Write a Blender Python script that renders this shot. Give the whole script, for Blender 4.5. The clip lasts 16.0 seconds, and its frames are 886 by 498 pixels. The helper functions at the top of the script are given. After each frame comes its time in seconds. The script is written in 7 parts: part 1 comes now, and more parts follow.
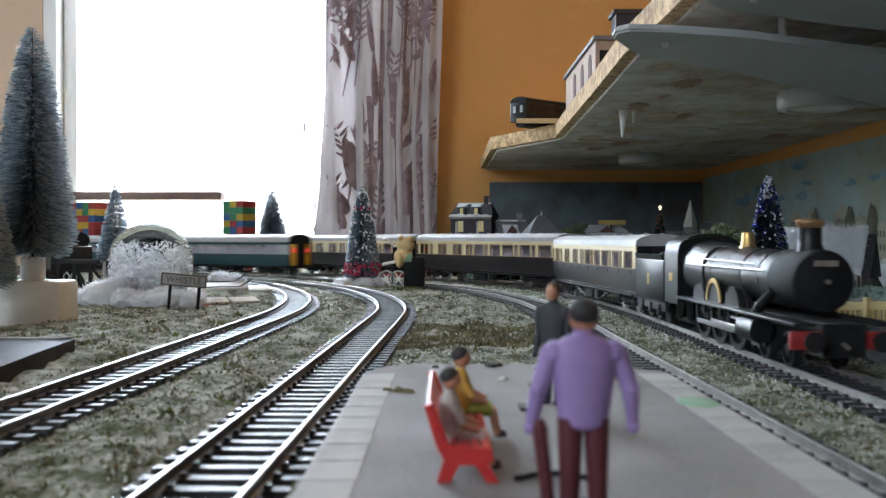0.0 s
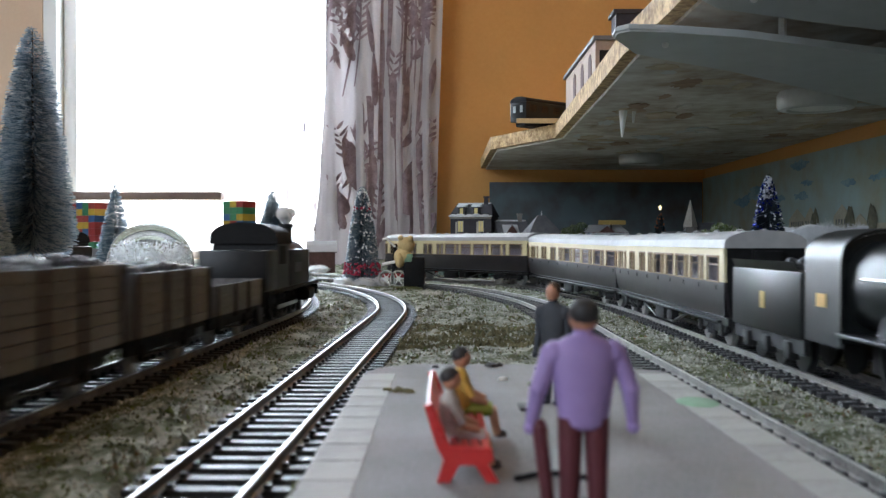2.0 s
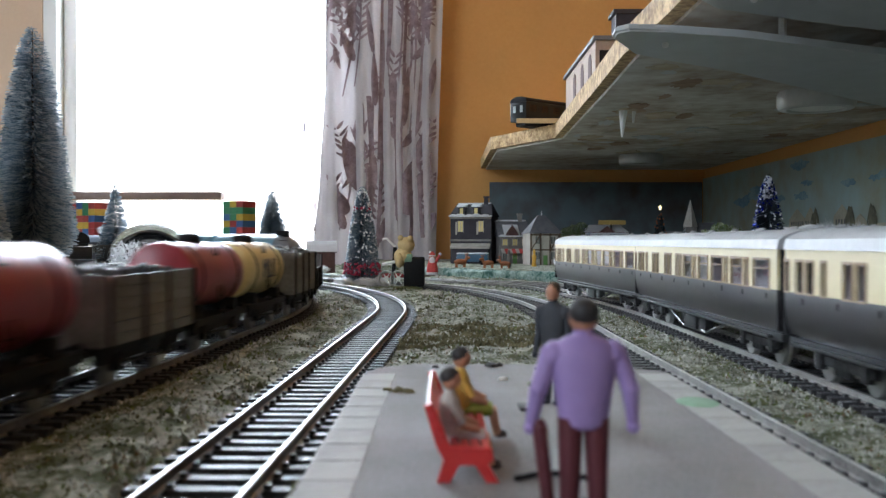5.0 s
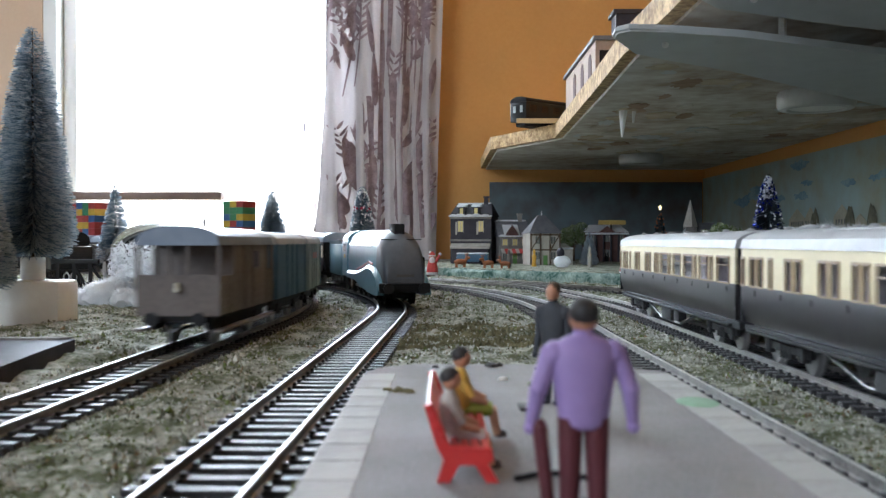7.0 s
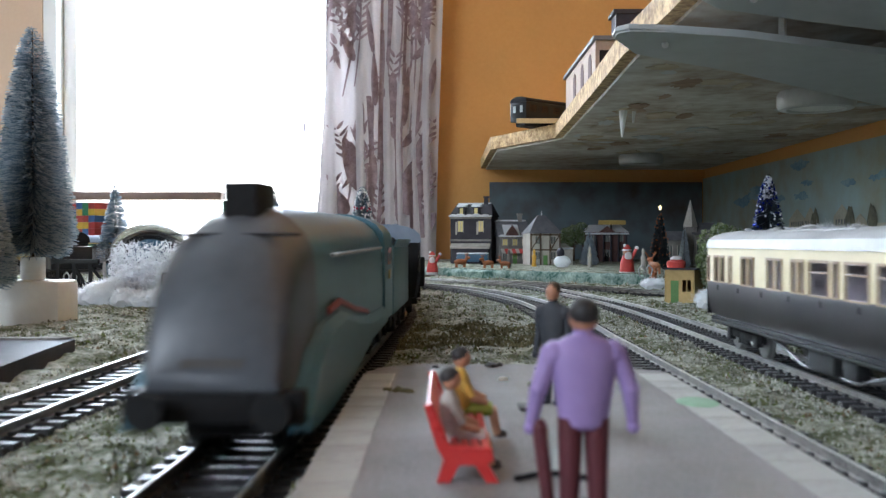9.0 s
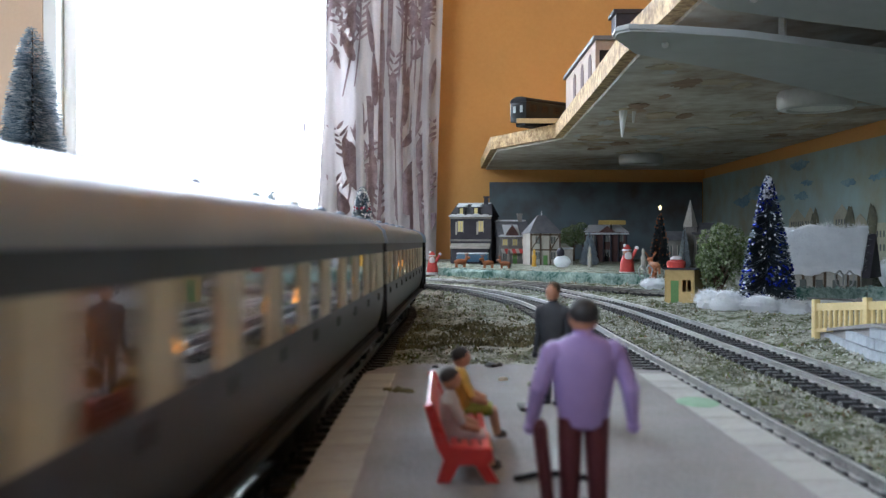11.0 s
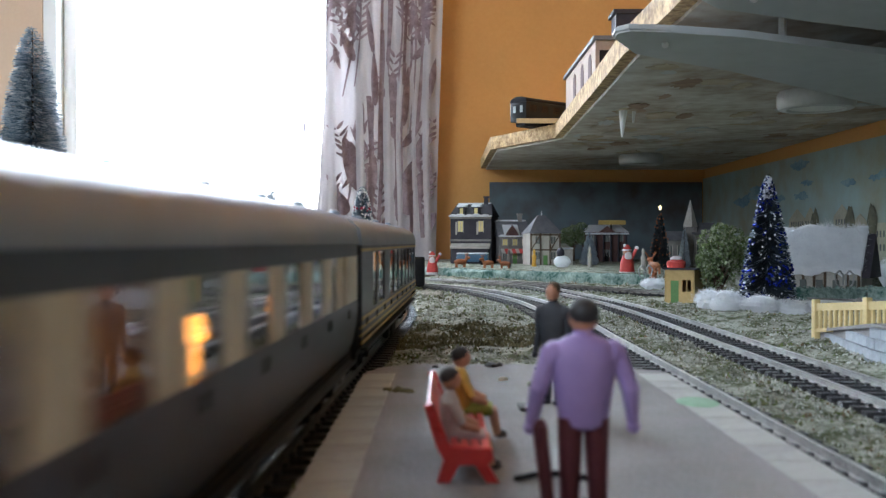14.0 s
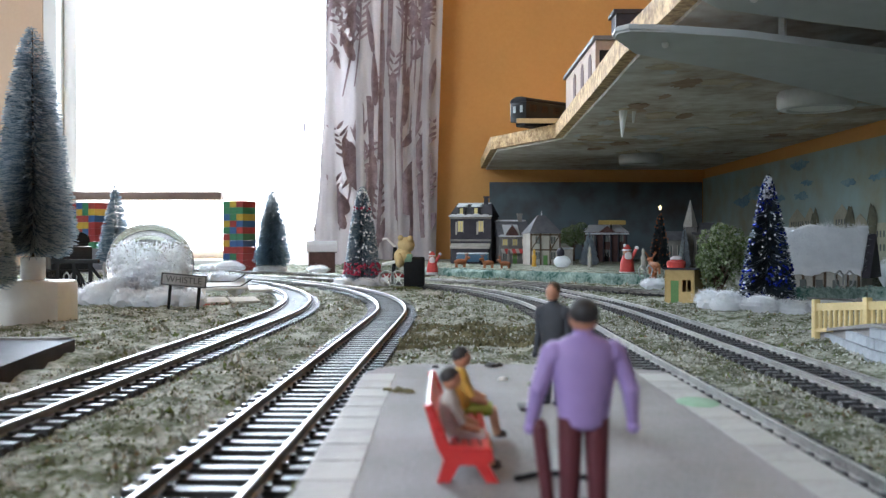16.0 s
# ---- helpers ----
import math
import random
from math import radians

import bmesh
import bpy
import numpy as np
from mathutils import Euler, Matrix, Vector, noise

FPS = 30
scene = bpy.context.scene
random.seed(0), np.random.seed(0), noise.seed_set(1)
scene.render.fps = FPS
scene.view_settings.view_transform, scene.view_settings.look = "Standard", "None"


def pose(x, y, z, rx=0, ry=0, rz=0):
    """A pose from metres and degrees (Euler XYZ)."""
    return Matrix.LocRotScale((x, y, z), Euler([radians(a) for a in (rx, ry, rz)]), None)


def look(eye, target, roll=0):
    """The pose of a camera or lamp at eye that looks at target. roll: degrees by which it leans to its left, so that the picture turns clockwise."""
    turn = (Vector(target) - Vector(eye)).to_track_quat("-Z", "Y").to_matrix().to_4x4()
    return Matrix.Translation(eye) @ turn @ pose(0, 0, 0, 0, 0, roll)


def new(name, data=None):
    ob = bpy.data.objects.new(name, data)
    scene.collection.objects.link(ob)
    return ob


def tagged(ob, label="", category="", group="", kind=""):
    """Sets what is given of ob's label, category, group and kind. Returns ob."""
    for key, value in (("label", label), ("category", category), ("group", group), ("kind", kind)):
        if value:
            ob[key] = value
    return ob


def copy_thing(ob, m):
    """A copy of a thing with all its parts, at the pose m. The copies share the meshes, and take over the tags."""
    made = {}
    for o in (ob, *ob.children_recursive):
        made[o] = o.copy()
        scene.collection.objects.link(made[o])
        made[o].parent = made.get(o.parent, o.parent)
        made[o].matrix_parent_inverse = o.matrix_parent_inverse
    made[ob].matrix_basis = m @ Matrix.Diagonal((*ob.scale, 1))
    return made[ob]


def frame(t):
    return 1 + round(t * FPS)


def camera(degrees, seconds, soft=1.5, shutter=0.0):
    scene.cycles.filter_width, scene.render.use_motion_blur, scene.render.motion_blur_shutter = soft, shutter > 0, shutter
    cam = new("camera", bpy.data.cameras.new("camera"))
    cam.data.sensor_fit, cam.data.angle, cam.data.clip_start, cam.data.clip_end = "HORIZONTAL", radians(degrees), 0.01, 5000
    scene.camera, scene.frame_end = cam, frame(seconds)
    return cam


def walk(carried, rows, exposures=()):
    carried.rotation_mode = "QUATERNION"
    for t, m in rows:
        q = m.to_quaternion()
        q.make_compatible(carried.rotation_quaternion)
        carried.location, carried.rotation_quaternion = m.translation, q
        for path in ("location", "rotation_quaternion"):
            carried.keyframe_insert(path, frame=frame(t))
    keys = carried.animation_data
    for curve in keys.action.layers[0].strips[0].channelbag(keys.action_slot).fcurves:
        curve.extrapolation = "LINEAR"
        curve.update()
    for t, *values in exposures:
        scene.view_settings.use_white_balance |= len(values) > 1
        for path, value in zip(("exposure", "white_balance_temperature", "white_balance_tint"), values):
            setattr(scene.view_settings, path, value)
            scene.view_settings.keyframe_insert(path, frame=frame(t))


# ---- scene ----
# one unit below is a millimetre; the layout is a 4 mm scale railway on a board; z = 0 is the top of the rails
EYE = 0.040
cam = camera(50.04, 16.0, soft=1.3, shutter=0.9)
walk(cam, [(0.0, look((0, 0, EYE), (0, 1, EYE - 0.00774))), (16.0, look((0, 0, EYE), (0, 1, EYE - 0.00774)))],
     exposures=[(0.0, 0.12, 5900, 10), (4.0, 0.14, 5900, 10), (8.5, 0.43, 5850, 10), (12.5, 0.58, 5700, 10), (16.0, 0.48, 5850, 10)])
cam.data.dof.use_dof, cam.data.dof.focus_distance, cam.data.dof.aperture_fstop = True, 0.8, 46

# ---- light: overcast daylight through the window, and an added fill lamp ----
world = bpy.data.worlds.new("world")
scene.world = world
world.use_nodes = True
wn = world.node_tree
sky = wn.nodes.new("ShaderNodeTexSky")
sky.sky_type, sky.sun_disc, sky.sun_elevation, sky.sun_rotation = "NISHITA", False, radians(35), radians(20)
wn.links.new(sky.outputs[0], wn.nodes["Background"].inputs[0])
wn.nodes["Background"].inputs[1].default_value = 0.12


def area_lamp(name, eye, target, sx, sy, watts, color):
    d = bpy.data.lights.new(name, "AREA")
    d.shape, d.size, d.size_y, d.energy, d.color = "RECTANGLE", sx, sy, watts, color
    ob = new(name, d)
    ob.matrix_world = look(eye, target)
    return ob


area_lamp("window_light", (-0.46, 1.93, 0.62), (-0.46, 0.0, 0.35), 0.62, 0.9, 30, (0.84, 0.93, 1.0))
# added fill for the camera-side faces; no window stands there
area_lamp("side_fill_light", (-1.75, -1.5, 0.85), (0.1, 0.5, 0.0), 1.3, 1.0, 29, (0.90, 0.95, 1.0))


# ---- materials ----
def mat(name, c1, c2=None, scale=120.0, rough=0.6, metal=0.0, bump=0.0, grain=None, spec=0.5, emit=0.0, trans=0.0, per_piece=0.0, lo=0.55, hi=1.05):
    m = bpy.data.materials.new(name)
    m.use_nodes = True
    nt = m.node_tree
    n, l = nt.nodes, nt.links
    b = n["Principled BSDF"]
    c2 = c2 or tuple(v * 0.75 for v in c1)
    tc = n.new("ShaderNodeTexCoord")
    big, fine = n.new("ShaderNodeTexNoise"), n.new("ShaderNodeTexNoise")
    big.inputs["Scale"].default_value, big.inputs["Detail"].default_value = scale, 4
    fine.inputs["Scale"].default_value, fine.inputs["Detail"].default_value = grain or scale * 8, 3
    for t in (big, fine):
        l.new(tc.outputs["Object"], t.inputs["Vector"])
    add = n.new("ShaderNodeMath")
    add.operation = "MULTIPLY_ADD"
    l.new(fine.outputs[0], add.inputs[0])
    add.inputs[1].default_value = 0.6
    l.new(big.outputs[0], add.inputs[2])
    fac = add.outputs[0]
    if per_piece:
        info, a2 = n.new("ShaderNodeObjectInfo"), n.new("ShaderNodeMath")
        a2.operation = "MULTIPLY_ADD"
        l.new(info.outputs["Random"], a2.inputs[0])
        a2.inputs[1].default_value = per_piece
        l.new(fac, a2.inputs[2])
        fac = a2.outputs[0]
    ramp = n.new("ShaderNodeValToRGB")
    e = ramp.color_ramp.elements
    e[0].position, e[1].position = lo, hi
    e[0].color, e[1].color = (*c2, 1), (*c1, 1)
    l.new(fac, ramp.inputs[0])
    l.new(ramp.outputs[0], b.inputs["Base Color"])
    b.inputs["Roughness"].default_value, b.inputs["Metallic"].default_value = rough, metal
    b.inputs["Specular IOR Level"].default_value = spec
    if bump:
        bp = n.new("ShaderNodeBump")
        bp.inputs["Strength"].default_value, bp.inputs["Distance"].default_value = bump, 0.0006
        l.new(add.outputs[0], bp.inputs["Height"])
        l.new(bp.outputs[0], b.inputs["Normal"])
    if emit:
        b.inputs["Emission Color"].default_value, b.inputs["Emission Strength"].default_value = (*c1, 1), emit
    if trans:
        b.inputs["Transmission Weight"].default_value = trans
    return m


M = {
    "ballast": mat("ground_flock", (0.36, 0.36, 0.30), (0.07, 0.08, 0.035), 95, 0.95, bump=1.0, grain=520, spec=0.1, lo=0.66, hi=0.95),
    "flock": mat("flock_chips", (0.50, 0.50, 0.44), (0.06, 0.065, 0.03), 24, 0.95, grain=300, spec=0.1, lo=0.66, hi=0.96),
    "pale_flock": mat("pale_fluff", (0.60, 0.60, 0.55), (0.34, 0.34, 0.29), 60, 0.95, grain=500, spec=0.1),
    "green_flock": mat("green_fluff", (0.17, 0.21, 0.075), (0.07, 0.09, 0.03), 60, 0.95, grain=500, spec=0.1),
    "brown_moss": mat("brown_moss", (0.21, 0.19, 0.11), (0.08, 0.075, 0.04), 60, 0.95, grain=400, spec=0.1),
    "earth": mat("earth_scatter", (0.23, 0.17, 0.10), (0.10, 0.075, 0.045), 40, 0.95, grain=500, spec=0.1),
    "bed": mat("dark_trackbed", (0.055, 0.05, 0.045), (0.02, 0.019, 0.018), 90, 0.95, bump=1.0, grain=900, spec=0.1),
    "moss": mat("moss", (0.17, 0.18, 0.085), (0.07, 0.078, 0.035), 60, 0.95, spec=0.1),
    "rail": mat("nickel_rail", (0.56, 0.55, 0.53), (0.38, 0.37, 0.355), 90, 0.40, 0.9),
    # rail sides darker than the heads: their shade is put into the colour
    "rail_side": mat("shaded_rail_side", (0.32, 0.305, 0.285), (0.17, 0.16, 0.15), 120, 0.45, 0.8),
    "sleeper": mat("black_sleeper", (0.04, 0.04, 0.043), (0.018, 0.018, 0.02), 900, 0.44, per_piece=0.2, spec=0.4, bump=1.0, grain=2400),
    "platform": mat("platform_card", (0.27, 0.25, 0.245), (0.15, 0.138, 0.132), 30, 0.85, bump=0.7, grain=1300, lo=0.55, hi=1.1),
    "coping": mat("coping_stone", (0.37, 0.36, 0.335), (0.25, 0.24, 0.22), 40, 0.8, grain=500, per_piece=0.25),
    "stone": mat("stone_wall", (0.30, 0.32, 0.345), (0.18, 0.20, 0.22), 60, 0.85, bump=0.4, per_piece=0.3),
    "orange": mat("orange_wall", (0.60, 0.31, 0.09), (0.55, 0.275, 0.075), 3, 0.8, bump=0.1, grain=160),
    "cream_wall": mat("cream_wall", (0.72, 0.55, 0.40), (0.68, 0.5, 0.36), 3, 0.85, grain=160),
    "room": mat("room_paint", (0.66, 0.66, 0.66), (0.60, 0.60, 0.60), 2, 0.9),
    "carpet": mat("carpet", (0.2, 0.16, 0.13), (0.13, 0.1, 0.08), 12, 0.95),
    "white_frame": mat("white_gloss_paint", (0.82, 0.82, 0.80), (0.78, 0.78, 0.76), 10, 0.35),
    "brown_sill": mat("brown_wood", (0.25, 0.17, 0.13), (0.16, 0.1, 0.08), 30, 0.5),
    "leafprint": mat("printed_leaf", (0.30, 0.23, 0.24), (0.16, 0.11, 0.12), 70, 0.95, grain=400, spec=0.1),
    "board": mat("painted_underside", (0.62, 0.60, 0.55), (0.30, 0.22, 0.15), 9, 0.7, grain=60, bump=0.8, lo=0.6, hi=1.0),
    "chipboard": mat("chipboard_edge", (0.62, 0.43, 0.21), (0.24, 0.14, 0.06), 110, 0.9, bump=1.0, grain=330, lo=0.62, hi=0.98),
    "rust": mat("bare_brown_board", (0.36, 0.25, 0.17), (0.20, 0.12, 0.08), 22, 0.85, grain=120),
    "ochre": mat("stained_ochre_paint", (0.52, 0.44, 0.32), (0.36, 0.27, 0.17), 18, 0.8, grain=90),
    "grey_board": mat("pale_grey_paint", (0.46, 0.48, 0.48), (0.38, 0.40, 0.40), 8, 0.45),
    "silver": mat("silver_plastic", (0.55, 0.55, 0.54), (0.48, 0.48, 0.47), 40, 0.35, 0.3),
    "backdrop": mat("painted_sky", (0.32, 0.43, 0.43), (0.30, 0.30, 0.21), 6, 0.85, grain=34, lo=0.6, hi=1.0),
    # sky paint darkened for the shade under the upper board
    "dusk": mat("shaded_painted_sky", (0.12, 0.155, 0.17), (0.085, 0.07, 0.06), 7, 0.85, grain=30, lo=0.66, hi=0.95),
    "cloud": mat("painted_cloud", (0.25, 0.36, 0.40), (0.09, 0.20, 0.30), 30, 0.85),
    "town": mat("painted_town", (0.42, 0.40, 0.30), (0.32, 0.30, 0.22), 40, 0.85),
    "town_dark": mat("painted_windows", (0.13, 0.14, 0.13), None, 60, 0.85),
    "town_tree": mat("painted_trees", (0.16, 0.155, 0.10), (0.07, 0.075, 0.05), 90, 0.9),
    "black": mat("black_paint", (0.012, 0.013, 0.014), (0.006, 0.006, 0.007), 60, 0.4, spec=0.35),
    "matt_black": mat("matt_black", (0.010, 0.010, 0.011), (0.005, 0.005, 0.005), 80, 0.7, spec=0.25),
    "loco_green": mat("loco_green_black", (0.012, 0.014, 0.014), (0.006, 0.007, 0.007), 40, 0.34, spec=0.3),
    "garter": mat("garter_blue", (0.085, 0.20, 0.255), (0.065, 0.155, 0.20), 40, 0.32),
    "a4_grey": mat("dark_grey_nose", (0.085, 0.095, 0.11), (0.065, 0.073, 0.085), 40, 0.35),
    "brass": mat("brass", (0.75, 0.52, 0.2), (0.55, 0.36, 0.12), 200, 0.3, 0.9),
    "copper": mat("copper", (0.65, 0.4, 0.22), None, 200, 0.35, 0.9),
    "steel": mat("steel", (0.45, 0.45, 0.45), (0.3, 0.3, 0.3), 200, 0.35, 0.9),
    "red": mat("red_plastic", (0.62, 0.045, 0.04), (0.50, 0.03, 0.03), 120, 0.3),
    "dark_red": mat("buffer_red", (0.32, 0.03, 0.03), (0.22, 0.02, 0.02), 120, 0.4),
    "maroon": mat("maroon_tank", (0.30, 0.03, 0.04), (0.22, 0.02, 0.03), 100, 0.35),
    "cream": mat("coach_cream", (0.72, 0.62, 0.36), (0.66, 0.56, 0.32), 60, 0.4),
    "choc": mat("coach_chocolate", (0.030, 0.026, 0.028), (0.02, 0.0175, 0.019), 60, 0.32),
    "roof": mat("coach_roof", (0.40, 0.40, 0.395), (0.31, 0.31, 0.31), 30, 0.55),
    "roof_grey": mat("dark_grey_roof", (0.25, 0.30, 0.375), (0.19, 0.235, 0.30), 30, 0.3),
    "mauve": mat("mauve_partition", (0.60, 0.52, 0.58), (0.48, 0.40, 0.46), 40, 0.6),
    "tan_frame": mat("tan_window_frame", (0.36, 0.25, 0.15), (0.24, 0.16, 0.09), 90, 0.5),
    "umber": mat("pullman_umber", (0.050, 0.054, 0.068), (0.036, 0.039, 0.05), 60, 0.35),
    "pcream": mat("pullman_cream", (0.66, 0.62, 0.50), (0.58, 0.54, 0.42), 60, 0.4),
    "gold": mat("gold_line", (0.62, 0.45, 0.14), None, 60, 0.4, 0.3),
    "dmu_green": mat("dmu_green", (0.030, 0.075, 0.085), (0.022, 0.055, 0.065), 60, 0.35),
    "dmu_grey": mat("dmu_pale_band", (0.42, 0.44, 0.44), (0.36, 0.38, 0.38), 60, 0.4),
    "yellow": mat("warning_yellow", (0.70, 0.38, 0.03), None, 60, 0.4),
    "wood_wagon": mat("grey_planks", (0.20, 0.19, 0.19), (0.09, 0.087, 0.087), 60, 0.75),
    "van_blue": mat("blue_van", (0.05, 0.12, 0.20), (0.035, 0.09, 0.15), 60, 0.5),
    "van_grey": mat("grey_van", (0.24, 0.30, 0.31), (0.18, 0.23, 0.24), 60, 0.55),
    "van_brown": mat("brown_van", (0.16, 0.135, 0.12), (0.10, 0.085, 0.078), 60, 0.65),
    "coal": mat("coal", (0.022, 0.022, 0.024), (0.008, 0.008, 0.009), 300, 0.4, bump=1),
    "milk_tank": mat("cream_tank", (0.72, 0.58, 0.26), (0.62, 0.48, 0.20), 60, 0.35),
    "navy": mat("navy_lettering", (0.02, 0.03, 0.07), None, 60, 0.5),
    "white": mat("white_plastic", (0.80, 0.79, 0.76), (0.74, 0.73, 0.70), 40, 0.5),
    "fir_blue": mat("tinsel_fir", (0.022, 0.038, 0.045), (0.012, 0.02, 0.026), 160, 0.6),
    "tinsel_blue": mat("blue_tinsel", (0.02, 0.05, 0.55), (0.01, 0.02, 0.3), 300, 0.2, 0.6),
    "tinsel_red": mat("red_tinsel", (0.45, 0.05, 0.10), (0.3, 0.03, 0.07), 300, 0.3, 0.3),
    "leaf": mat("leafy_flock", (0.15, 0.20, 0.07), (0.05, 0.08, 0.025), 140, 0.9),
    "leaf_pale": mat("pale_flock", (0.33, 0.36, 0.24), (0.16, 0.2, 0.1), 140, 0.9),
    "bark": mat("bark", (0.12, 0.08, 0.05), (0.06, 0.04, 0.025), 200, 0.9),
    "hedge": mat("frosted_hedge", (0.36, 0.45, 0.40), (0.03, 0.09, 0.07), 70, 0.95, bump=1, grain=420, lo=0.62, hi=0.98),
    "hut": mat("tan_card", (0.52, 0.37, 0.15), (0.42, 0.29, 0.11), 60, 0.75),
    "green_door": mat("green_paint", (0.12, 0.26, 0.07), None, 100, 0.6),
    "fence": mat("pale_yellow_fence", (0.66, 0.52, 0.24), (0.56, 0.43, 0.18), 100, 0.6),
    "house_dark": mat("dark_house", (0.035, 0.03, 0.04), (0.018, 0.016, 0.022), 80, 0.7),
    "house_grey": mat("grey_render", (0.24, 0.225, 0.205), (0.13, 0.12, 0.11), 80, 0.8),
    "house_white": mat("white_render", (0.46, 0.43, 0.38), (0.32, 0.30, 0.26), 80, 0.8),
    "house_brown": mat("red_brown_house", (0.12, 0.06, 0.05), (0.07, 0.035, 0.03), 80, 0.8),
    "slate": mat("slate_roof", (0.16, 0.16, 0.17), (0.10, 0.10, 0.11), 120, 0.7),
    "amber": mat("yellow_window", (0.75, 0.62, 0.25), None, 80, 0.5),
    "purple": mat("purple_paint", (0.34, 0.24, 0.50), (0.29, 0.20, 0.44), 60, 0.6),
    "skin": mat("skin_paint", (0.55, 0.27, 0.16), None, 60, 0.6),
    "hair": mat("dark_hair", (0.03, 0.027, 0.027), None, 60, 0.6),
    "trousers": mat("maroon_trousers", (0.11, 0.02, 0.03), (0.08, 0.015, 0.02), 60, 0.6),
    "mustard": mat("mustard_coat", (0.62, 0.38, 0.07), None, 60, 0.6),
    "lime": mat("lime_skirt", (0.30, 0.34, 0.04), None, 60, 0.6),
    "grey_dress": mat("grey_dress", (0.52, 0.46, 0.42), None, 60, 0.6),
    "dark_coat": mat("dark_coat", (0.05, 0.055, 0.065), None, 60, 0.7),
    "teddy": mat("tan_plush", (0.62, 0.47, 0.23), (0.5, 0.36, 0.16), 100, 0.95, bump=0.6),
    "santa": mat("red_coat", (0.55, 0.06, 0.05), None, 100, 0.7),
    "brown_deer": mat("brown_reindeer", (0.36, 0.13, 0.05), None, 100, 0.6),
    "star": mat("lit_star", (1.0, 0.85, 0.45), None, 60, 0.4, emit=2.0),
    "tail_lamp": mat("red_lamp", (1.0, 0.05, 0.04), None, 60, 0.3, emit=0.55),
    "lit_blind": mat("lit_blind_glow", (1.0, 0.40, 0.07), None, 60, 0.4, emit=0.55),
    "table_lamp": mat("table_lamp_glow", (1.0, 0.36, 0.05), None, 60, 0.3, emit=3.0),
    "sign": mat("sign_face", (0.40, 0.38, 0.36), None, 60, 0.6),
    "sign_text": mat("sign_letters", (0.10, 0.095, 0.09), None, 60, 0.6),
    "moss_green": mat("green_smear", (0.25, 0.40, 0.26), None, 60, 0.8),
    "brick_red": mat("toy_red", (0.300, 0.030, 0.030), None, 60, 0.3),
    "brick_green": mat("toy_green", (0.036, 0.180, 0.084), None, 60, 0.3),
    "brick_blue": mat("toy_blue", (0.030, 0.096, 0.252), None, 60, 0.3),
    "brick_yellow": mat("toy_yellow", (0.450, 0.300, 0.030), None, 60, 0.3),
    "cream_brick": mat("cream_card_wall", (0.42, 0.31, 0.235), (0.35, 0.255, 0.19), 60, 0.8),
    "wood_strip": mat("pine_strip", (0.62, 0.46, 0.24), (0.5, 0.35, 0.17), 60, 0.7),
}


def glass(name, tint=(0.95, 0.97, 0.97), rough=0.0, ior=1.45):
    m = bpy.data.materials.new(name)
    m.use_nodes = True
    b = m.node_tree.nodes["Principled BSDF"]
    b.inputs["Base Color"].default_value = (*tint, 1)
    b.inputs["Roughness"].default_value, b.inputs["IOR"].default_value, b.inputs["Transmission Weight"].default_value = rough, ior, 1.0
    return m


M["glass"] = glass("clear_glazing")
M["globe"] = glass("globe_glass", (0.97, 0.975, 0.985), 0.06, 1.02)
M["frost"] = glass("frosted_inside", (0.93, 0.94, 0.96), 0.7, 1.03)
M["purple_glass"] = glass("lilac_glazing", (0.62, 0.52, 0.66), 0.05)


def thin_sheet(name, c1, c2, through_light, bare, scale=9, grain=900):
    """A thin or fibrous surface that lets part of the window's light through; bare: how much of it is open."""
    m = mat(name, c1, c2, scale, 0.95, bump=0.2, grain=grain, spec=0.1)
    nt = m.node_tree
    b, out = nt.nodes["Principled BSDF"], nt.nodes["Material Output"]
    tr, tp, mx, mx2 = (nt.nodes.new(k) for k in ("ShaderNodeBsdfTranslucent", "ShaderNodeBsdfTransparent", "ShaderNodeMixShader", "ShaderNodeMixShader"))
    nt.links.new(b.inputs["Base Color"].links[0].from_socket, tr.inputs[0])
    mx.inputs[0].default_value, mx2.inputs[0].default_value = through_light, bare
    nt.links.new(b.outputs[0], mx.inputs[1])
    nt.links.new(tr.outputs[0], mx.inputs[2])
    nt.links.new(mx.outputs[0], mx2.inputs[1])
    nt.links.new(tp.outputs[0], mx2.inputs[2])
    nt.links.new(mx2.outputs[0], out.inputs[0])
    return m


M["curtain"] = thin_sheet("curtain_cloth", (0.52, 0.48, 0.48), (0.38, 0.345, 0.35), 0.14, 0.0)
M["net"] = thin_sheet("net_cloth", (0.80, 0.80, 0.80), (0.74, 0.74, 0.74), 0.5, 0.5)
M["faded_print"] = thin_sheet("faded_leaf_print", (0.26, 0.22, 0.23), (0.16, 0.13, 0.14), 0.25, 0.15)
M["fir"] = thin_sheet("bottle_brush_fir", (0.23, 0.32, 0.40), (0.12, 0.18, 0.23), 0.5, 0.12, 160, 1200)
M["fir_frost"] = thin_sheet("frosted_needles", (0.62, 0.68, 0.72), (0.30, 0.36, 0.41), 0.5, 0.12, 160, 1200)
M["snow"] = thin_sheet("cotton_wool", (0.90, 0.91, 0.92), (0.80, 0.81, 0.83), 0.45, 0.0, 120, 900)


# ---- mesh helpers, in millimetres ----
def P(x, y, z=0, rx=0, ry=0, rz=0):
    return pose(x / 1000, y / 1000, z / 1000, rx, ry, rz)


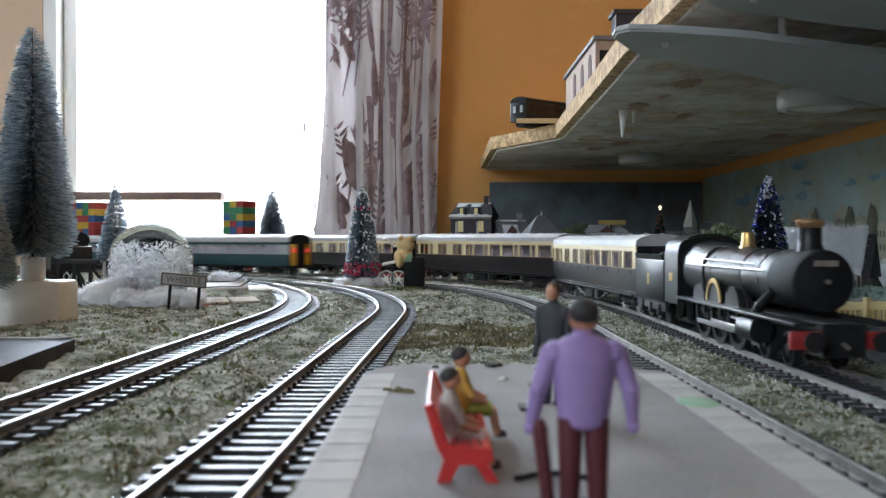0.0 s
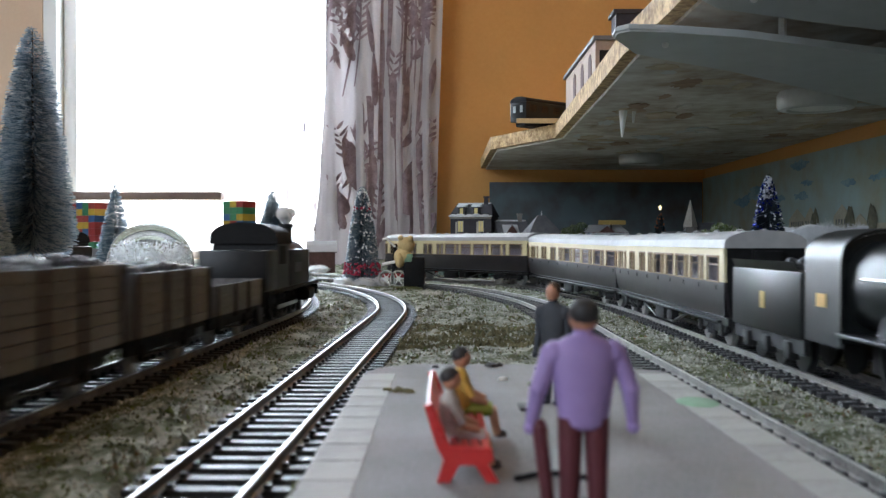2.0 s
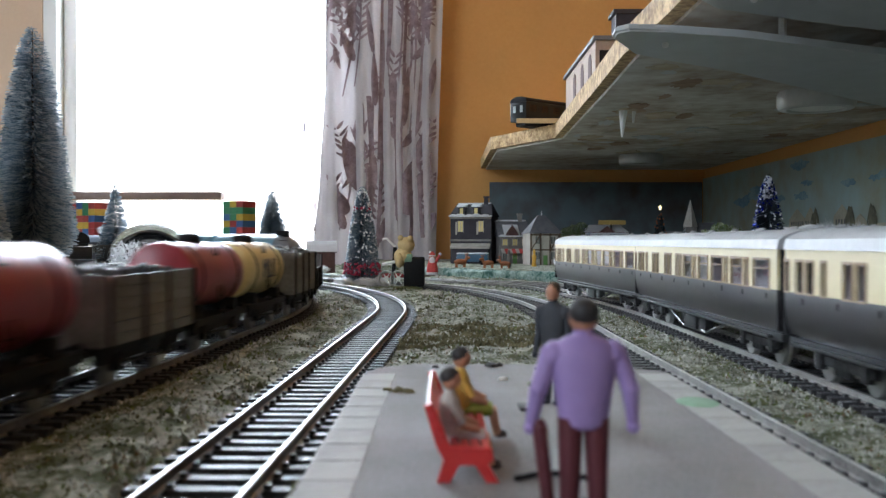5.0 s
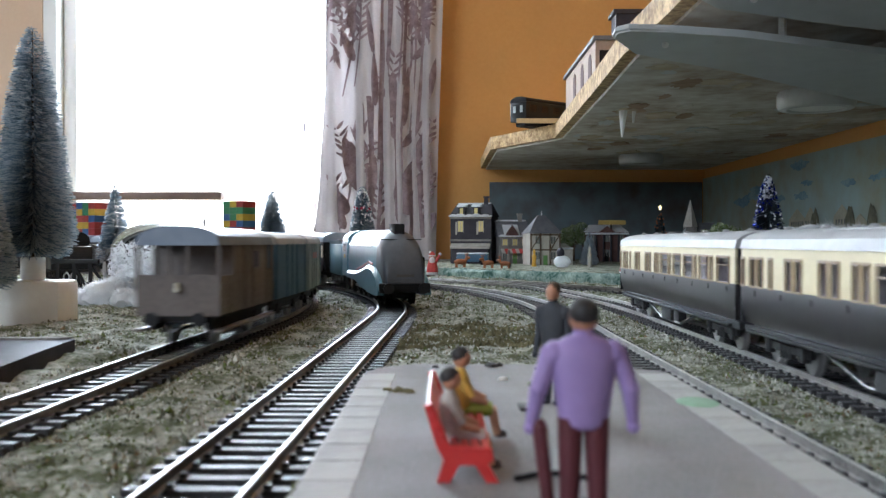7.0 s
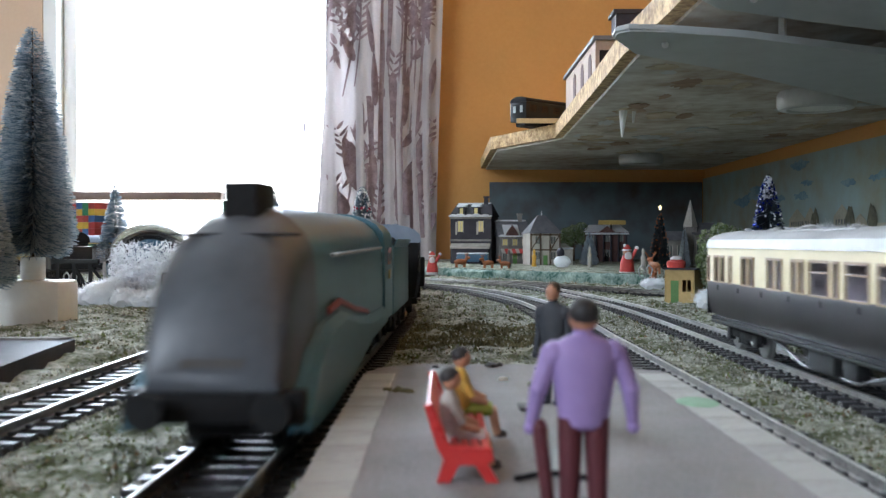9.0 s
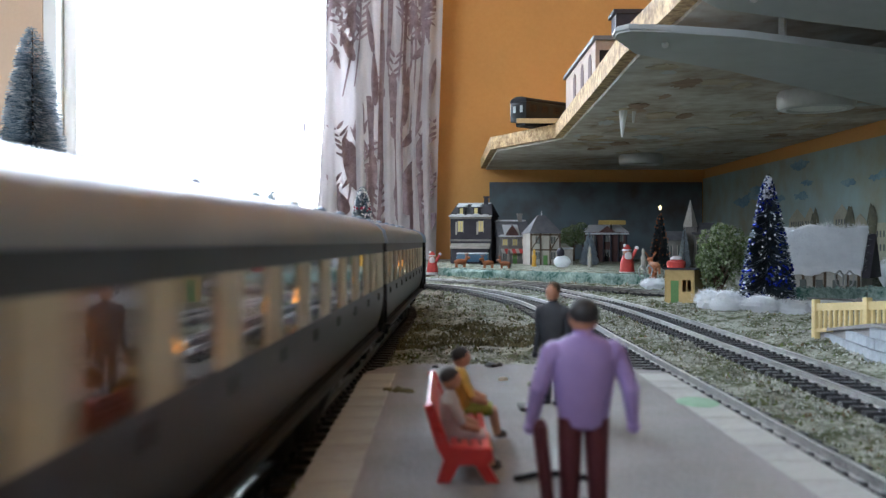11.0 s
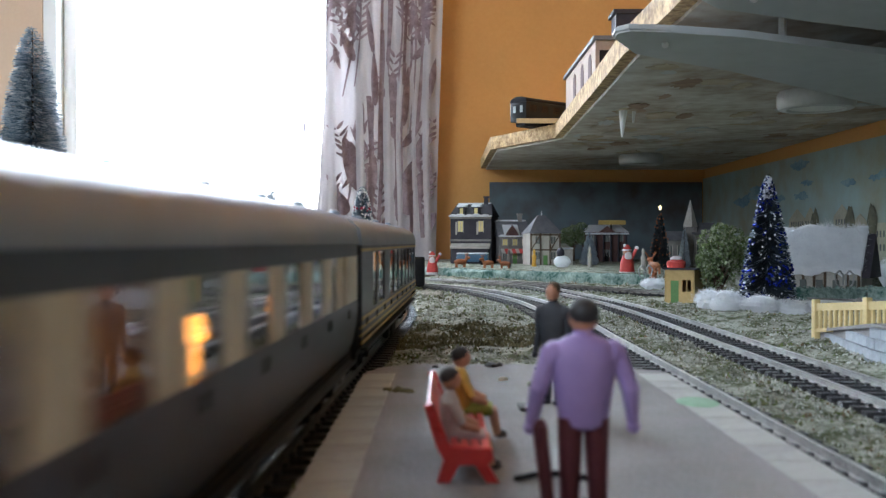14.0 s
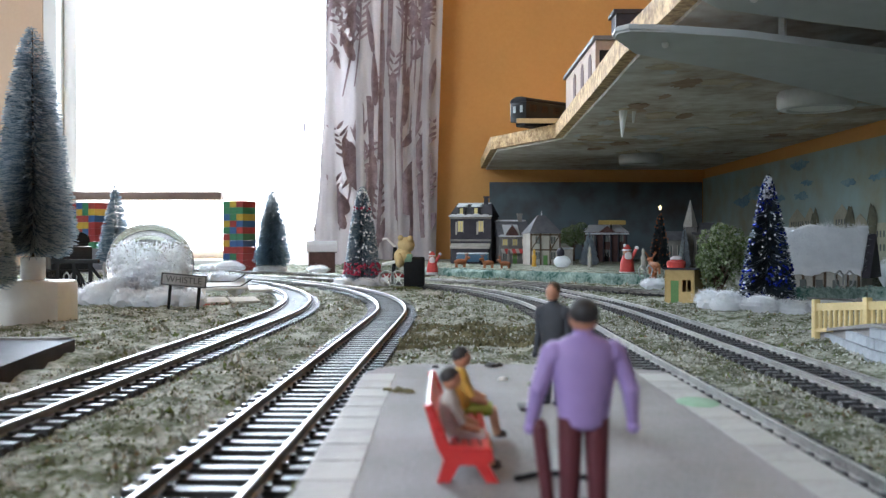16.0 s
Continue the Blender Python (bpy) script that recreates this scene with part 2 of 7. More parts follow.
def finish(bm, name, smooth=False):
    me = bpy.data.meshes.new(name)
    bmesh.ops.recalc_face_normals(bm, faces=bm.faces[:])
    for v in bm.verts:
        v.co *= 0.001
    bm.to_mesh(me)
    bm.free()
    if smooth:
        me.polygons.foreach_set("use_smooth", [True] * len(me.polygons))
        me.set_sharp_from_angle(angle=radians(38))
    return me


def part(name, bm, material, parent=None, label="", smooth=True):
    me = finish(bm, name, smooth)
    for m in (material if isinstance(material, (list, tuple)) else [material]):
        me.materials.append(M[m])
    ob = new(name, me)
    ob.parent = parent
    if label:
        ob["label"] = label
    return ob


def shared(name, me, parent, m):
    ob = new(name, me)
    ob.parent = parent
    ob.matrix_basis = m
    return ob


def thing(name, label, category, m=None, group="", kind=""):
    ob = new(name)
    ob.empty_display_size = 0.01
    ob.matrix_basis = m or Matrix()
    return tagged(ob, label, category, group, kind)


def box(bm, x0, x1, y0, y1, z0, z1, mi=0, bev=0.0):
    r = bmesh.ops.create_cube(bm, size=1)
    for v in r["verts"]:
        v.co = ((x0 + x1) / 2 + v.co.x * (x1 - x0), (y0 + y1) / 2 + v.co.y * (y1 - y0), (z0 + z1) / 2 + v.co.z * (z1 - z0))
    fs = {f for v in r["verts"] for f in v.link_faces}
    for f in fs:
        f.material_index = mi
    if bev:
        bmesh.ops.bevel(bm, geom=list({e for f in fs for e in f.edges}), offset=bev, segments=2, affect="EDGES", profile=0.5)
    return bm


def rod(bm, a, b, r0, r1=None, n=8, mi=0):
    a, b = Vector(a), Vector(b)
    r1 = r0 if r1 is None else r1
    q = (b - a).to_track_quat("Z", "Y")
    rings = []
    for c, r in ((a, r0), (b, r1)):
        rings.append([bm.verts.new(c + q @ Vector((math.cos(i * math.tau / n) * r, math.sin(i * math.tau / n) * r, 0))) for i in range(n)])
    fs = [bm.faces.new((rings[0][i], rings[0][(i + 1) % n], rings[1][(i + 1) % n], rings[1][i])) for i in range(n)]
    fs += [bm.faces.new(rings[0][::-1]), bm.faces.new(rings[1])]
    for f in fs:
        f.material_index = mi
    return bm


def lathe(bm, c, profile, n=20, axis=(0, 0, 1), mi=0, sx=1.0, sy=1.0):
    """profile: (radius, height) along the axis from c."""
    q = Vector(axis).to_track_quat("Z", "Y")
    c = Vector(c)
    rings = [[bm.verts.new(c + q @ Vector((math.cos(i * math.tau / n) * max(r, 0.01) * sx, math.sin(i * math.tau / n) * max(r, 0.01) * sy, h))) for i in range(n)] for r, h in profile]
    fs = []
    for a, b in zip(rings, rings[1:]):
        fs += [bm.faces.new((a[i], a[(i + 1) % n], b[(i + 1) % n], b[i])) for i in range(n)]
    fs += [bm.faces.new(rings[0][::-1]), bm.faces.new(rings[-1])]
    for f in fs:
        f.material_index = mi
    return bm


def ball(bm, c, rx, ry=None, rz=None, n=12, mi=0):
    r = bmesh.ops.create_uvsphere(bm, u_segments=n, v_segments=max(6, n * 2 // 3), radius=1)
    for v in r["verts"]:
        v.co = (c[0] + v.co.x * rx, c[1] + v.co.y * (ry or rx), c[2] + v.co.z * (rz or rx))
        for f in v.link_faces:
            f.material_index = mi
    return bm


def loft(bm, sections, mi=0, cap=True):
    """Joins closed rings of points, all of one length."""
    rings = [[bm.verts.new(p) for p in s] for s in sections]
    n = len(rings[0])
    fs = []
    for a, b in zip(rings, rings[1:]):
        fs += [bm.faces.new((a[i], a[(i + 1) % n], b[(i + 1) % n], b[i])) for i in range(n)]
    if cap:
        fs += [bm.faces.new(rings[0][::-1]), bm.faces.new(rings[-1])]
    for f in fs:
        f.material_index = mi
    return bm


def prism(bm, poly, x0, x1, mi=0):
    """A profile of (y, z) drawn out along x."""
    return loft(bm, [[(x, y, z) for y, z in poly] for x in (x0, x1)], mi)


def slab(bm, poly, z0, z1, mi=0):
    return loft(bm, [[(x, y, z) for x, y in poly] for z in (z0, z1)], mi)


B = bmesh.new


# ---- the tracks in plan ----
def smooth01(v):
    v = min(1.0, max(0.0, v))
    return v * v * (3 - 2 * v)


def dip(x, y):
    """How far the board sags under the outer track, in millimetres."""
    return -3.6 * smooth01((x - 78) / 36) * smooth01((1020 - y) / 300)


def arc_path(th, cx, cy, r, back, turn):
    a = th + np.linspace(0, turn, 160)
    p = np.c_[cx + r * np.cos(a), cy + r * np.sin(a)]
    b = np.linspace(-back, 0, 160)[:-1]
    p = np.r_[p[0] + b[:, None] * [-np.sin(th), np.cos(th)], p]
    # beyond the view: on to the far end of the layout and back down its other side
    th2 = th + turn
    d = np.array([-np.sin(th2), np.cos(th2)])
    q = p[-1] + np.linspace(10, 260, 20)[:, None] * d
    a = th2 + np.linspace(0, math.pi - th2, 60)[1:]
    c = q[-1] - 380 * np.array([np.cos(th2), np.sin(th2)])
    w = np.c_[c[0] + 380 * np.cos(a), c[1] + 380 * np.sin(a)]
    e = w[-1] + np.linspace(20, 2900, 60)[:, None] * [0, -1]
    return np.r_[p, q, w, e]


def spline_path(pts):
    p = np.array(pts, float)
    p = np.r_[[2 * p[0] - p[1]], p, [2 * p[-1] - p[-2]]]
    out = []
    for i in range(1, len(p) - 2):
        d = [np.linalg.norm(p[j + 1] - p[j]) ** 0.5 for j in (i - 1, i, i + 1)]
        t0, t1 = 0, d[0]
        t2, t3 = t1 + d[1], t1 + d[1] + d[2]
        for t in np.linspace(t1, t2, 40, endpoint=False):
            a1 = (t1 - t) / (t1 - t0) * p[i - 1] + (t - t0) / (t1 - t0) * p[i]
            a2 = (t2 - t) / (t2 - t1) * p[i] + (t - t1) / (t2 - t1) * p[i + 1]
            a3 = (t3 - t) / (t3 - t2) * p[i + 1] + (t - t2) / (t3 - t2) * p[i + 2]
            b1 = (t2 - t) / (t2 - t0) * a1 + (t - t0) / (t2 - t0) * a2
            b2 = (t3 - t) / (t3 - t1) * a2 + (t - t1) / (t3 - t1) * a3
            out.append((t2 - t) / (t2 - t1) * b1 + (t - t1) / (t2 - t1) * b2)
    return np.array(out + [p[-2]])


class Line:
    """A track's centre line, by the way run along it from its zero."""

    def __init__(self, p, zero):
        self.p = p
        self.s = np.r_[0, np.cumsum(np.linalg.norm(np.diff(p, axis=0), axis=1))] - zero

    def at(self, d):
        return np.array([np.interp(d, self.s, self.p[:, 0]), np.interp(d, self.s, self.p[:, 1])])

    def way(self, d):
        v = self.at(d + 2) - self.at(d - 2)
        return v / max(np.linalg.norm(v), 1e-9)


LINE = {
    "a": Line(arc_path(-0.0372, -990, 542.7, 896.7, 2300, 1.25), 1200),
    "b": Line(arc_path(-0.0272, -883, 537.5, 852.7, 2000, 1.25), 900),
    "c": Line(spline_path([(61, -1500), (66, -100), (66, 150), (65.4, 400), (65, 589), (53, 700), (22, 820), (-22, 905), (-95, 1005), (-160, 1075), (-285, 1180), (-568, 1390), (-1000, 1560), (-1500, 1560), (-1740, 1400), (-1790, 1000), (-1790, -1600)]), 900),
    "d": Line(spline_path([(129.5, -1500), (129.5, -100), (129.5, 180), (129.5, 400), (127.5, 640), (113, 775), (74, 888), (-14, 1012), (-166, 1200), (-313, 1330), (-622, 1540), (-1000, 1650), (-1500, 1650)]), 900),
    "e": Line(spline_path([(470, 650), (410, 675), (319, 728), (190, 820), (110, 915), (32, 990), (-60, 1082), (-166, 1200)]), 0),
}


# ---- the room ----
def setting(name, bm, material, label, smooth=False, category=""):
    return tagged(part(name, bm, material, None, "", smooth), label, category or name.split("_")[0], kind="structure")


setting("floor", box(B(), -2300, 1800, -3100, 2500, -960, -900), "carpet", "brown carpet under the layout")
setting("ceiling", box(B(), -2300, 1800, -3100, 2500, 1500, 1560), "room", "plain white ceiling above the layout")
setting("wall_west", box(B(), -2300, -2220, -3100, 2500, -900, 1500), "room", "plain white painted wall")
setting("wall_south", box(B(), -2220, 560, -3100, -3020, -900, 1500), "room", "plain white painted wall")
setting("wall_east", box(B(), 486, 560, -3020, 1760, -900, 1500), "orange", "orange painted wall above the painted backdrop")
bm = B()
box(bm, -160, 560, 1760, 1860, -900, 1500)
box(bm, -716, -160, 1760, 1860, -900, 8)
box(bm, -716, -160, 1760, 1860, 1250, 1500)
setting("wall_north", bm, "orange", "orange painted wall round the window")
setting("wall_north_reveal", box(B(), -740, -716, 1760, 1860, -900, 1500), "white_frame", "pale cream window reveal", category="wall")
setting("wall_north_end", box(B(), -2220, -740.5, 1757, 1860, -900, 1500), "cream_wall", "beige painted wall beside the window", category="wall")

# window, with its frame and sill
win = tagged(new("window_1"), "white framed window full of bright daylight", "window", kind="structure")
bm = B()
for x0, x1, z0, z1 in ((-715, -690, 9, 1249), (-200, -161, 9, 1249), (-690, -200, 9, 24), (-690, -200, 1200, 1249)):
    box(bm, x0, x1, 1790, 1840, z0, z1, 0, 3)
part("window_frame", bm, "white_frame", win)
part("window_sill", box(B(), -716, -290, 1722, 1757, -2, 8, 0, 3), "white_frame", win)
ob = part("pane", box(B(), -690, -200, 1812, 1816, 24, 1200), "glass", win)
ob.visible_shadow = False
part("frame_bar", box(B(), -745, -385, 1650, 1680, 113, 127, 0, 3), "brown_sill", win, "brown wooden rail across the window")
sky_card = setting("backdrop", box(B(), -2600, 900, 2440, 2460, -600, 1480), "white", "white overcast brightness outside the window", category="sky")
glow = bpy.data.materials.new("overcast_glow")
glow.use_nodes = True
glow.node_tree.nodes["Principled BSDF"].inputs["Emission Color"].default_value = (0.95, 0.98, 1.0, 1)
glow.node_tree.nodes["Principled BSDF"].inputs["Emission Strength"].default_value = 4.0
sky_card.data.materials[0] = glow

# ---- baseboard and ground cover ----
setting("baseboard", box(B(), -2100, 480, -1900, 1755, -40, -12), "chipboard", "chipboard baseboard under the whole layout")


PLAN = []
for k in "abcde":
    ln = LINE[k]
    ss = np.arange(ln.s[0], ln.s[-1], 6.0)
    q = np.c_[np.interp(ss, ln.s, ln.p[:, 0]), np.interp(ss, ln.s, ln.p[:, 1])]
    PLAN.append(q[(q[:, 1] > 30) & (q[:, 0] > -560)])


def ground_sheet(name, x0, x1, y0, y1, step):
    xs, ys = np.arange(x0, x1 + step / 2, step), np.arange(y0, y1 + step / 2, step)
    vs, fs = [], []
    allq = np.concatenate(PLAN)
    for y in ys:
        q = allq[np.abs(allq[:, 1] - y) < 26]
        for x in xs:
            d2 = float(np.min((q[:, 0] - x) ** 2 + (q[:, 1] - y) ** 2)) if len(q) else 1e6
            w = min(1.0, max(0.0, (d2 ** 0.5 - 13) / 16))
            z = dip(x, y) - 4.3 + 0.5 * noise.noise((x / 4, y / 4, 1.7)) + w * (1.6 + 2.8 * noise.noise((x / 26, y / 26, 0.3)) + 2.2 * noise.noise((x / 8, y / 8, 4.1)))
            vs.append((x / 1000, y / 1000, z / 1000))
    n = len(xs)
    for j in range(len(ys) - 1):
        for i in range(n - 1):
            a = j * n + i
            fs.append((a, a + 1, a + n + 1, a + n))
    me = bpy.data.meshes.new(name)
    me.from_pydata(vs, [], fs)
    me.polygons.foreach_set("use_smooth", [True] * len(fs))
    me.materials.append(M["ballast"])
    return tagged(new(name, me), "grey-green flock and ballast ground of the layout", "ground", kind="structure")


ground_sheet("ground", -560, 480, 40, 1750, 4.0)
setting("ground_rear", box(B(), -2090, 480, -1890, 40, -11.9, -6), "ballast", "grey-green flock ground behind the camera", category="ground")
setting("ground_side", box(B(), -2090, -560, 40, 1750, -11.9, -6), "ballast", "grey-green flock ground of the layout's far end", category="ground")


# ---- track ----
def rail_mesh(ln, off, s0, s1, name):
    prof = [(-1.1, -2.6), (1.1, -2.6), (1.0, -2.2), (0.3, -2.0), (0.3, -0.8), (0.55, -0.55), (0.55, -0.1), (0.4, 0.0), (-0.4, 0.0), (-0.55, -0.1), (-0.55, -0.55), (-0.3, -0.8), (-0.3, -2.0), (-1.0, -2.2)]
    secs = []
    for s in np.arange(s0, s1, 9.0):
        c, w = ln.at(s), ln.way(s)
        nrm = np.array([w[1], -w[0]])
        secs.append([(*(c + nrm * (off + a)), z + dip(*c)) for a, z in prof])
    bm = loft(B(), secs)
    n = len(prof)
    for i, f in enumerate(bm.faces):
        f.material_index = 0 if i % n in (6, 7, 8) else 1
    return bm


def sleeper_mesh():
    bm = box(B(), -15, 15, -1.7, 1.7, -4.4, -2.6)
    for x in (-8.45, 8.45):
        for e in (-1.6, 1.6):
            box(bm, x + e - 0.6, x + e + 0.6, -0.9, 0.9, -2.6, -1.75)
    return finish(bm, "sleeper")


SLEEPER = sleeper_mesh()
SLEEPER.materials.append(M["sleeper"])
NEAR_S = {"a": (620, 1240), "b": (690, 1240), "c": (640, 1200), "d": (640, 1300), "e": (0, 0)}


def build_track(k, s0, s1, label):
    ln = LINE[k]
    tr = thing("track", label, "railway track", group="tracks of the layout", kind="structure")
    part("rail", rail_mesh(ln, -8.45, s0, s1, "rail"), ["rail", "rail_side"], tr)
    part("rail", rail_mesh(ln, 8.45, s0, s1, "rail"), ["rail", "rail_side"], tr)
    bm, secs = B(), []
    for s in np.arange(s0, s1, 12.0):
        c, w = ln.at(s), ln.way(s)
        nrm = np.array([w[1], -w[0]])
        secs.append([(*(c + nrm * a), z + dip(*c) + 0.25 * noise.noise((c[0] / 3, c[1] / 3, a))) for a, z in ((-17, -6), (-14, -3.75), (-7, -3.6), (0, -3.7), (7, -3.6), (14, -3.75), (17, -6))])
    part("trackbed", loft(bm, secs), "bed", tr, "dark ballast bed under the sleepers")
    n0, n1 = NEAR_S[k]
    vs, fs = [], []
    base_v = [v.co.copy() for v in SLEEPER.vertices]
    base_f = [tuple(p.vertices) for p in SLEEPER.polygons]
    for s in np.arange(s0, s1, 7.8):
        c, w = ln.at(s), ln.way(s)
        m = P(c[0], c[1], dip(*c) + random.uniform(-0.1, 0.1), 0, 0, math.degrees(math.atan2(w[1], w[0])) - 90 + random.uniform(-1, 1))
        if n0 <= s <= n1:
            shared("sleeper", SLEEPER, tr, m)
        elif c[1] > 40:
            o = len(vs)
            vs += [m @ v for v in base_v]
            fs += [tuple(i + o for i in f) for f in base_f]
    if vs:
        me = bpy.data.meshes.new("far_sleepers")
        me.from_pydata([tuple(v) for v in vs], [], fs)
        me.materials.append(M["sleeper"])
        ob = new("far_sleepers", me)
        ob.parent, ob["kind"] = tr, "stuff"
    return tr


build_track("a", -1150, 2250, "nickel silver rails on black sleepers, inner left curve")
build_track("b", -850, 2200, "nickel silver rails on black sleepers beside the platform")
build_track("c", -850, 2400, "nickel silver rails on black sleepers along the platform's other edge")
build_track("d", -850, 2600, "nickel silver rails on black sleepers carrying the passenger train")
build_track("e", 0, 800, "nickel silver siding rails joining the outer curve")


# ---- platform ----
def platform():
    pf = thing("platform", "grey station platform with pale coping slabs", "platform", kind="structure")
    body = [(-20, -150), (55.5, -150), (55.5, 236), (42, 249), (-5, 252), (-15, 246), (-19, 236)]
    part("deck", slab(B(), body, -5, 7.6), "platform", pf)
    me = finish(box(B(), -3.9, 3.9, -5.6, 5.6, -0.5, 0.5, 0, 0.25), "coping_slab")
    me.materials.append(M["coping"])
    for i in range(24):
        y = -40 + i * 11.6
        shared("coping_slab", me, pf, P(-15.6 + random.uniform(-0.1, 0.1), y, 7.24 + random.uniform(-0.05, 0.05), 0, 0, random.uniform(-0.4, 0.4)))
        shared("coping_slab", me, pf, P(51.5 + random.uniform(-0.1, 0.1), y, 7.24 + random.uniform(-0.05, 0.05), 0, 0, random.uniform(-0.4, 0.4)))
    return pf


platform()


# ---- rolling stock: x is the way forward, y across, z up from the rails ----
def wheel_mesh(r, spokes=0):
    bm = B()
    if not spokes:
        lathe(bm, (0, -1.3, 0), [(0.6, 0), (r * 0.75, 0.2), (r + 0.8, 0.3), (r + 0.8, 0.8), (r, 1.0), (r, 2.4), (r * 0.8, 2.6), (0.6, 2.6)], 20, (0, 1, 0))
        return bm
    for a, b in ((r + 0.8, 0.7), (r, 2.6)):
        pr = [(r * 0.86, 0), (a, 0), (a, b), (r * 0.86, b)]
        rings = [[bm.verts.new((math.cos(t) * rr, h - 1.3, math.sin(t) * rr)) for rr, h in pr] for t in np.linspace(0, math.tau, 29)[:-1]]
        for i in range(28):
            p, q = rings[i], rings[(i + 1) % 28]
            for j in range(4):
                bm.faces.new((p[j], p[(j + 1) % 4], q[(j + 1) % 4], q[j]))
    for i in range(spokes):
        t = i * math.tau / spokes
        rod(bm, (0, 0, 0), (math.cos(t) * r * 0.9, 0, math.sin(t) * r * 0.9), 0.55, 0.4, 5)
    rod(bm, (0, -1.5, 0), (0, 1.5, 0), 2.2, n=10)
    return bm


WHEEL = {}


def wheel(parent, x, r, y=8.3, spokes=0, material="steel"):
    for side in (-1, 1):
        key = (r, spokes, material)
        if key not in WHEEL:
            WHEEL[key] = finish(wheel_mesh(r, spokes), "wheel", True)
            WHEEL[key].materials.append(M[material])
        shared("wheel", WHEEL[key], parent, P(x, side * y, r, 0, 0, 0 if side > 0 else 180))
    return parent


def bogie(th, x, half=16.0):
    bm = B()
    for s in (-1, 1):
        box(bm, x - half - 5, x + half + 5, s * 11.2 - 1, s * 11.2 + 1, 5.5, 8.5, 0, 0.3)
        for e in (-half, half):
            box(bm, x + e - 2.5, x + e + 2.5, s * 11.8 - 1.2, s * 11.8 + 1.2, 4, 9, 0, 0.4)
        for e in (-4, 0, 4):
            rod(bm, (x + e, s * 11.6, 3.6), (x + e, s * 11.6, 8), 1.1, n=6)
    box(bm, x - 4, x + 4, -11, 11, 6, 10)
    b = part("bogie", bm, "matt_black", th)
    for e in (-half, half):
        wheel(b, x + e, 6.2)
    return b


def roof_profile(w, eave, top, n=10, side=0.0):
    pts = []
    for i in range(n + 1):
        t = math.pi * i / n
        pts.append((math.cos(t) * w, eave + side + (top - eave - side) * math.sin(t) ** 0.72))
    return [(w, eave)] + pts + [(-w, eave)] if side else pts


def shell_side(th, length, z0, z1, z2, z3, wins, y, lower, band, upper, tumble=0.0):
    """One side: lower panel, window band with real openings, and the strip above it. wins: (from, to) along x."""
    out = 1 if y > 0 else -1
    h, t = length / 2, 0.9
    bm = B()
    prism(bm, [(y, z1), (y + out * 0.12, z1 - 2.5), (y - out * 0.15, z1 - 6), (y - out * 0.9, z0 + 3), (y - out * 2.0, z0), (y - out * 2.9, z0), (y - out * t, z1)], -h, h)
    part("lower_panel", bm, lower, th)
    bm, pillars = B(), {}
    edges = [-h] + [v for w in wins for v in w] + [h]
    for a, b in zip(edges[::2], edges[1::2]):
        if b - a > 0.05:
            k = round(b - a, 2)
            if k not in pillars:
                pillars[k] = finish(box(B(), -k / 2, k / 2, -t / 2, t / 2, z1, z2), "window_pillar")
                pillars[k].materials.append(M[band])
            shared("window_pillar", pillars[k], th, P((a + b) / 2, y - out * t / 2, 0))
    bm.free()
    bm = B()
    box(bm, -h, h, min(y, y - out * t), max(y, y - out * t), z2, z3)
    part("upper_panel", bm, upper, th)
    seen = {}
    for a, b in wins:
        k = round(b - a, 1)
        if k not in seen:
            bm = box(B(), -k / 2, k / 2, -0.25, 0.25, z1, z2)
            seen[k] = finish(bm, "pane")
            seen[k].materials.append(M["glass"])
        shared("pane", seen[k], th, P((a + b) / 2, y - out * 0.6, 0)).visible_shadow = False


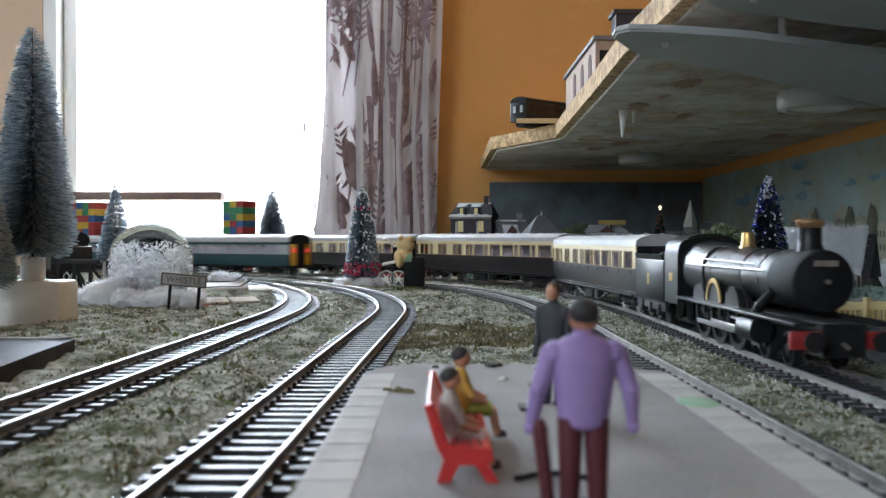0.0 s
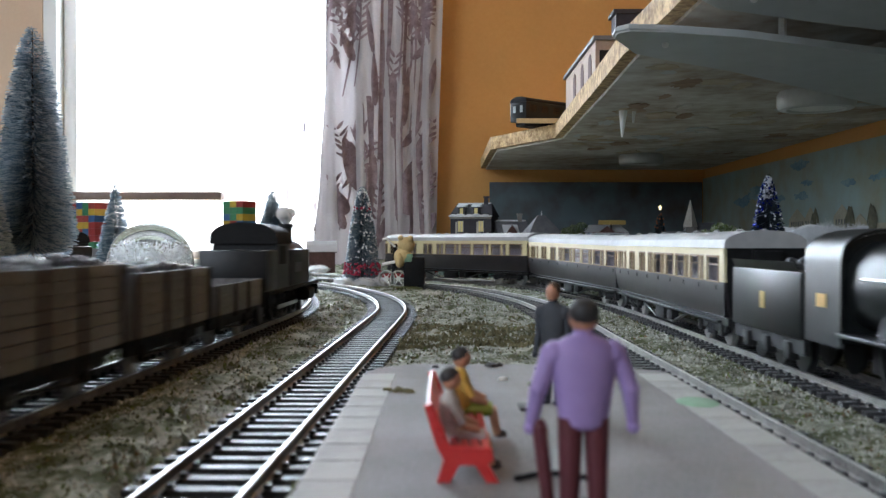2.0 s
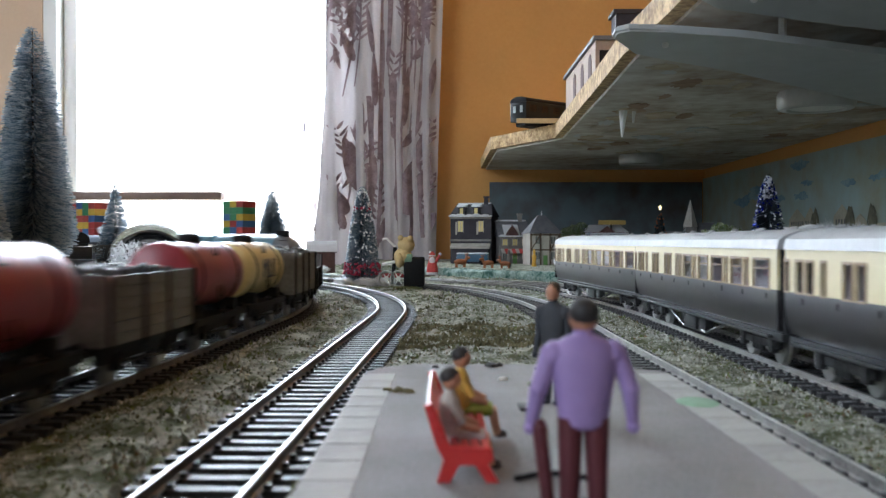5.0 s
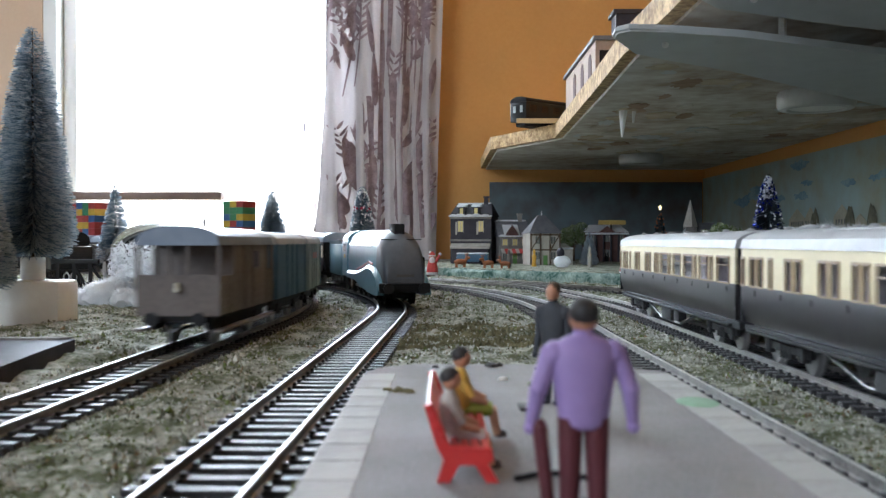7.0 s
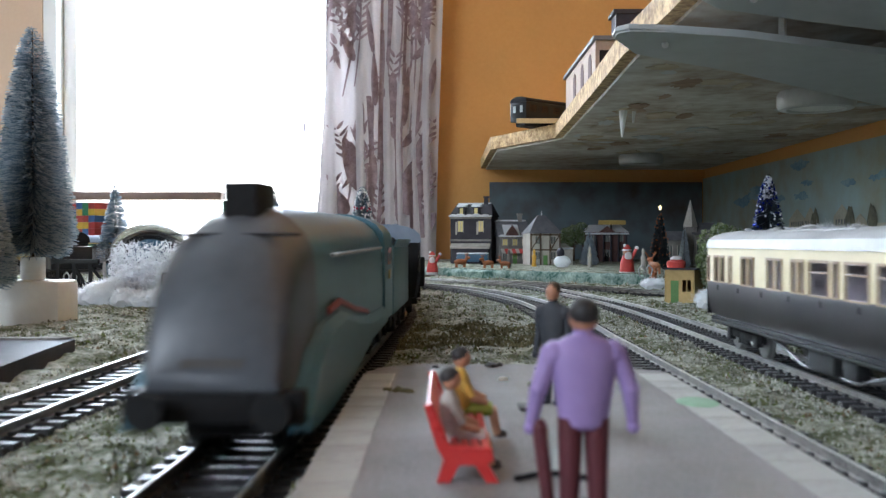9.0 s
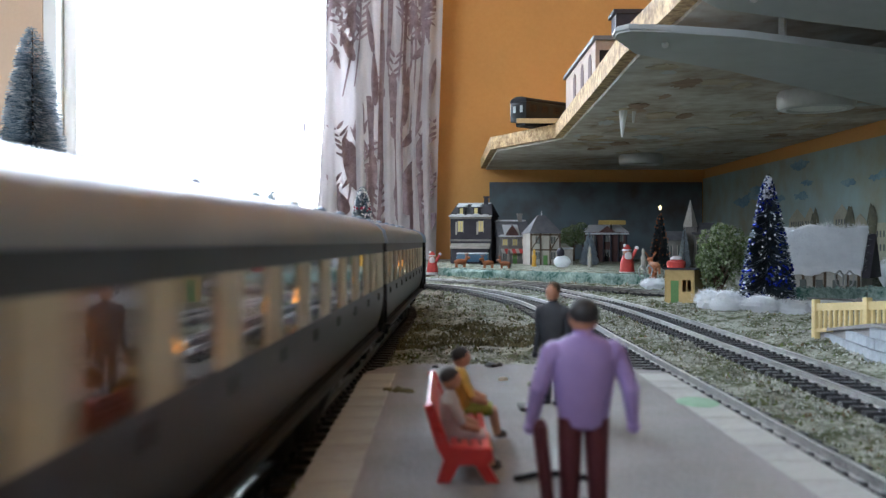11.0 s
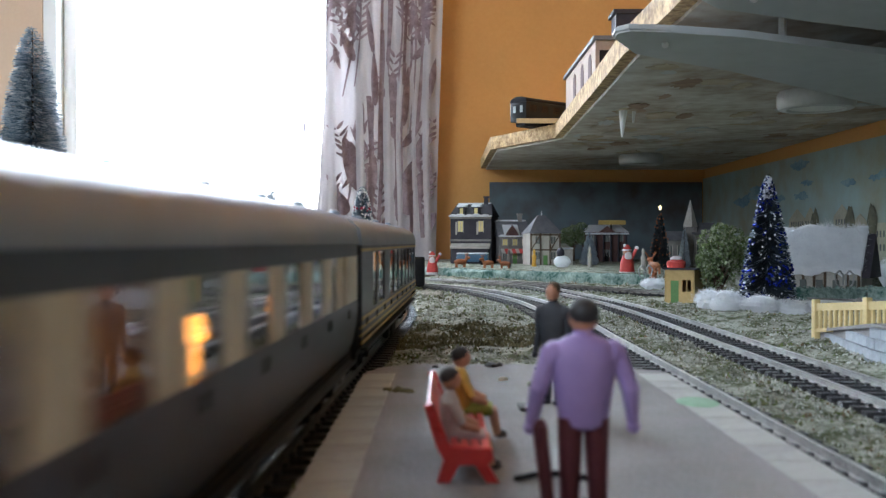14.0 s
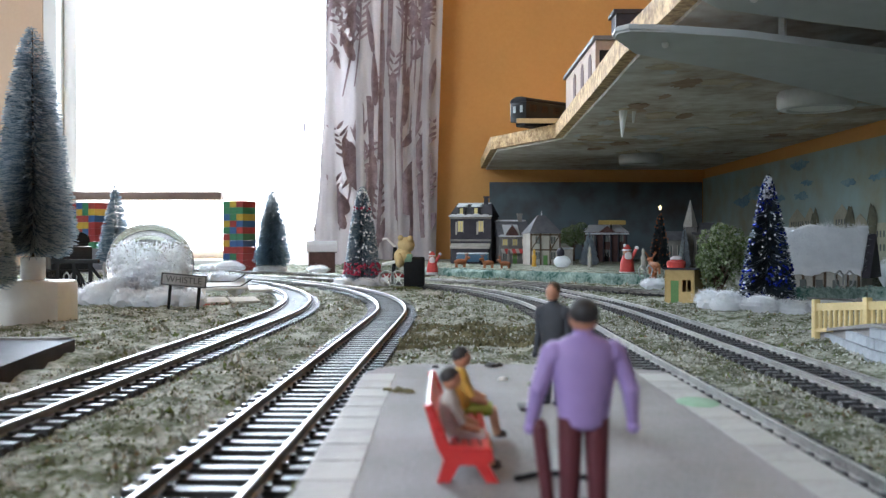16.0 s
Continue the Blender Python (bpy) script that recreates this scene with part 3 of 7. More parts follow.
def coach(name, label, length, wins, wins2, lower, band, upper, roofm, z=(12.5, 25.5, 36.5, 39.5, 48.5), w=16.6, lining=None, vents=7, lamps=False, interior="umber", group="", partition="mauve", frames=""):
    th = thing(name, label, "railway coach", group=group)
    z0, z1, z2, z3, z4 = z
    h = length / 2
    shell_side(th, length, z0, z1, z2, z3, wins, w, lower, band, upper)
    shell_side(th, length, z0, z1, z2, z3, wins2, -w, lower, band, upper)
    prof = [(w + 0.5, z3), *roof_profile(w + 0.5, z3 + 0.5, z4)[1:-1], (-w - 0.5, z3)]
    part("roof", prism(B(), prof, -h - 0.6, h + 0.6), roofm, th)
    vent = finish(lathe(B(), (0, 0, 0), [(1.6, 0), (1.6, 1.2), (0.9, 1.7), (0.2, 1.8)], 10), "roof_vent")
    vent.materials.append(M[roofm])
    for i in range(vents):
        for y in (-5, 5):
            shared("roof_vent", vent, th, P(-h + length * (i + 0.5) / vents, y, z4 - 1.0))
    part("rain_strip", box(B(), -h * 0.4, h * 0.1, 9.5, 10.1, z3 + 5.6, z3 + 6.6), roofm, th)
    part("rain_strip", box(B(), -h * 0.4, h * 0.1, -10.1, -9.5, z3 + 5.6, z3 + 6.6), roofm, th)
    endp = [(w, z0), (w, z3), *roof_profile(w, z3, z4 - 0.6)[1:-1], (-w, z3), (-w, z0)]
    for e in (-1, 1):
        part("end_wall", prism(B(), endp, e * h - 0.9, e * h), "matt_black", th)
        part("gangway", box(B(), min(e * h, e * (h + 3)), max(e * h, e * (h + 3)), -6, 6, 11, 40, 0, 0.6), "matt_black", th)
        for s in (-9, 9):
            part("buffer", rod(rod(B(), (e * h, s, 11), (e * (h + 4), s, 11), 1.1), (e * (h + 4), s, 11), (e * (h + 4.6), s, 11), 3.0, n=12), "black", th)
    part("chassis", box(B(), -h, h, -15, 15, 9.5, 12.4), "matt_black", th)
    if partition:
        part("partition", box(B(), -h + 4, h - 4, -0.5, 0.5, 12.5, z3 - 0.5), partition, th, "mauve compartment partition")
    handle = finish(rod(B(), (0, 0, 0), (0, 0, 2.0), 0.25, n=6), "door_handle")
    handle.materials.append(M["black"])
    for s in (-1, 1):
        part("foot_board", box(B(), -h + 8, h - 8, min(s * 15.4, s * 17.2), max(s * 15.4, s * 17.2), 10.6, 11.3), "black", th)
        for i in range(9):
            shared("door_handle", handle, th, P(-h + length * (i + 0.6) / 9, s * (w + 0.3), z1 - 3.4))
    part("seat_row", box(B(), -h + 6, h - 6, 5, 14, 12.5, 24, 0), interior, th)
    part("seat_row", box(B(), -h + 6, h - 6, -14, -5, 12.5, 24, 0), interior, th)
    for s in (-13, 13):
        bm = B()
        for e in (-1, 1):
            rod(bm, (e * h * 0.42, s, 10), (e * h * 0.17, s, 3.5), 0.7, n=6)
        rod(bm, (-h * 0.17, s, 3.5), (h * 0.17, s, 3.5), 0.7, n=6)
        part("truss_rod", bm, "black", th)
        part("battery_box", box(B(), -12, 8, s - 2, s + 2, 3.8, 9.5, 0, 0.4), "matt_black", th)
        part("battery_box", box(B(), 14, 24, s - 2, s + 2, 4.5, 9.5, 0, 0.4), "matt_black", th)
    bogie(th, -h + 34)
    bogie(th, h - 34)
    if frames:
        bar = {}
        for s, row in ((1, wins), (-1, wins2)):
            for a, b in row:
                k = round(b - a, 1)
                if k not in bar:
                    bm = B()
                    for x0, x1, za, zb in ((-k / 2 - 0.5, -k / 2 + 0.3, z1 - 0.4, z2 + 0.4), (k / 2 - 0.3, k / 2 + 0.5, z1 - 0.4, z2 + 0.4), (-k / 2, k / 2, z1 - 0.4, z1 + 0.2), (-k / 2, k / 2, z2 - 0.5, z2 + 0.4)) + (((-k / 2, k / 2, z2 - 3.6, z2 - 3.1),) if k > 8 else ()):
                        box(bm, x0, x1, -0.2, 0.2, za, zb)
                    bar[k] = finish(bm, "window_frame")
                    bar[k].materials.append(M[frames])
                shared("window_frame", bar[k], th, P((a + b) / 2, s * (w + 0.1), 0))
    if lining:
        for s in (-1, 1):
            bm = B()
            for zz in ((z0 + 1.5), z1 - 1.2, z2 + 0.8):
                box(bm, -h, h, s * (w + 0.12) - 0.15, s * (w + 0.12) + 0.15, zz - 0.4, zz + 0.4)
            part("lining", bm, lining, th)
    if lamps:
        for x in (-12, 70):
            for y in (-11, 11):
                part("table_lamp", rod(rod(B(), (x, y, 24), (x, y, 28), 0.4), (x, y, 28), (x, y, 31.0), 1.5, 0.9, 12), "table_lamp", th, "glowing orange table lamp")
    return th


def win_row(spec, start):
    out, x = [], start
    for gap, wd in spec:
        x += gap
        out.append((x, x + wd))
        x += wd
    return out


def gwr_windows():
    spec = [(5, 17), (6, 4), (3, 14), (4.5, 4), (3, 16), (5, 15), (4.5, 4), (3, 15), (4, 4), (2.5, 4), (9, 6), (2.5, 6), (14, 6), (2.5, 6), (12, 3.5), (6, 6), (2.5, 6), (6, 3.5)]
    return [(-b, -a) for a, b in win_row(spec, -116)][::-1]


def pullman_windows():
    return win_row([(20, 5), (9, 8)] + [(10, 15)] * 8 + [(10, 8)], -134)


def ring(x, w, z0, z1, n=16, belly=0.0):
    """A rounded section across the vehicle at x."""
    c, rz = (z0 + z1) / 2, (z1 - z0) / 2
    return [(x, math.copysign(abs(math.cos(t)) ** 0.8, math.cos(t)) * w, c + math.copysign(abs(math.sin(t)) ** 0.8, math.sin(t)) * rz) for t in np.linspace(0, math.tau, n + 1)[:-1]]


def steam_front(th, x, beam="dark_red", w=17):
    part("buffer_beam", box(B(), x - 2, x, -w, w, 8.5, 14.5, 0, 0.4), beam, th)
    for s in (-11, 11):
        part("buffer", rod(rod(B(), (x, s, 11.5), (x + 4.5, s, 11.5), 1.5, n=10), (x + 4.5, s, 11.5), (x + 5.3, s, 11.5), 3.4, n=14), "black", th)
    part("coupling_hook", rod(B(), (x, 0, 10.5), (x + 4, 0, 9.5), 0.8), "steel", th)


def tender(th, x0, x1, body, top=34.0, w=15.5):
    """A tender from x0 (rear) to x1."""
    bm = B()
    box(bm, x0, x1, -w, w, 12, top, 0, 0.8)
    part("tender_body", bm, body, th)
    bm = B()
    prism(bm, [(w, top), (w + 1.5, top + 3), (w + 1.0, top + 3), (w - 0.6, top)], x0 + 4, x1 - 2)
    prism(bm, [(-w, top), (-w - 1.5, top + 3), (-w - 1.0, top + 3), (-w + 0.6, top)], x0 + 4, x1 - 2)
    part("coal_rail", bm, body, th)
    bm = B()
    for i in range(70):
        ball(bm, (random.uniform(x0 + 22, x1 - 4), random.uniform(-w + 3, w - 3), top + random.uniform(0, 2.5)), random.uniform(1.2, 2.4), n=5)
    part("coal", bm, "coal", th)
    bm = B()
    for s in (-13.5, 13.5):
        box(bm, x0, x1, s - 0.8, s + 0.8, 7, 12.5)
        for x in np.linspace(x0 + 16, x1 - 14, 3):
            box(bm, x - 3, x + 3, s - 1.8, s + 1.8, 4.5, 10.5, 0, 0.4)
    part("tender_frame", bm, "matt_black", th)
    for x in np.linspace(x0 + 16, x1 - 14, 3):
        wheel(th, x, 8.0, material="black")


DRIVERS = []


def castle():
    th = thing("steam_locomotive", "black-green steam locomotive with copper chimney top, hauling cream and brown coaches", "locomotive")
    # nose at x = 0, tender's rear at x = -262
    part("boiler", lathe(B(), (-128, 0, 30), [(11.8, 0), (11.6, 26), (10.6, 60), (10.4, 84)], 32, (1, 0, 0)), "loco_green", th)
    part("smokebox", lathe(B(), (-46, 0, 30), [(10.9, 0), (10.9, 24), (10.2, 25.5), (3, 27), (0.5, 27.2)], 32, (1, 0, 0)), "matt_black", th)
    part("number_plate", box(B(), -19.2, -18.4, -4, 4, 35.2, 37.2), "steel", th, "plain metal plate bar")
    part("smokebox_dart", rod(B(), (-19, 0, 30), (-16.5, 0, 30), 0.8), "steel", th)
    bm = loft(B(), [ring(-160, 14, 17, 44.0), ring(-146, 14, 17, 43.6), ring(-127, 12.6, 18, 42)])
    part("firebox", bm, "loco_green", th)
    for x in (-118, -98, -78, -58):
        part("boiler_band", lathe(B(), (x - 0.5, 0, 30), [(11.9 - (x + 118) * 0.018, 0), (11.9 - (x + 118) * 0.018, 1)], 32, (1, 0, 0)), "black", th)
    part("chimney", lathe(B(), (-33, 0, 40), [(5.2, 0), (4.0, 2.5), (3.8, 8), (4.0, 9)], 20), "black", th)
    part("chimney_cap", lathe(B(), (-33, 0, 48.5), [(4.0, 0), (5.0, 1.4), (5.0, 2.4), (4.2, 3.0)], 20), "copper", th, "polished copper chimney cap")
    part("safety_valve", lathe(B(), (-101, 0, 40.5), [(4.0, 0), (2.9, 2), (2.5, 6), (2.2, 7)], 16), "brass", th, "brass safety valve cover")
    bm = B()
    for s in (-1, 1):
        rod(bm, (-150, s * 13.5, 33), (-46, s * 11.8, 33), 0.5, n=6)
        rod(bm, (-128, s * 12.5, 36), (-60, s * 11.2, 35.2), 0.35, n=6)
    part("handrail", bm, "steel", th)
    bm = B()
    prof = [(15.8, 13), (15.8, 38), *roof_profile(15.8, 38, 47.5)[1:-1], (-15.8, 38), (-15.8, 13)]
    inner = [(14.8, 13), (14.8, 37.6), *roof_profile(14.8, 37.6, 46.5)[1:-1], (-14.8, 37.6), (-14.8, 13)]
    a, b = ([[bm.verts.new((x, y, z)) for y, z in p] for p in (prof, inner)] for x in (-186, -159))
    for k in range(len(prof) - 1):
        for f in ((a[0][k], a[0][k + 1], b[0][k + 1], b[0][k]), (a[1][k], a[1][k + 1], b[1][k + 1], b[1][k]), (a[0][k], a[0][k + 1], a[1][k + 1], a[1][k]), (b[0][k], b[0][k + 1], b[1][k + 1], b[1][k])):
            bm.faces.new(f)
    part("cab", bm, "loco_green", th)
    part("cab_front", prism(B(), [(14.5, 14), (14.5, 38), *roof_profile(14.5, 38, 46.2)[1:-1], (-14.5, 38), (-14.5, 14)], -161, -160), "loco_green", th)
    for s in (-1, 1):
        part("cab_plate", box(B(), -176, -169, s * 15.9 - 0.2, s * 15.9 + 0.2, 24, 28), "brass", th, "plain brass plate bar")
        part("running_plate", box(B(), -160, -2, s * 13.5 - 3.5, s * 13.5 + 3.5, 16.2, 17.4, 0, 0.3), "black", th)
        for x in (-134, -109, -84):
            bm = prism(B(), [(math.cos(t) * 9.5, 17 + math.sin(t) * 8.5) for t in np.linspace(0, math.pi, 14)], s * 10.2, s * 12.2)
            bm.transform(Matrix(((0, 1, 0, x), (1, 0, 0, 0), (0, 0, 1, 0), (0, 0, 0, 1))))
            part("splasher", bm, "loco_green", th)
        bm = B()
        rings = []
        for t in np.linspace(0.1, math.pi - 0.1, 15):
            rings.append([(-109 + math.cos(t) * r, s * y, 17 + math.sin(t) * r * 0.95) for r, y in ((9.4, 12.3), (11.4, 12.3), (11.4, 12.9), (9.4, 12.9))])
        part("name_plate", loft(bm, rings), "brass", th, "curved plain brass plate")
        bm = loft(B(), [ring(x, 4.2, 6.5, 15.5, 14) for x in (-62, -44)])
        bm.transform(Matrix.Translation((0, s * 13.5, 0)))
        part("cylinder", bm, "black", th)
        part("coupling_rod", box(B(), -136, -82, s * 11.8 - 0.5, s * 11.8 + 0.5, 6.6, 8.6, 0, 0.3), "steel", th)
        part("connecting_rod", box(B(), -110, -62, s * 12.9 - 0.5, s * 12.9 + 0.5, 8.4, 10.4, 0, 0.3), "steel", th)
        part("slide_bars", box(box(B(), -80, -62, s * 13.2 - 0.6, s * 13.2 + 0.6, 12.8, 13.8), -80, -62, s * 13.2 - 0.6, s * 13.2 + 0.6, 8.0, 9.0), "steel", th)
        part("steam_pipe", rod(rod(B(), (-42, s * 10, 26), (-46, s * 13, 21), 1.8, n=8), (-46, s * 13, 21), (-52, s * 13.5, 16), 1.8, n=8), "loco_green", th)
    part("frames", box(B(), -158, -4, -7, 7, 6, 17), "matt_black", th)
    for x in (-134, -109, -84):
        for side in (-1, 1):
            key = "driver"
            if key not in WHEEL:
                WHEEL[key] = finish(wheel_mesh(13.0, 16), "driving_wheel", True)
                WHEEL[key].materials.append(M["black"])
            DRIVERS.append((shared("driving_wheel", WHEEL[key], th, P(x, side * 8.6, 13.0)), x, side * 8.6))
    for x in (-52, -28):
        wheel(th, x, 6.2, spokes=10, material="black")
    steam_front(th, -5)
    tender(th, -262, -190, "loco_green")
    for s in (-1, 1):
        part("tender_crest", box(B(), -229, -224, s * 15.6 - 0.15, s * 15.6 + 0.15, 20, 26), "gold", th, "small worn gold crest")
    return th


def streamliner():
    th = thing("streamlined_locomotive", "blue streamlined steam locomotive with wedge-shaped nose", "locomotive")
    secs = []
    for x, w, z0, z1 in ((0, 11.5, 14, 17.5), (-2, 12.5, 13, 27), (-7, 13.2, 13, 36), (-16, 13.6, 13, 44.0), (-28, 13.8, 13, 47.4), (-60, 14.2, 13, 48.2), (-120, 14.8, 13, 48.8), (-160, 15.2, 13, 49)):
        pr = [(x, w, z0), (x, w * 1.0, z0 + (z1 - z0) * 0.45), (x, w * 0.97, z0 + (z1 - z0) * 0.66)]
        pr += [(x, w * 0.97 * math.cos(t), z0 + (z1 - z0) * (0.66 + 0.34 * math.sin(t))) for t in np.linspace(0.25, math.pi - 0.25, 9)]
        pr += [(x, -w * 0.97, z0 + (z1 - z0) * 0.66), (x, -w, z0 + (z1 - z0) * 0.45), (x, -w, z0)]
        secs.append(pr)
    part("nose_casing", loft(B(), secs[:5]), "a4_grey", th, "dark grey wedge nose")
    part("boiler_casing", loft(B(), secs[4:]), "garter", th)
    for s in (-1, 1):
        bm = B()
        rings = []
        for x, zt, zb in ((-3, 11, 6.5), (-14, 19, 6.0), (-30, 23.5, 6.0), (-52, 24.5, 7.0), (-80, 21, 9), (-110, 18.5, 12), (-160, 18, 13.0)):
            rings.append([(x, s * 13.0, zb), (x, s * 17.0, zb), (x, s * 17.0, zt - 2), (x, s * 15.4, zt), (x, s * 12.8, zt)])
        part("side_valance", loft(bm, rings), "garter", th)
        bm = B()
        rings = []
        for x, zt in ((-34, 26.2), (-52, 27.2), (-80, 23.6), (-112, 20.4)):
            rings.append([(x, s * 15.2, zt - 1.4), (x, s * 15.7, zt - 1.4), (x, s * 15.5, zt), (x, s * 15.0, zt)])
        part("red_lining", loft(bm, rings), "dark_red", th, "thin red lining stripe")
        part("handrail", rod(B(), (-150, s * 15.6, 38), (-45, s * 14.6, 37), 0.45, n=6), "steel", th)
        part("buffer", rod(rod(B(), (-4, s * 11, 11), (3.5, s * 11, 11), 1.6, n=10), (3.5, s * 11, 11), (4.4, s * 11, 11), 3.4, n=14), "black", th)
        part("cab_plate", box(B(), -176, -170, s * 16.5 - 0.2, s * 16.5 + 0.2, 27, 30), "gold", th, "plain plate bar")
        part("coupling_rod", box(B(), -140, -86, s * 11.8 - 0.5, s * 11.8 + 0.5, 6.6, 8.6, 0, 0.3), "steel", th)
    part("chimney", loft(B(), [[(x, y, z) for x, y in ((-20, 3.2), (-25, 4.2), (-34, 4.2), (-38, 2), (-38, -2), (-34, -4.2), (-25, -4.2), (-20, -3.2))] for z in (44, 51.5)]), "matt_black", th)
    part("nose_crease", box(B(), -14.5, -13.5, -13, 13, 41.0, 41.6), "black", th)
    part("front_plate", box(B(), -0.9, -0.1, -5.5, 5.5, 18.0, 19.6), "sign_text", th, "plain pale plate bar")
    part("buffer_beam", box(B(), -5, -0.5, -16, 16, 8, 14, 0, 0.6), "matt_black", th)
    part("cab", prism(B(), [(16, 13), (16, 38), *roof_profile(16, 38, 49.5)[1:-1], (-16, 38), (-16, 13)], -192, -160), "garter", th)
    for s in (-1, 1):
        part("cab_window", box(B(), -182, -168, s * 16 - 0.25, s * 16 + 0.25, 32, 38), "purple_glass", th)
    part("frames", box(B(), -186, -8, -7, 7, 4.5, 14), "matt_black", th)
    for x in (-138, -113, -88):
        wheel(th, x, 13.0, 8.6, 16, "black")
    for x in (-48, -22, -172):
        wheel(th, x, 6.4, spokes=10, material="black")
    tender(th, -285, -198, "garter", 38, 16)
    return th


def tank_engine():
    th = thing("tank_locomotive", "dark unlined tank steam locomotive pulling the goods train", "locomotive")
    part("boiler", lathe(B(), (-100, 0, 30), [(10.5, 0), (10.5, 76), (10.5, 92), (9.8, 93.5), (2, 95), (0.4, 95.2)], 28, (1, 0, 0)), "black", th)
    for s in (-1, 1):
        part("side_tank", box(B(), -92, -34, s * 12.5 - 4, s * 12.5 + 4, 17, 36, 0, 1.0), "black", th)
    part("tank_panel", box(B(), -80, -60, -16.8, -16.4, 24, 29), "choc", th, "faded plain panel on the tank side")
    part("running_plate", box(B(), -146, -1, -16.5, 16.5, 15, 17, 0, 0.4), "matt_black", th)
    part("cab", prism(B(), [(16, 17), (16, 39), *roof_profile(16, 39, 48.5)[1:-1], (-16, 39), (-16, 17)], -122, -92), "black", th)
    part("cab_roof", prism(B(), [(17, 39.5), *roof_profile(17, 40, 49.4)[1:-1], (-17, 39.5), (-16, 39), (16, 39)], -125, -89), "matt_black", th)
    for s in (-1, 1):
        part("cab_opening", box(B(), -117, -101, s * 16.1 - 0.2, s * 16.1 + 0.2, 29, 38), "matt_black", th)
    part("bunker", box(B(), -146, -122, -16, 16, 17, 36, 0, 0.8), "black", th)
    part("chimney", lathe(B(), (-18, 0, 39), [(5, 0), (3.6, 2), (3.4, 9), (4.4, 10), (4.4, 11.5)], 18), "black", th)
    part("steam_puff", ball(ball(ball(B(), (-18, 0, 54), 5, 4, 4), (-23, 1, 56.5), 5, 4, 4), (-14, -1, 57), 4, 4, 3), "snow", th, "cotton wool smoke on the chimney")
    part("dome", lathe(B(), (-52, 0, 39), [(5.6, 0), (5.2, 3), (4.4, 6), (2, 8), (0.3, 8.3)], 18), "black", th)
    part("safety_valve", rod(B(), (-76, 0, 39), (-76, 0, 46), 1.6), "brass", th)
    part("frames", box(B(), -140, -6, -7, 7, 4, 15), "matt_black", th)
    for s in (-1, 1):
        bm = loft(B(), [ring(x, 4.0, 6.5, 14.5, 12) for x in (-36, -18)])
        bm.transform(Matrix.Translation((0, s * 13, 0)))
        part("cylinder", bm, "matt_black", th)
        part("coupling_rod", box(B(), -100, -48, s * 11.8 - 0.5, s * 11.8 + 0.5, 6, 8, 0, 0.3), "steel", th)
        part("handrail", rod(B(), (-88, s * 11, 35), (-12, s * 10.8, 35), 0.45, n=6), "steel", th)
        part("step", box(B(), -128, -120, s * 16 - 1, s * 16 + 1, 4, 6), "matt_black", th)
    for x in (-100, -74, -48):
        wheel(th, x, 10.5, 8.4, 12, "black")
    for x in (-22, -130):
        wheel(th, x, 6.2, material="black")
    steam_front(th, -1, "matt_black", 16)
    return th


def wagon_base(th, h):
    bm = box(B(), -h, h, -13, 13, 9.5, 12)
    for s in (-1, 1):
        box(bm, -h + 3, h - 3, s * 11 - 0.7, s * 11 + 0.7, 6.5, 9.5)
        for e in (-1, 1):
            box(bm, e * h * 0.55 - 2.6, e * h * 0.55 + 2.6, s * 11.6 - 1.2, s * 11.6 + 1.2, 4, 9.5, 0, 0.4)
        rod(bm, (-h * 0.5, s * 12.4, 6.5), (h * 0.5, s * 12.4, 4.5), 0.5, n=6)
    part("chassis", bm, "matt_black", th)
    for e in (-1, 1):
        wheel(th, e * h * 0.55, 6.2)
        for s in (-9, 9):
            part("buffer", rod(rod(B(), (e * h, s, 11), (e * (h + 3.6), s, 11), 1.1), (e * (h + 3.6), s, 11), (e * (h + 4.2), s, 11), 2.7, n=12), "black", th)
    part("coupling", rod(B(), (-h - 4.5, 0, 7), (h + 4.5, 0, 7), 0.7), "steel", th)


def open_wagon(top=31.0, planks=6, load=True, h=38.0):
    th = thing("open_wagon", "weathered grey planked open wagon" + (" loaded with coal" if load else ", low-sided and empty"), "goods wagon", group="wagons of the goods train")
    wagon_base(th, h)
    ph = (top - 12) / planks
    for s in (-1, 1):
        me = finish(box(B(), -h, h, -0.6, 0.6, 0.12, ph - 0.12), "side_plank")
        me.materials.append(M["wood_wagon"])
        for i in range(planks):
            shared("side_plank", me, th, P(0, s * 15.2, 12 + i * ph))
        part("end_board", box(B(), min(s * h, s * (h - 1.2)), max(s * h, s * (h - 1.2)), -15, 15, 12, top), "wood_wagon", th)
        for x in (-h + 1, -h * 0.28, h * 0.28, h - 1):
            part("iron_strap", box(B(), x - 0.8, x + 0.8, s * 16.1 - 0.5, s * 16.1 + 0.5, 10.5, top), "matt_black", th)
    part("wagon_floor", box(B(), -h + 1, h - 1, -14.6, 14.6, 12, 13.2), "wood_wagon", th)
    if load:
        bm = box(B(), -h + 1.4, h - 1.4, -14.4, 14.4, 13.2, top - 1.5)
        for i in range(80):
            ball(bm, (random.uniform(-h + 4, h - 4), random.uniform(-12, 12), top - 1.5 + random.uniform(-0.5, 2)), random.uniform(1.3, 2.8), n=5)
        part("coal_load", bm, "coal", th)
    return th


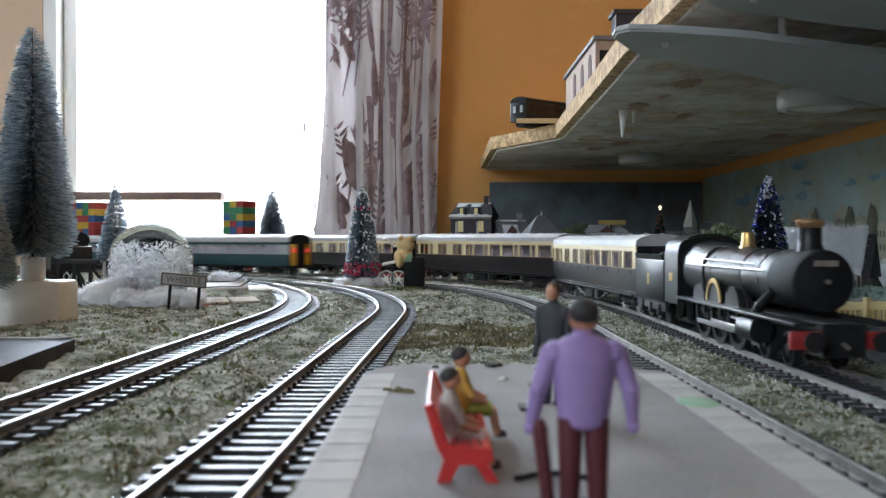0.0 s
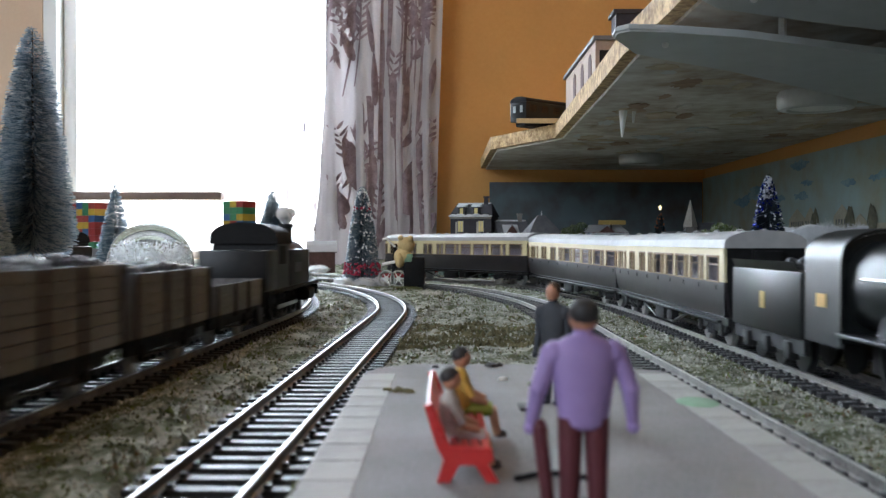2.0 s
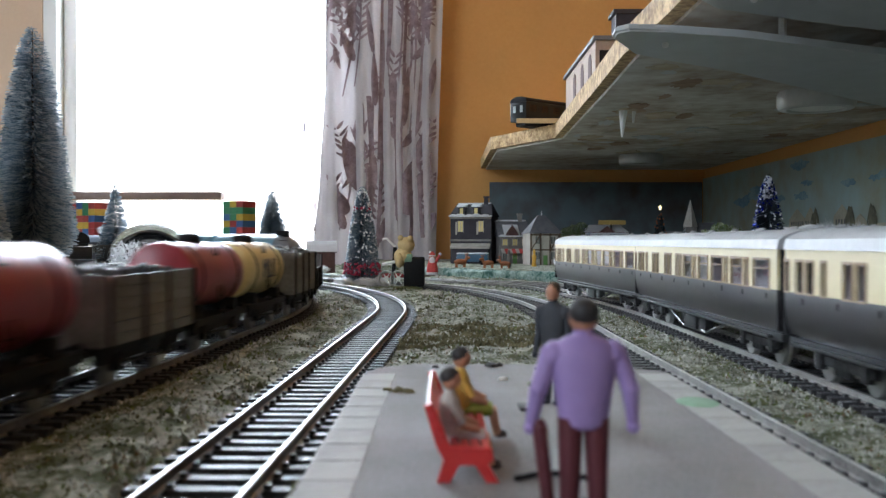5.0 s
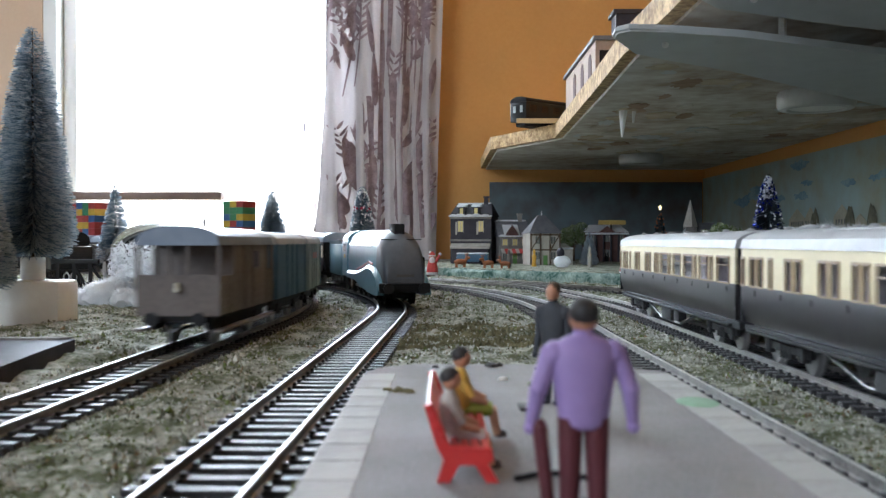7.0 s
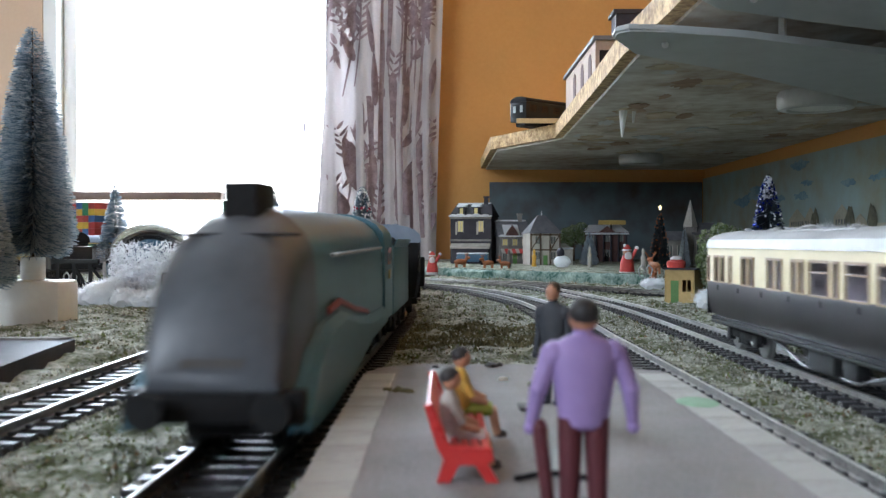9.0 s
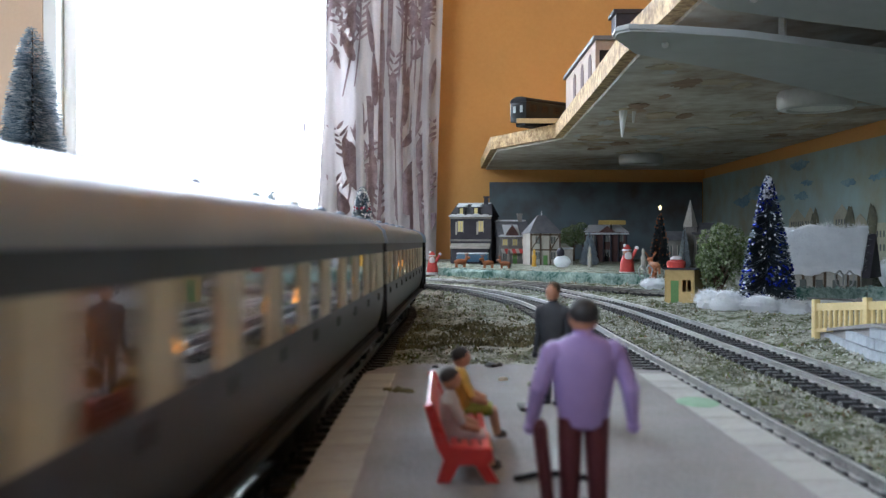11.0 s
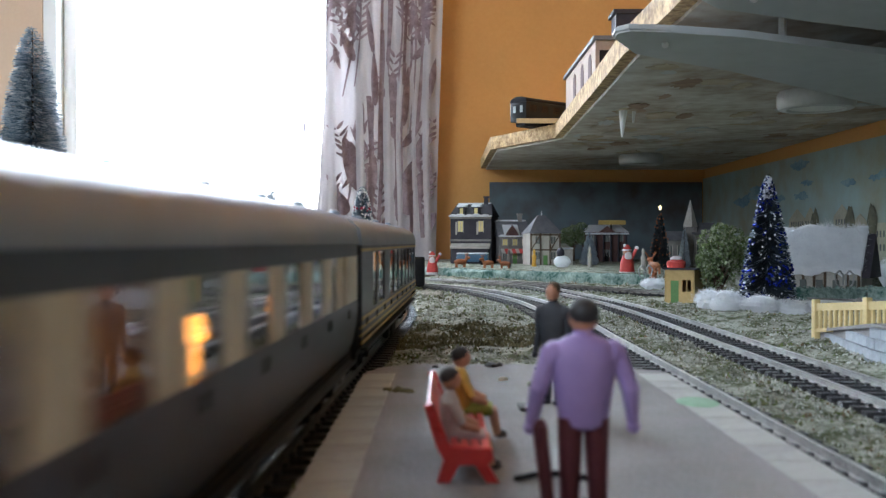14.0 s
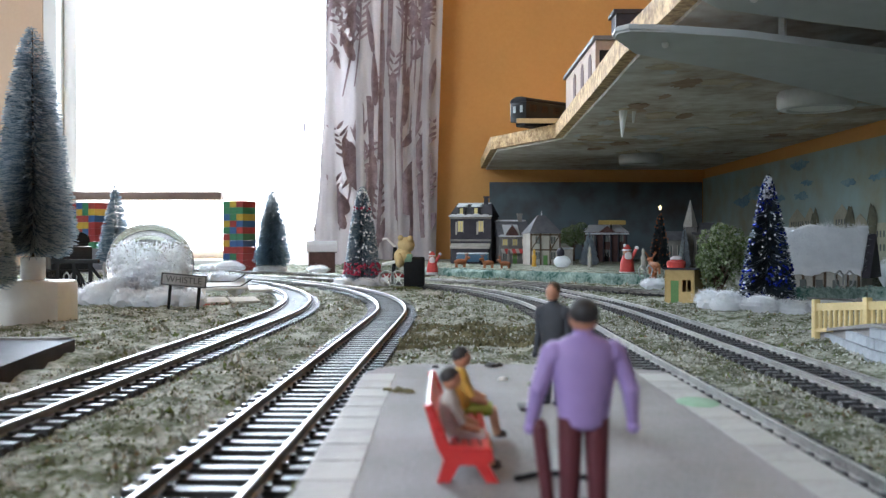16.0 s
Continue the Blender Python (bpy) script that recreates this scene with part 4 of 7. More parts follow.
def text_mesh(body, size, material, parent, m, name="lettering", label=""):
    cu = bpy.data.curves.new(name, "FONT")
    cu.body, cu.size, cu.extrude, cu.align_x, cu.align_y = body, size / 1000, 0.0001, "CENTER", "CENTER"
    tmp = new("text_source", cu)
    me = bpy.data.meshes.new_from_object(tmp.evaluated_get(bpy.context.evaluated_depsgraph_get()))
    bpy.data.objects.remove(tmp)
    me.materials.clear()
    me.materials.append(M[material])
    ob = new(name, me)
    ob.parent, ob.matrix_basis = parent, m
    if label:
        ob["label"] = label
    return ob


def tank_wagon(body, words, label, h=38.0):
    th = thing("tank_wagon", label, "goods wagon", group="wagons of the goods train")
    wagon_base(th, h)
    part("tank", lathe(B(), (-h + 1, 0, 27), [(0.4, 0), (8, 0.5), (12.4, 2.2), (13, 4), (13, 2 * h - 6), (12.4, 2 * h - 4), (8, 2 * h - 2.4), (0.4, 2 * h - 2)], 32, (1, 0, 0)), body, th)
    part("filler_dome", lathe(B(), (0, 0, 39), [(4.5, 0), (4.5, 3), (3.5, 4), (0.3, 4.3)], 16), "matt_black", th)
    for x in (-24, 24):
        part("tank_strap", lathe(B(), (x - 0.8, 0, 27), [(13.25, 0), (13.25, 1.6)], 32, (1, 0, 0)), "matt_black", th)
        part("saddle", box(B(), x - 2, x + 2, -12, 12, 12, 17), "matt_black", th)
    if words:
        for s in (-1, 1):
            text_mesh(words, 13, "navy", th, P(0, s * 13.2, 27, 90, 0, 0 if s < 0 else 180))
    bm = B()
    for s in (-1, 1):
        for x in (-3, 3):
            rod(bm, (x, s * 13.6, 12), (x, s * 10, 38), 0.35, n=5)
        for z in np.arange(15, 36, 4):
            rod(bm, (-3, s * (13.6 - (z - 12) * 0.138), z), (3, s * (13.6 - (z - 12) * 0.138), z), 0.3, n=5)
    part("ladder", bm, "matt_black", th)
    return th


def van(body, label, bars=None, h=38.0):
    th = thing("goods_van", label, "goods van", group="wagons of the goods train")
    wagon_base(th, h)
    part("van_body", box(B(), -h, h, -15, 15, 12, 39, 0, 0.4), body, th)
    me = finish(box(B(), -h + 1, h - 1, -0.25, 0.25, 0.15, 2.9), "board")
    me.materials.append(M[body])
    for s in (-1, 1):
        for i in range(9):
            shared("board", me, th, P(0, s * 15.15, 12 + i * 3))
        for x in (-h + 1, -13, 0, 13, h - 1):
            part("upright", box(B(), x - 0.6, x + 0.6, s * 15.6 - 0.4, s * 15.6 + 0.4, 12, 39), body, th)
        if bars:
            part("side_marking", box(B(), -12, 14, s * 15.75 - 0.2, s * 15.75 + 0.2, 30, 33.5), bars, th, "plain painted marking bar")
    part("roof", prism(B(), [(15.8, 38.6), *roof_profile(15.8, 39, 45)[1:-1], (-15.8, 38.6)], -h - 0.6, h + 0.6), "roof", th)
    return th


def brake_van(h=46.0):
    th = thing("brake_van", "brown planked goods brake van with open veranda and pale tail lamp", "goods van")
    wagon_base(th, h)
    bm = box(B(), -h + 20, h - 12, -15, 15, 12, 39, 0, 0.3)
    part("cabin", bm, "van_brown", th)
    me = finish(box(B(), -h, h - 1, -0.25, 0.25, 0.15, 2.9), "board")
    me.materials.append(M["van_brown"])
    for s in (-1, 1):
        for i in range(5):
            shared("board", me, th, P(0, s * 15.15, 12 + i * 3))
        for x in (-h + 0.8, -h + 20, -6, 8, h - 12, h - 1):
            part("post", box(B(), x - 0.7, x + 0.7, s * 15.4 - 0.6, s * 15.4 + 0.6, 12, 39), "van_brown", th)
        part("side_window", box(B(), 12, 19, s * 15.2 - 0.2, s * 15.2 + 0.2, 29, 36), "purple_glass", th)
        part("foot_board", box(B(), -h, h, s * 15.5 - 1.5, s * 15.5 + 1.5, 6, 7), "van_brown", th)
    for e in (-1, 1):
        part("end_panel", box(B(), min(e * h, e * (h - 1)), max(e * h, e * (h - 1)), -15, 15, 12, 27.5), "van_brown", th)
        for y in (-4, 3):
            part("end_post", box(B(), min(e * h, e * (h - 1)), max(e * h, e * (h - 1)), y, y + 1, 27, 39), "van_brown", th)
    part("roof", prism(B(), [(16, 38.6), *roof_profile(16, 39, 46)[1:-1], (-16, 38.6)], -h - 1, h + 1), "roof_grey", th)
    part("stove_pipe", rod(B(), (6, 5, 44), (6, 5, 50), 1.2), "matt_black", th)
    part("tail_lamp", rod(rod(B(), (-h - 2.2, 0, 22), (-h, 0, 22), 1.0, n=10), (-h - 1.2, 0, 22), (-h - 1.2, 0, 24.5), 0.9, n=8), "pcream", th, "small pale unlit tail lamp")
    return th


def observation_coach():
    wins = win_row([(3, 19)] * 7 + [(22, 20), (6, 12)], -121)
    th = coach("observation_coach", "brown wooden observation coach with gold lining and large end windows", 246, wins, wins, "umber", "umber", "umber", "roof_grey",
               z=(12.0, 21.0, 37.0, 39.0, 48.5), lining="gold", partition="", vents=4, lamps=False)
    for s in (-1, 1):
        for x, hw in ((65, 9.8), (87, 5.8)):
            part("lit_blind", box(B(), x - hw, x + hw, s * 14.6 - 0.2, s * 14.6 + 0.2, 31, 36.5), "lit_blind", th, "orange lit window blind")
        for z in (15.5, 17.5):
            part("lining", box(B(), -123, 123, s * 16.4 - 0.3, s * 16.4 + 0.3, z - 0.35, z + 0.35), "gold", th)
    return th


def railcar():
    wins = win_row([(14, 8)] + [(8, 14)] * 9, -122)
    th = coach("diesel_railcar", "dark green and pale grey diesel railcar with yellow end", 256, wins, wins, "dmu_green", "dmu_grey", "dmu_green", "roof", vents=8)
    part("warning_panel", box(B(), -129.2, -128.3, -15, 15, 13, 37, 0, 0.3), "yellow", th, "yellow end panel")
    for s in (-10, 10):
        part("tail_lamp", rod(B(), (-130.4, s, 30), (-129, s, 30), 2.2, n=12), "tail_lamp", th, "glowing red tail lamp")
    return th


# ---- the trains, made up ----


def gwr_train():
    loco = castle()
    first = coach("passenger_coach", "chocolate and cream coach with pale grey roof", 238, gwr_windows(), gwr_windows(), "choc", "cream", "cream", "roof", z=(13.2, 27.2, 37.6, 41.0, 48.2), frames="tan_frame", group="coaches of the chocolate and cream train")
    return loco, [first, copy_thing(first, Matrix()), copy_thing(first, Matrix())]


def blue_train():
    loco = streamliner()
    first = coach("pullman_coach", "brown and cream parlour coach with lit table lamps", 270, pullman_windows(), pullman_windows(), "umber", "pcream", "umber", "roof_grey", lamps=True, group="coaches of the blue locomotive's train")
    return loco, [first, copy_thing(first, Matrix()), copy_thing(first, Matrix()), observation_coach()]


def goods_train():
    eng = tank_engine()
    low = open_wagon(23.5, 3, False)
    coal = open_wagon()
    tall = open_wagon(34.0, 7)
    milk = tank_wagon("milk_tank", "MILK", "cream milk tank wagon with dark lettering")
    red = tank_wagon("maroon", "", "dark red tank wagon with black dome")
    grey = van("van_grey", "grey-blue planked goods van with red marking", "dark_red")
    blue = van("van_blue", "blue planked goods van with pale roof")
    brake = brake_van()
    n = Matrix()
    row = [low, coal, tall, copy_thing(coal, n), copy_thing(tall, n), copy_thing(coal, n), copy_thing(coal, n), copy_thing(low, n), copy_thing(tall, n), milk,
           copy_thing(red, n), copy_thing(coal, n), red, copy_thing(blue, n), grey, blue]
    return eng, row, brake


GWR, BLUE, GOODS = gwr_train(), blue_train(), goods_train()
RAILCAR = railcar()
RAILCAR_2 = copy_thing(RAILCAR, Matrix())


def ride(ob, ln, centre, half, forward, step=0.2, pivot=0.0):
    """Keys a vehicle whose centre runs along the line: centre(t) is its way from the line's zero; its bogies stay on the rails.
    pivot: where that centre lies on the vehicle's own length."""
    rows = []
    for t in np.arange(0, 16.0001, step):
        s = centre(t)
        a, b = ln.at(s + half), ln.at(s - half)
        d = (a - b) * forward
        c = (a + b) / 2 - pivot * d / np.linalg.norm(d)
        za, zb = dip(*a), dip(*b)
        pitch = math.degrees(math.atan2(zb - za, 2 * half)) * forward
        rows.append((float(t), P(c[0], c[1], (za + zb) / 2, 0, pitch, math.degrees(math.atan2(d[1], d[0])))))
    walk(ob, rows)


def motions():
    d, b, a, c = LINE["d"], LINE["b"], LINE["a"], LINE["c"]
    # passenger train towards the camera: ref is the rear end of its last coach
    ref = lambda t: 600 + float(np.interp(t, [0, 1.5, 4, 9, 16], [1298, 1160, 903, 405, -290]))
    loco, coaches = GWR
    for i, ob in enumerate(coaches):
        ride(ob, d, lambda t, i=i: ref(t) - 119 - 245 * (2 - i), 86, -1)
    ride(loco, d, lambda t: ref(t) - 734 - 131, 70, -1, pivot=-131)
    roll = [(float(t), -math.degrees(ref(t) / 13.0)) for t in np.arange(0, 4.6, 0.1)]
    for ob, x, y in DRIVERS:
        walk(ob, [(t, P(x, y, 13.0, 0, -r, 0)) for t, r in roll] + [(16.0, P(x, y, 13.0, 0, -roll[-1][1], 0))])
    # blue streamliner past the platform
    nose = lambda t: 750 - 212 * (t - 9.0) if t <= 14.9 else float(np.interp(t, [14.9, 15.2, 15.5, 15.8, 16.0], [-501, -578, -648, -716, -805]))
    loco, coaches = BLUE
    ride(loco, b, lambda t: nose(t) + 142, 75, -1, pivot=-142)
    for i, ob in enumerate(coaches):
        ride(ob, b, lambda t, i=i: nose(t) + 294 + 141 + 282 * i - (14 if i == 3 else 0), 92, -1)
    # goods train away from the camera
    front = lambda t: 1007 + 272 * (t - 1.4)
    eng, row, brake = GOODS
    ride(eng, a, lambda t: front(t) - 74, 38, 1, pivot=-74)
    for i, ob in enumerate(row):
        ride(ob, a, lambda t, i=i: front(t) - 150 - 40 - 83.5 * i, 21, 1)
    ride(brake, a, lambda t: front(t) - 150 - 83.5 * 16 - 51, 25, 1)
    # railcar running off round the far side
    gone = lambda t: float(np.interp(t, [0, 2, 5, 9, 16], [1745, 2390, 3050, 3500, 3600]))
    ride(RAILCAR, c, lambda t: gone(t) + 129, 92, 1)
    ride(RAILCAR_2, c, lambda t: gone(t) + 129 + 264, 92, 1)


# ---- things ----
BEYOND = Matrix.Translation((0, 0, 0.040)) @ Matrix.Scale(1.10, 4) @ Matrix.Translation((0, 0, -0.040))


def set_back(ob):
    """For what stands beyond the outer track, where the board lies lower."""
    ob.matrix_basis = BEYOND @ ob.matrix_basis
    return ob


# -- window wall: curtain --
def cloth_y(x, z):
    """Depth of the hanging curtain's folds."""
    k = 1.0 - 0.10 * z / 700
    u = x * k + 7 * math.sin(z / 170)
    return 1702 + 9 * math.sin(u / 8.6) * (0.75 + 0.25 * math.sin(x / 31)) + 3.2 * math.sin(u / 3.7 + 1.0 + z / 210) + 3 * math.sin(z / 90 + x / 20)


def net_y(x, z):
    return 1715 + 5 * math.sin(x / 6)


def curtain():
    th = thing("curtain", "pleated off-white curtain printed with brown leaves", "curtain", kind="structure")
    bm = B()
    xs, zs = np.arange(-212, 1, 2.2), np.arange(-4, 761, 18.0)
    g = []
    for z in zs:
        edge = np.interp(z, [20, 200, 500, 760], [-12, -8, 2, 14])
        left = np.interp(z, [20, 120, 300, 760], [-26, -12, 0, 2])
        g.append([bm.verts.new((x + edge * (x + 212) / 212 - left * x / 212, cloth_y(x, z), z)) for x in xs])
    for a, b in zip(g, g[1:]):
        for i in range(len(xs) - 1):
            bm.faces.new((a[i], a[i + 1], b[i + 1], b[i]))
    part("cloth", bm, "curtain", th)
    rng = random.Random(4)
    net = tagged(new("net_curtain"), "thin white net curtain with faded leaf print against the window", "curtain", kind="structure")
    bm = B()
    cols = [[bm.verts.new((x, net_y(x, z), z)) for z in (-4, 760)] for x in np.arange(-290, -196, 3)]
    for a, b in zip(cols, cols[1:]):
        bm.faces.new((a[0], b[0], b[1], a[1]))
    part("cloth", bm, "net", net)
    sheet = {"on": (th, cloth_y, -1.4, "leafprint", -209.0, -12.0)}

    def print_shape(name, pts):
        owner, depth, off, material, xa, xb = sheet["on"]
        pts = [(min(xb, max(xa, x)), max(22.0, z)) for x, z in pts]
        bm = B()
        c = Vector((sum(p[0] for p in pts) / len(pts), sum(p[1] for p in pts) / len(pts)))
        loops = []
        for k in (1.0, 0.85, 0.7, 0.55, 0.4, 0.2):
            loops.append([bm.verts.new((c.x + (x - c.x) * k, depth(c.x + (x - c.x) * k, c.y + (z - c.y) * k) + off, c.y + (z - c.y) * k)) for x, z in pts])
        n = len(pts)
        for a, b in zip(loops, loops[1:]):
            for i in range(n):
                bm.faces.new((a[i], a[(i + 1) % n], b[(i + 1) % n], b[i]))
        bm.faces.new(loops[-1])
        part(name, bm, material, owner)

    def leaf(x, z, ln, wd, ang):
        ca, sa = math.cos(ang), math.sin(ang)
        pts = []
        for t in np.linspace(0, math.tau, 17)[:-1]:
            u, v = ln / 2 * math.cos(t), wd / 2 * math.sin(t) * (1 - 0.35 * math.cos(t))
            pts.append((x + u * ca - v * sa, z + u * sa + v * ca))
        print_shape("printed_leaf", pts)

    def stem(x0, z0, x1, z1, wd=2.2):
        pts = []
        n = 9
        for side in (1, -1):
            for i in (range(n) if side > 0 else range(n - 1, -1, -1)):
                f = i / (n - 1)
                pts.append((x0 + (x1 - x0) * f + 7 * math.sin(f * 2.6) + side * wd / 2, z0 + (z1 - z0) * f))
        print_shape("printed_stem", pts)

    for x0, z0, x1, z1 in ((-180, 300, -160, 470), (-160, 320, -150, 480), (-95, 60, -70, 360), (-60, 230, -52, 480), (-140, 60, -128, 330), (-40, 60, -25, 200), (-185, 60, -165, 180), (-82, 300, -76, 520)):
        stem(x0, z0, x1, z1)
    for bx, bz, n, spread in ((-200, 460, 7, 30), (-165, 455, 13, 42), (-50, 440, 14, 44), (-165, 170, 10, 30), (-45, 120, 9, 36), (-150, 105, 8, 30), (-120, 600, 14, 60), (-40, 620, 12, 40), (-190, 380, 6, 24), (-30, 440, 7, 30), (-140, 215, 5, 30)):
        for i in range(n):
            a = rng.uniform(-2.3, -0.8) if rng.random() < 0.6 else rng.uniform(0.3, 2.6)
            r = rng.uniform(8, spread)
            leaf(bx + r * math.cos(a) * 0.8, bz + r * math.sin(a), rng.uniform(22, 42), rng.uniform(4.5, 9), a + rng.uniform(-0.4, 0.4))
    for x, z, ln, wd, ang in ((-163, 179, 100, 30, 1.85), (-187, 113, 58, 28, 2.1), (-54, 113, 58, 32, 0.9), (-67, 152, 72, 17, 1.2), (-54, 233, 62, 13, 0.95),
                              (-171, 391, 56, 16, 1.95), (-38, 383, 46, 12, 0.8), (-92, 302, 84, 24, 1.5), (-40, 180, 44, 8, 0.6), (-143, 236, 48, 7, 1.2), (-157, 226, 46, 6, 2.0), (-90, 240, 40, 14, 2.0)):
        leaf(x, z, ln, wd, ang)
    # the first strip is a long fold's shade, put on as dark print
    for x0, z0, x1, z1, wd in ((-115, 187, -117, 740, 5), (-82, 86, -80, 244, 5), (-130, 115, -128, 190, 9), (-142, 120, -140, 178, 6), (-67, 314, -60, 410, 3), (-71, 320, -68, 740, 4), (-101, 250, -104, 740, 3)):
        stem(x0, z0, x1, z1, wd)
    # sprays of paired narrow leaves along a thin stalk
    for x, z, ang, n in ((-168, 395, 1.75, 6), (-150, 400, 1.45, 6), (-185, 430, 2.0, 5), (-60, 400, 1.2, 6), (-48, 420, 0.9, 5), (-66, 430, 1.6, 5), (-150, 160, 1.3, 5), (-172, 190, 1.9, 5),
                         (-70, 120, 1.0, 5), (-38, 110, 1.2, 5), (-100, 280, 1.6, 4), (-135, 520, 1.5, 6), (-50, 540, 1.4, 6), (-170, 540, 1.7, 5), (-92, 330, 1.4, 4), (-30, 215, 1.3, 4), (-120, 80, 1.5, 5), (-195, 90, 1.6, 5)):
        for i in range(n):
            cx, cz = x + math.cos(ang) * 13 * i, z + math.sin(ang) * 13 * i
            for side in (0.75, -0.75):
                la = ang + side + rng.uniform(-0.2, 0.2)
                ln = rng.uniform(17, 27)
                leaf(cx + math.cos(la) * ln * 0.55, cz + math.sin(la) * ln * 0.55, ln, rng.uniform(3.6, 6.5), la)
    # large dark leaf masses low on the cloth, and dark fold-side stalks
    for x, z, ln, wd, ang in ((-158, 175, 92, 27, 1.75), (-150, 255, 70, 18, 1.4), (-52, 130, 84, 30, 1.1), (-38, 215, 80, 18, 1.2), (-30, 70, 56, 26, 0.9), (-185, 90, 60, 16, 1.9), (-95, 120, 76, 15, 1.55), (-110, 60, 50, 12, 1.3), (-122, 330, 96, 12, 1.6), (-66, 300, 110, 12, 1.5), (-20, 330, 80, 14, 1.35), (-130, 420, 90, 10, 1.7)):
        leaf(x, z, ln, wd, ang)
    for x0, z0, x1, z1, wd in ((-132, 40, -136, 300, 9), (-118, 30, -112, 420, 6), (-84, 40, -92, 300, 8), (-60, 30, -66, 120, 6), (-46, 250, -40, 520, 6), (-104, 300, -96, 600, 7)):
        stem(x0, z0, x1, z1, wd)
    sheet["on"] = (net, net_y, -1.6, "faded_print", -288.0, -200.0)
    for x, z, n, spread in ((-250, 250, 6, 26), (-262, 330, 5, 22), (-228, 120, 9, 28), (-225, 200, 7, 24), (-232, 60, 8, 24)):
        for i in range(n):
            a = rng.uniform(-2.3, 2.6)
            d = rng.uniform(6, spread)
            leaf(x + d * math.cos(a) * 0.8, z + d * math.sin(a), rng.uniform(14, 30), rng.uniform(2.4, 5.5), a)
    for x0, z0, x1, z1, wd in ((-284, 30, -282, 420, 1.6), (-282, 400, -276, 480, 1.4), (-262, 180, -240, 270, 1.6), (-224, 60, -216, 300, 1.8)):
        stem(x0, z0, x1, z1, wd)
    return th


curtain()

# -- painted backdrop --
bd = tagged(new("painted_backdrop"), "painted sky and town backdrop board along the walls", "backdrop", kind="structure")
part("sky_board", box(B(), 86, 479, 1754, 1758, -11, 150), "dusk", bd, "blue painted sky, darkened for the shade under the upper board")
part("sky_board", box(B(), 480, 484, -400, 1753, -11, 156), "backdrop", bd)
rng = random.Random(9)
for i in range(14):
    y, z = rng.uniform(950, 1600), rng.uniform(100, 147)
    w = rng.uniform(14, 38)
    pts = [(y + w * math.cos(t) * (1 + 0.5 * noise.noise((math.cos(t) * 2, math.sin(t) * 2, i + 0.5))), z + w * 0.2 * math.sin(t) * (1 + 0.8 * noise.noise((math.cos(t) * 3, math.sin(t) * 3, i + 7.5)))) for t in np.linspace(0, math.tau, 41)[:-1]]
    part("painted_cloud", loft(B(), [[(x, a, b) for a, b in pts] for x in (479.4 - 0.04 * i, 479.8)]), "cloud", bd)
y = 1000
while y < 1300:
    w, h = rng.uniform(34, 62), rng.uniform(58, 82)
    b = part("painted_house", box(B(), 479.0, 479.7, y, y + w, 5, h), "town", bd)
    if rng.random() < 0.5:
        part("painted_gable", loft(B(), [[(x, a, c) for a, c in ((y, h), (y + w, h), (y + w / 2, h + 14))] for x in (479.0, 479.7)]), "town", bd)
    for wy in np.arange(y + 5, y + w - 5, 8):
        for wz in np.arange(30, h - 8, 15):
            part("painted_window", box(B(), 478.5, 478.9, wy, wy + 3, wz, wz + 7), "town_dark", bd)
    if rng.random() < 0.6:
        ty = y + w
        part("painted_tree", loft(B(), [[(x, ty + 13 * math.cos(t) * rng.uniform(0.7, 1.1), 62 + 22 * math.sin(t) * rng.uniform(0.7, 1.05)) for t in np.linspace(0, math.tau, 20)[:-1]] for x in (478.2, 478.8)]), "town_tree", bd)
    y += w + rng.uniform(-2, 6)

# -- upper board over the layout --
up = [(134, -400), (134, 570), (131, 690), (137, 870), (146, 1236), (70, 1392), (70, 1752), (479, 1752), (479, -400)]
shelf = thing("upper_board", "chipboard upper level with peeling painted underside and raw edge", "shelf", kind="structure")
part("underside", slab(B(), [(x + 9 if x < 300 else x, y - 3) for x, y in up], 172.5, 175.1), "board", shelf, "peeling grey and brown painted underside")
bm = slab(B(), [(x - 0.6 if x < 300 else x, y) for x, y in up], 175.2, 193)
ck = part("chipboard", bm, "chipboard", shelf, "raw chipboard edge", smooth=False)
for i in range(90):
    x, yy = rng.uniform(165, 450), rng.uniform(620, 1450)
    a, b = rng.uniform(4, 17), rng.uniform(6, 26)
    pts = [(x + a * math.cos(t) * (1 + 0.7 * noise.noise((math.cos(t) * 2, math.sin(t) * 2, i))), yy + b * math.sin(t) * (1 + 0.7 * noise.noise((math.cos(t) * 3, math.sin(t) * 3, i + 50)))) for t in np.linspace(0, math.tau, 27)[:-1]]
    part("paint_flake", slab(B(), pts, 172.36 - i * 0.012, 172.45), ("ochre", "grey_board", "rust", "ochre", "board")[i % 5], shelf, "ragged patch of peeling paint")
part("wood_strip", box(B(), 95, 150, 1225, 1232, 193.2, 199), "wood_strip", shelf, "short pine strip")
for x, y, k in ((181, 955, 1.0), (193, 960, 0.45)):
    part("paint_drip", rod(B(), (x, y, 172), (x - 1, y, 172 - 27 * k), 4.5 * k, 1, 8), "white", shelf, "white paint drip")
for x, y in ((328, 835), (300, 1440)):
    lt = thing("cabinet_light", "round silver cabinet downlight, unlit, under the upper board", "light fitting", P(x, y, 172.3), "downlights under the board")
    part("body", lathe(B(), (0, 0, 0), [(31, 0), (33, -3), (33, -13), (31, -16), (25, -16.5), (24, -14), (0.5, -14)], 36), "silver", lt)
    part("lens", lathe(B(), (0, 0, -14.2), [(0.5, 0), (23, 0), (23, -0.8), (0.5, -1.5)], 30), "white", lt)


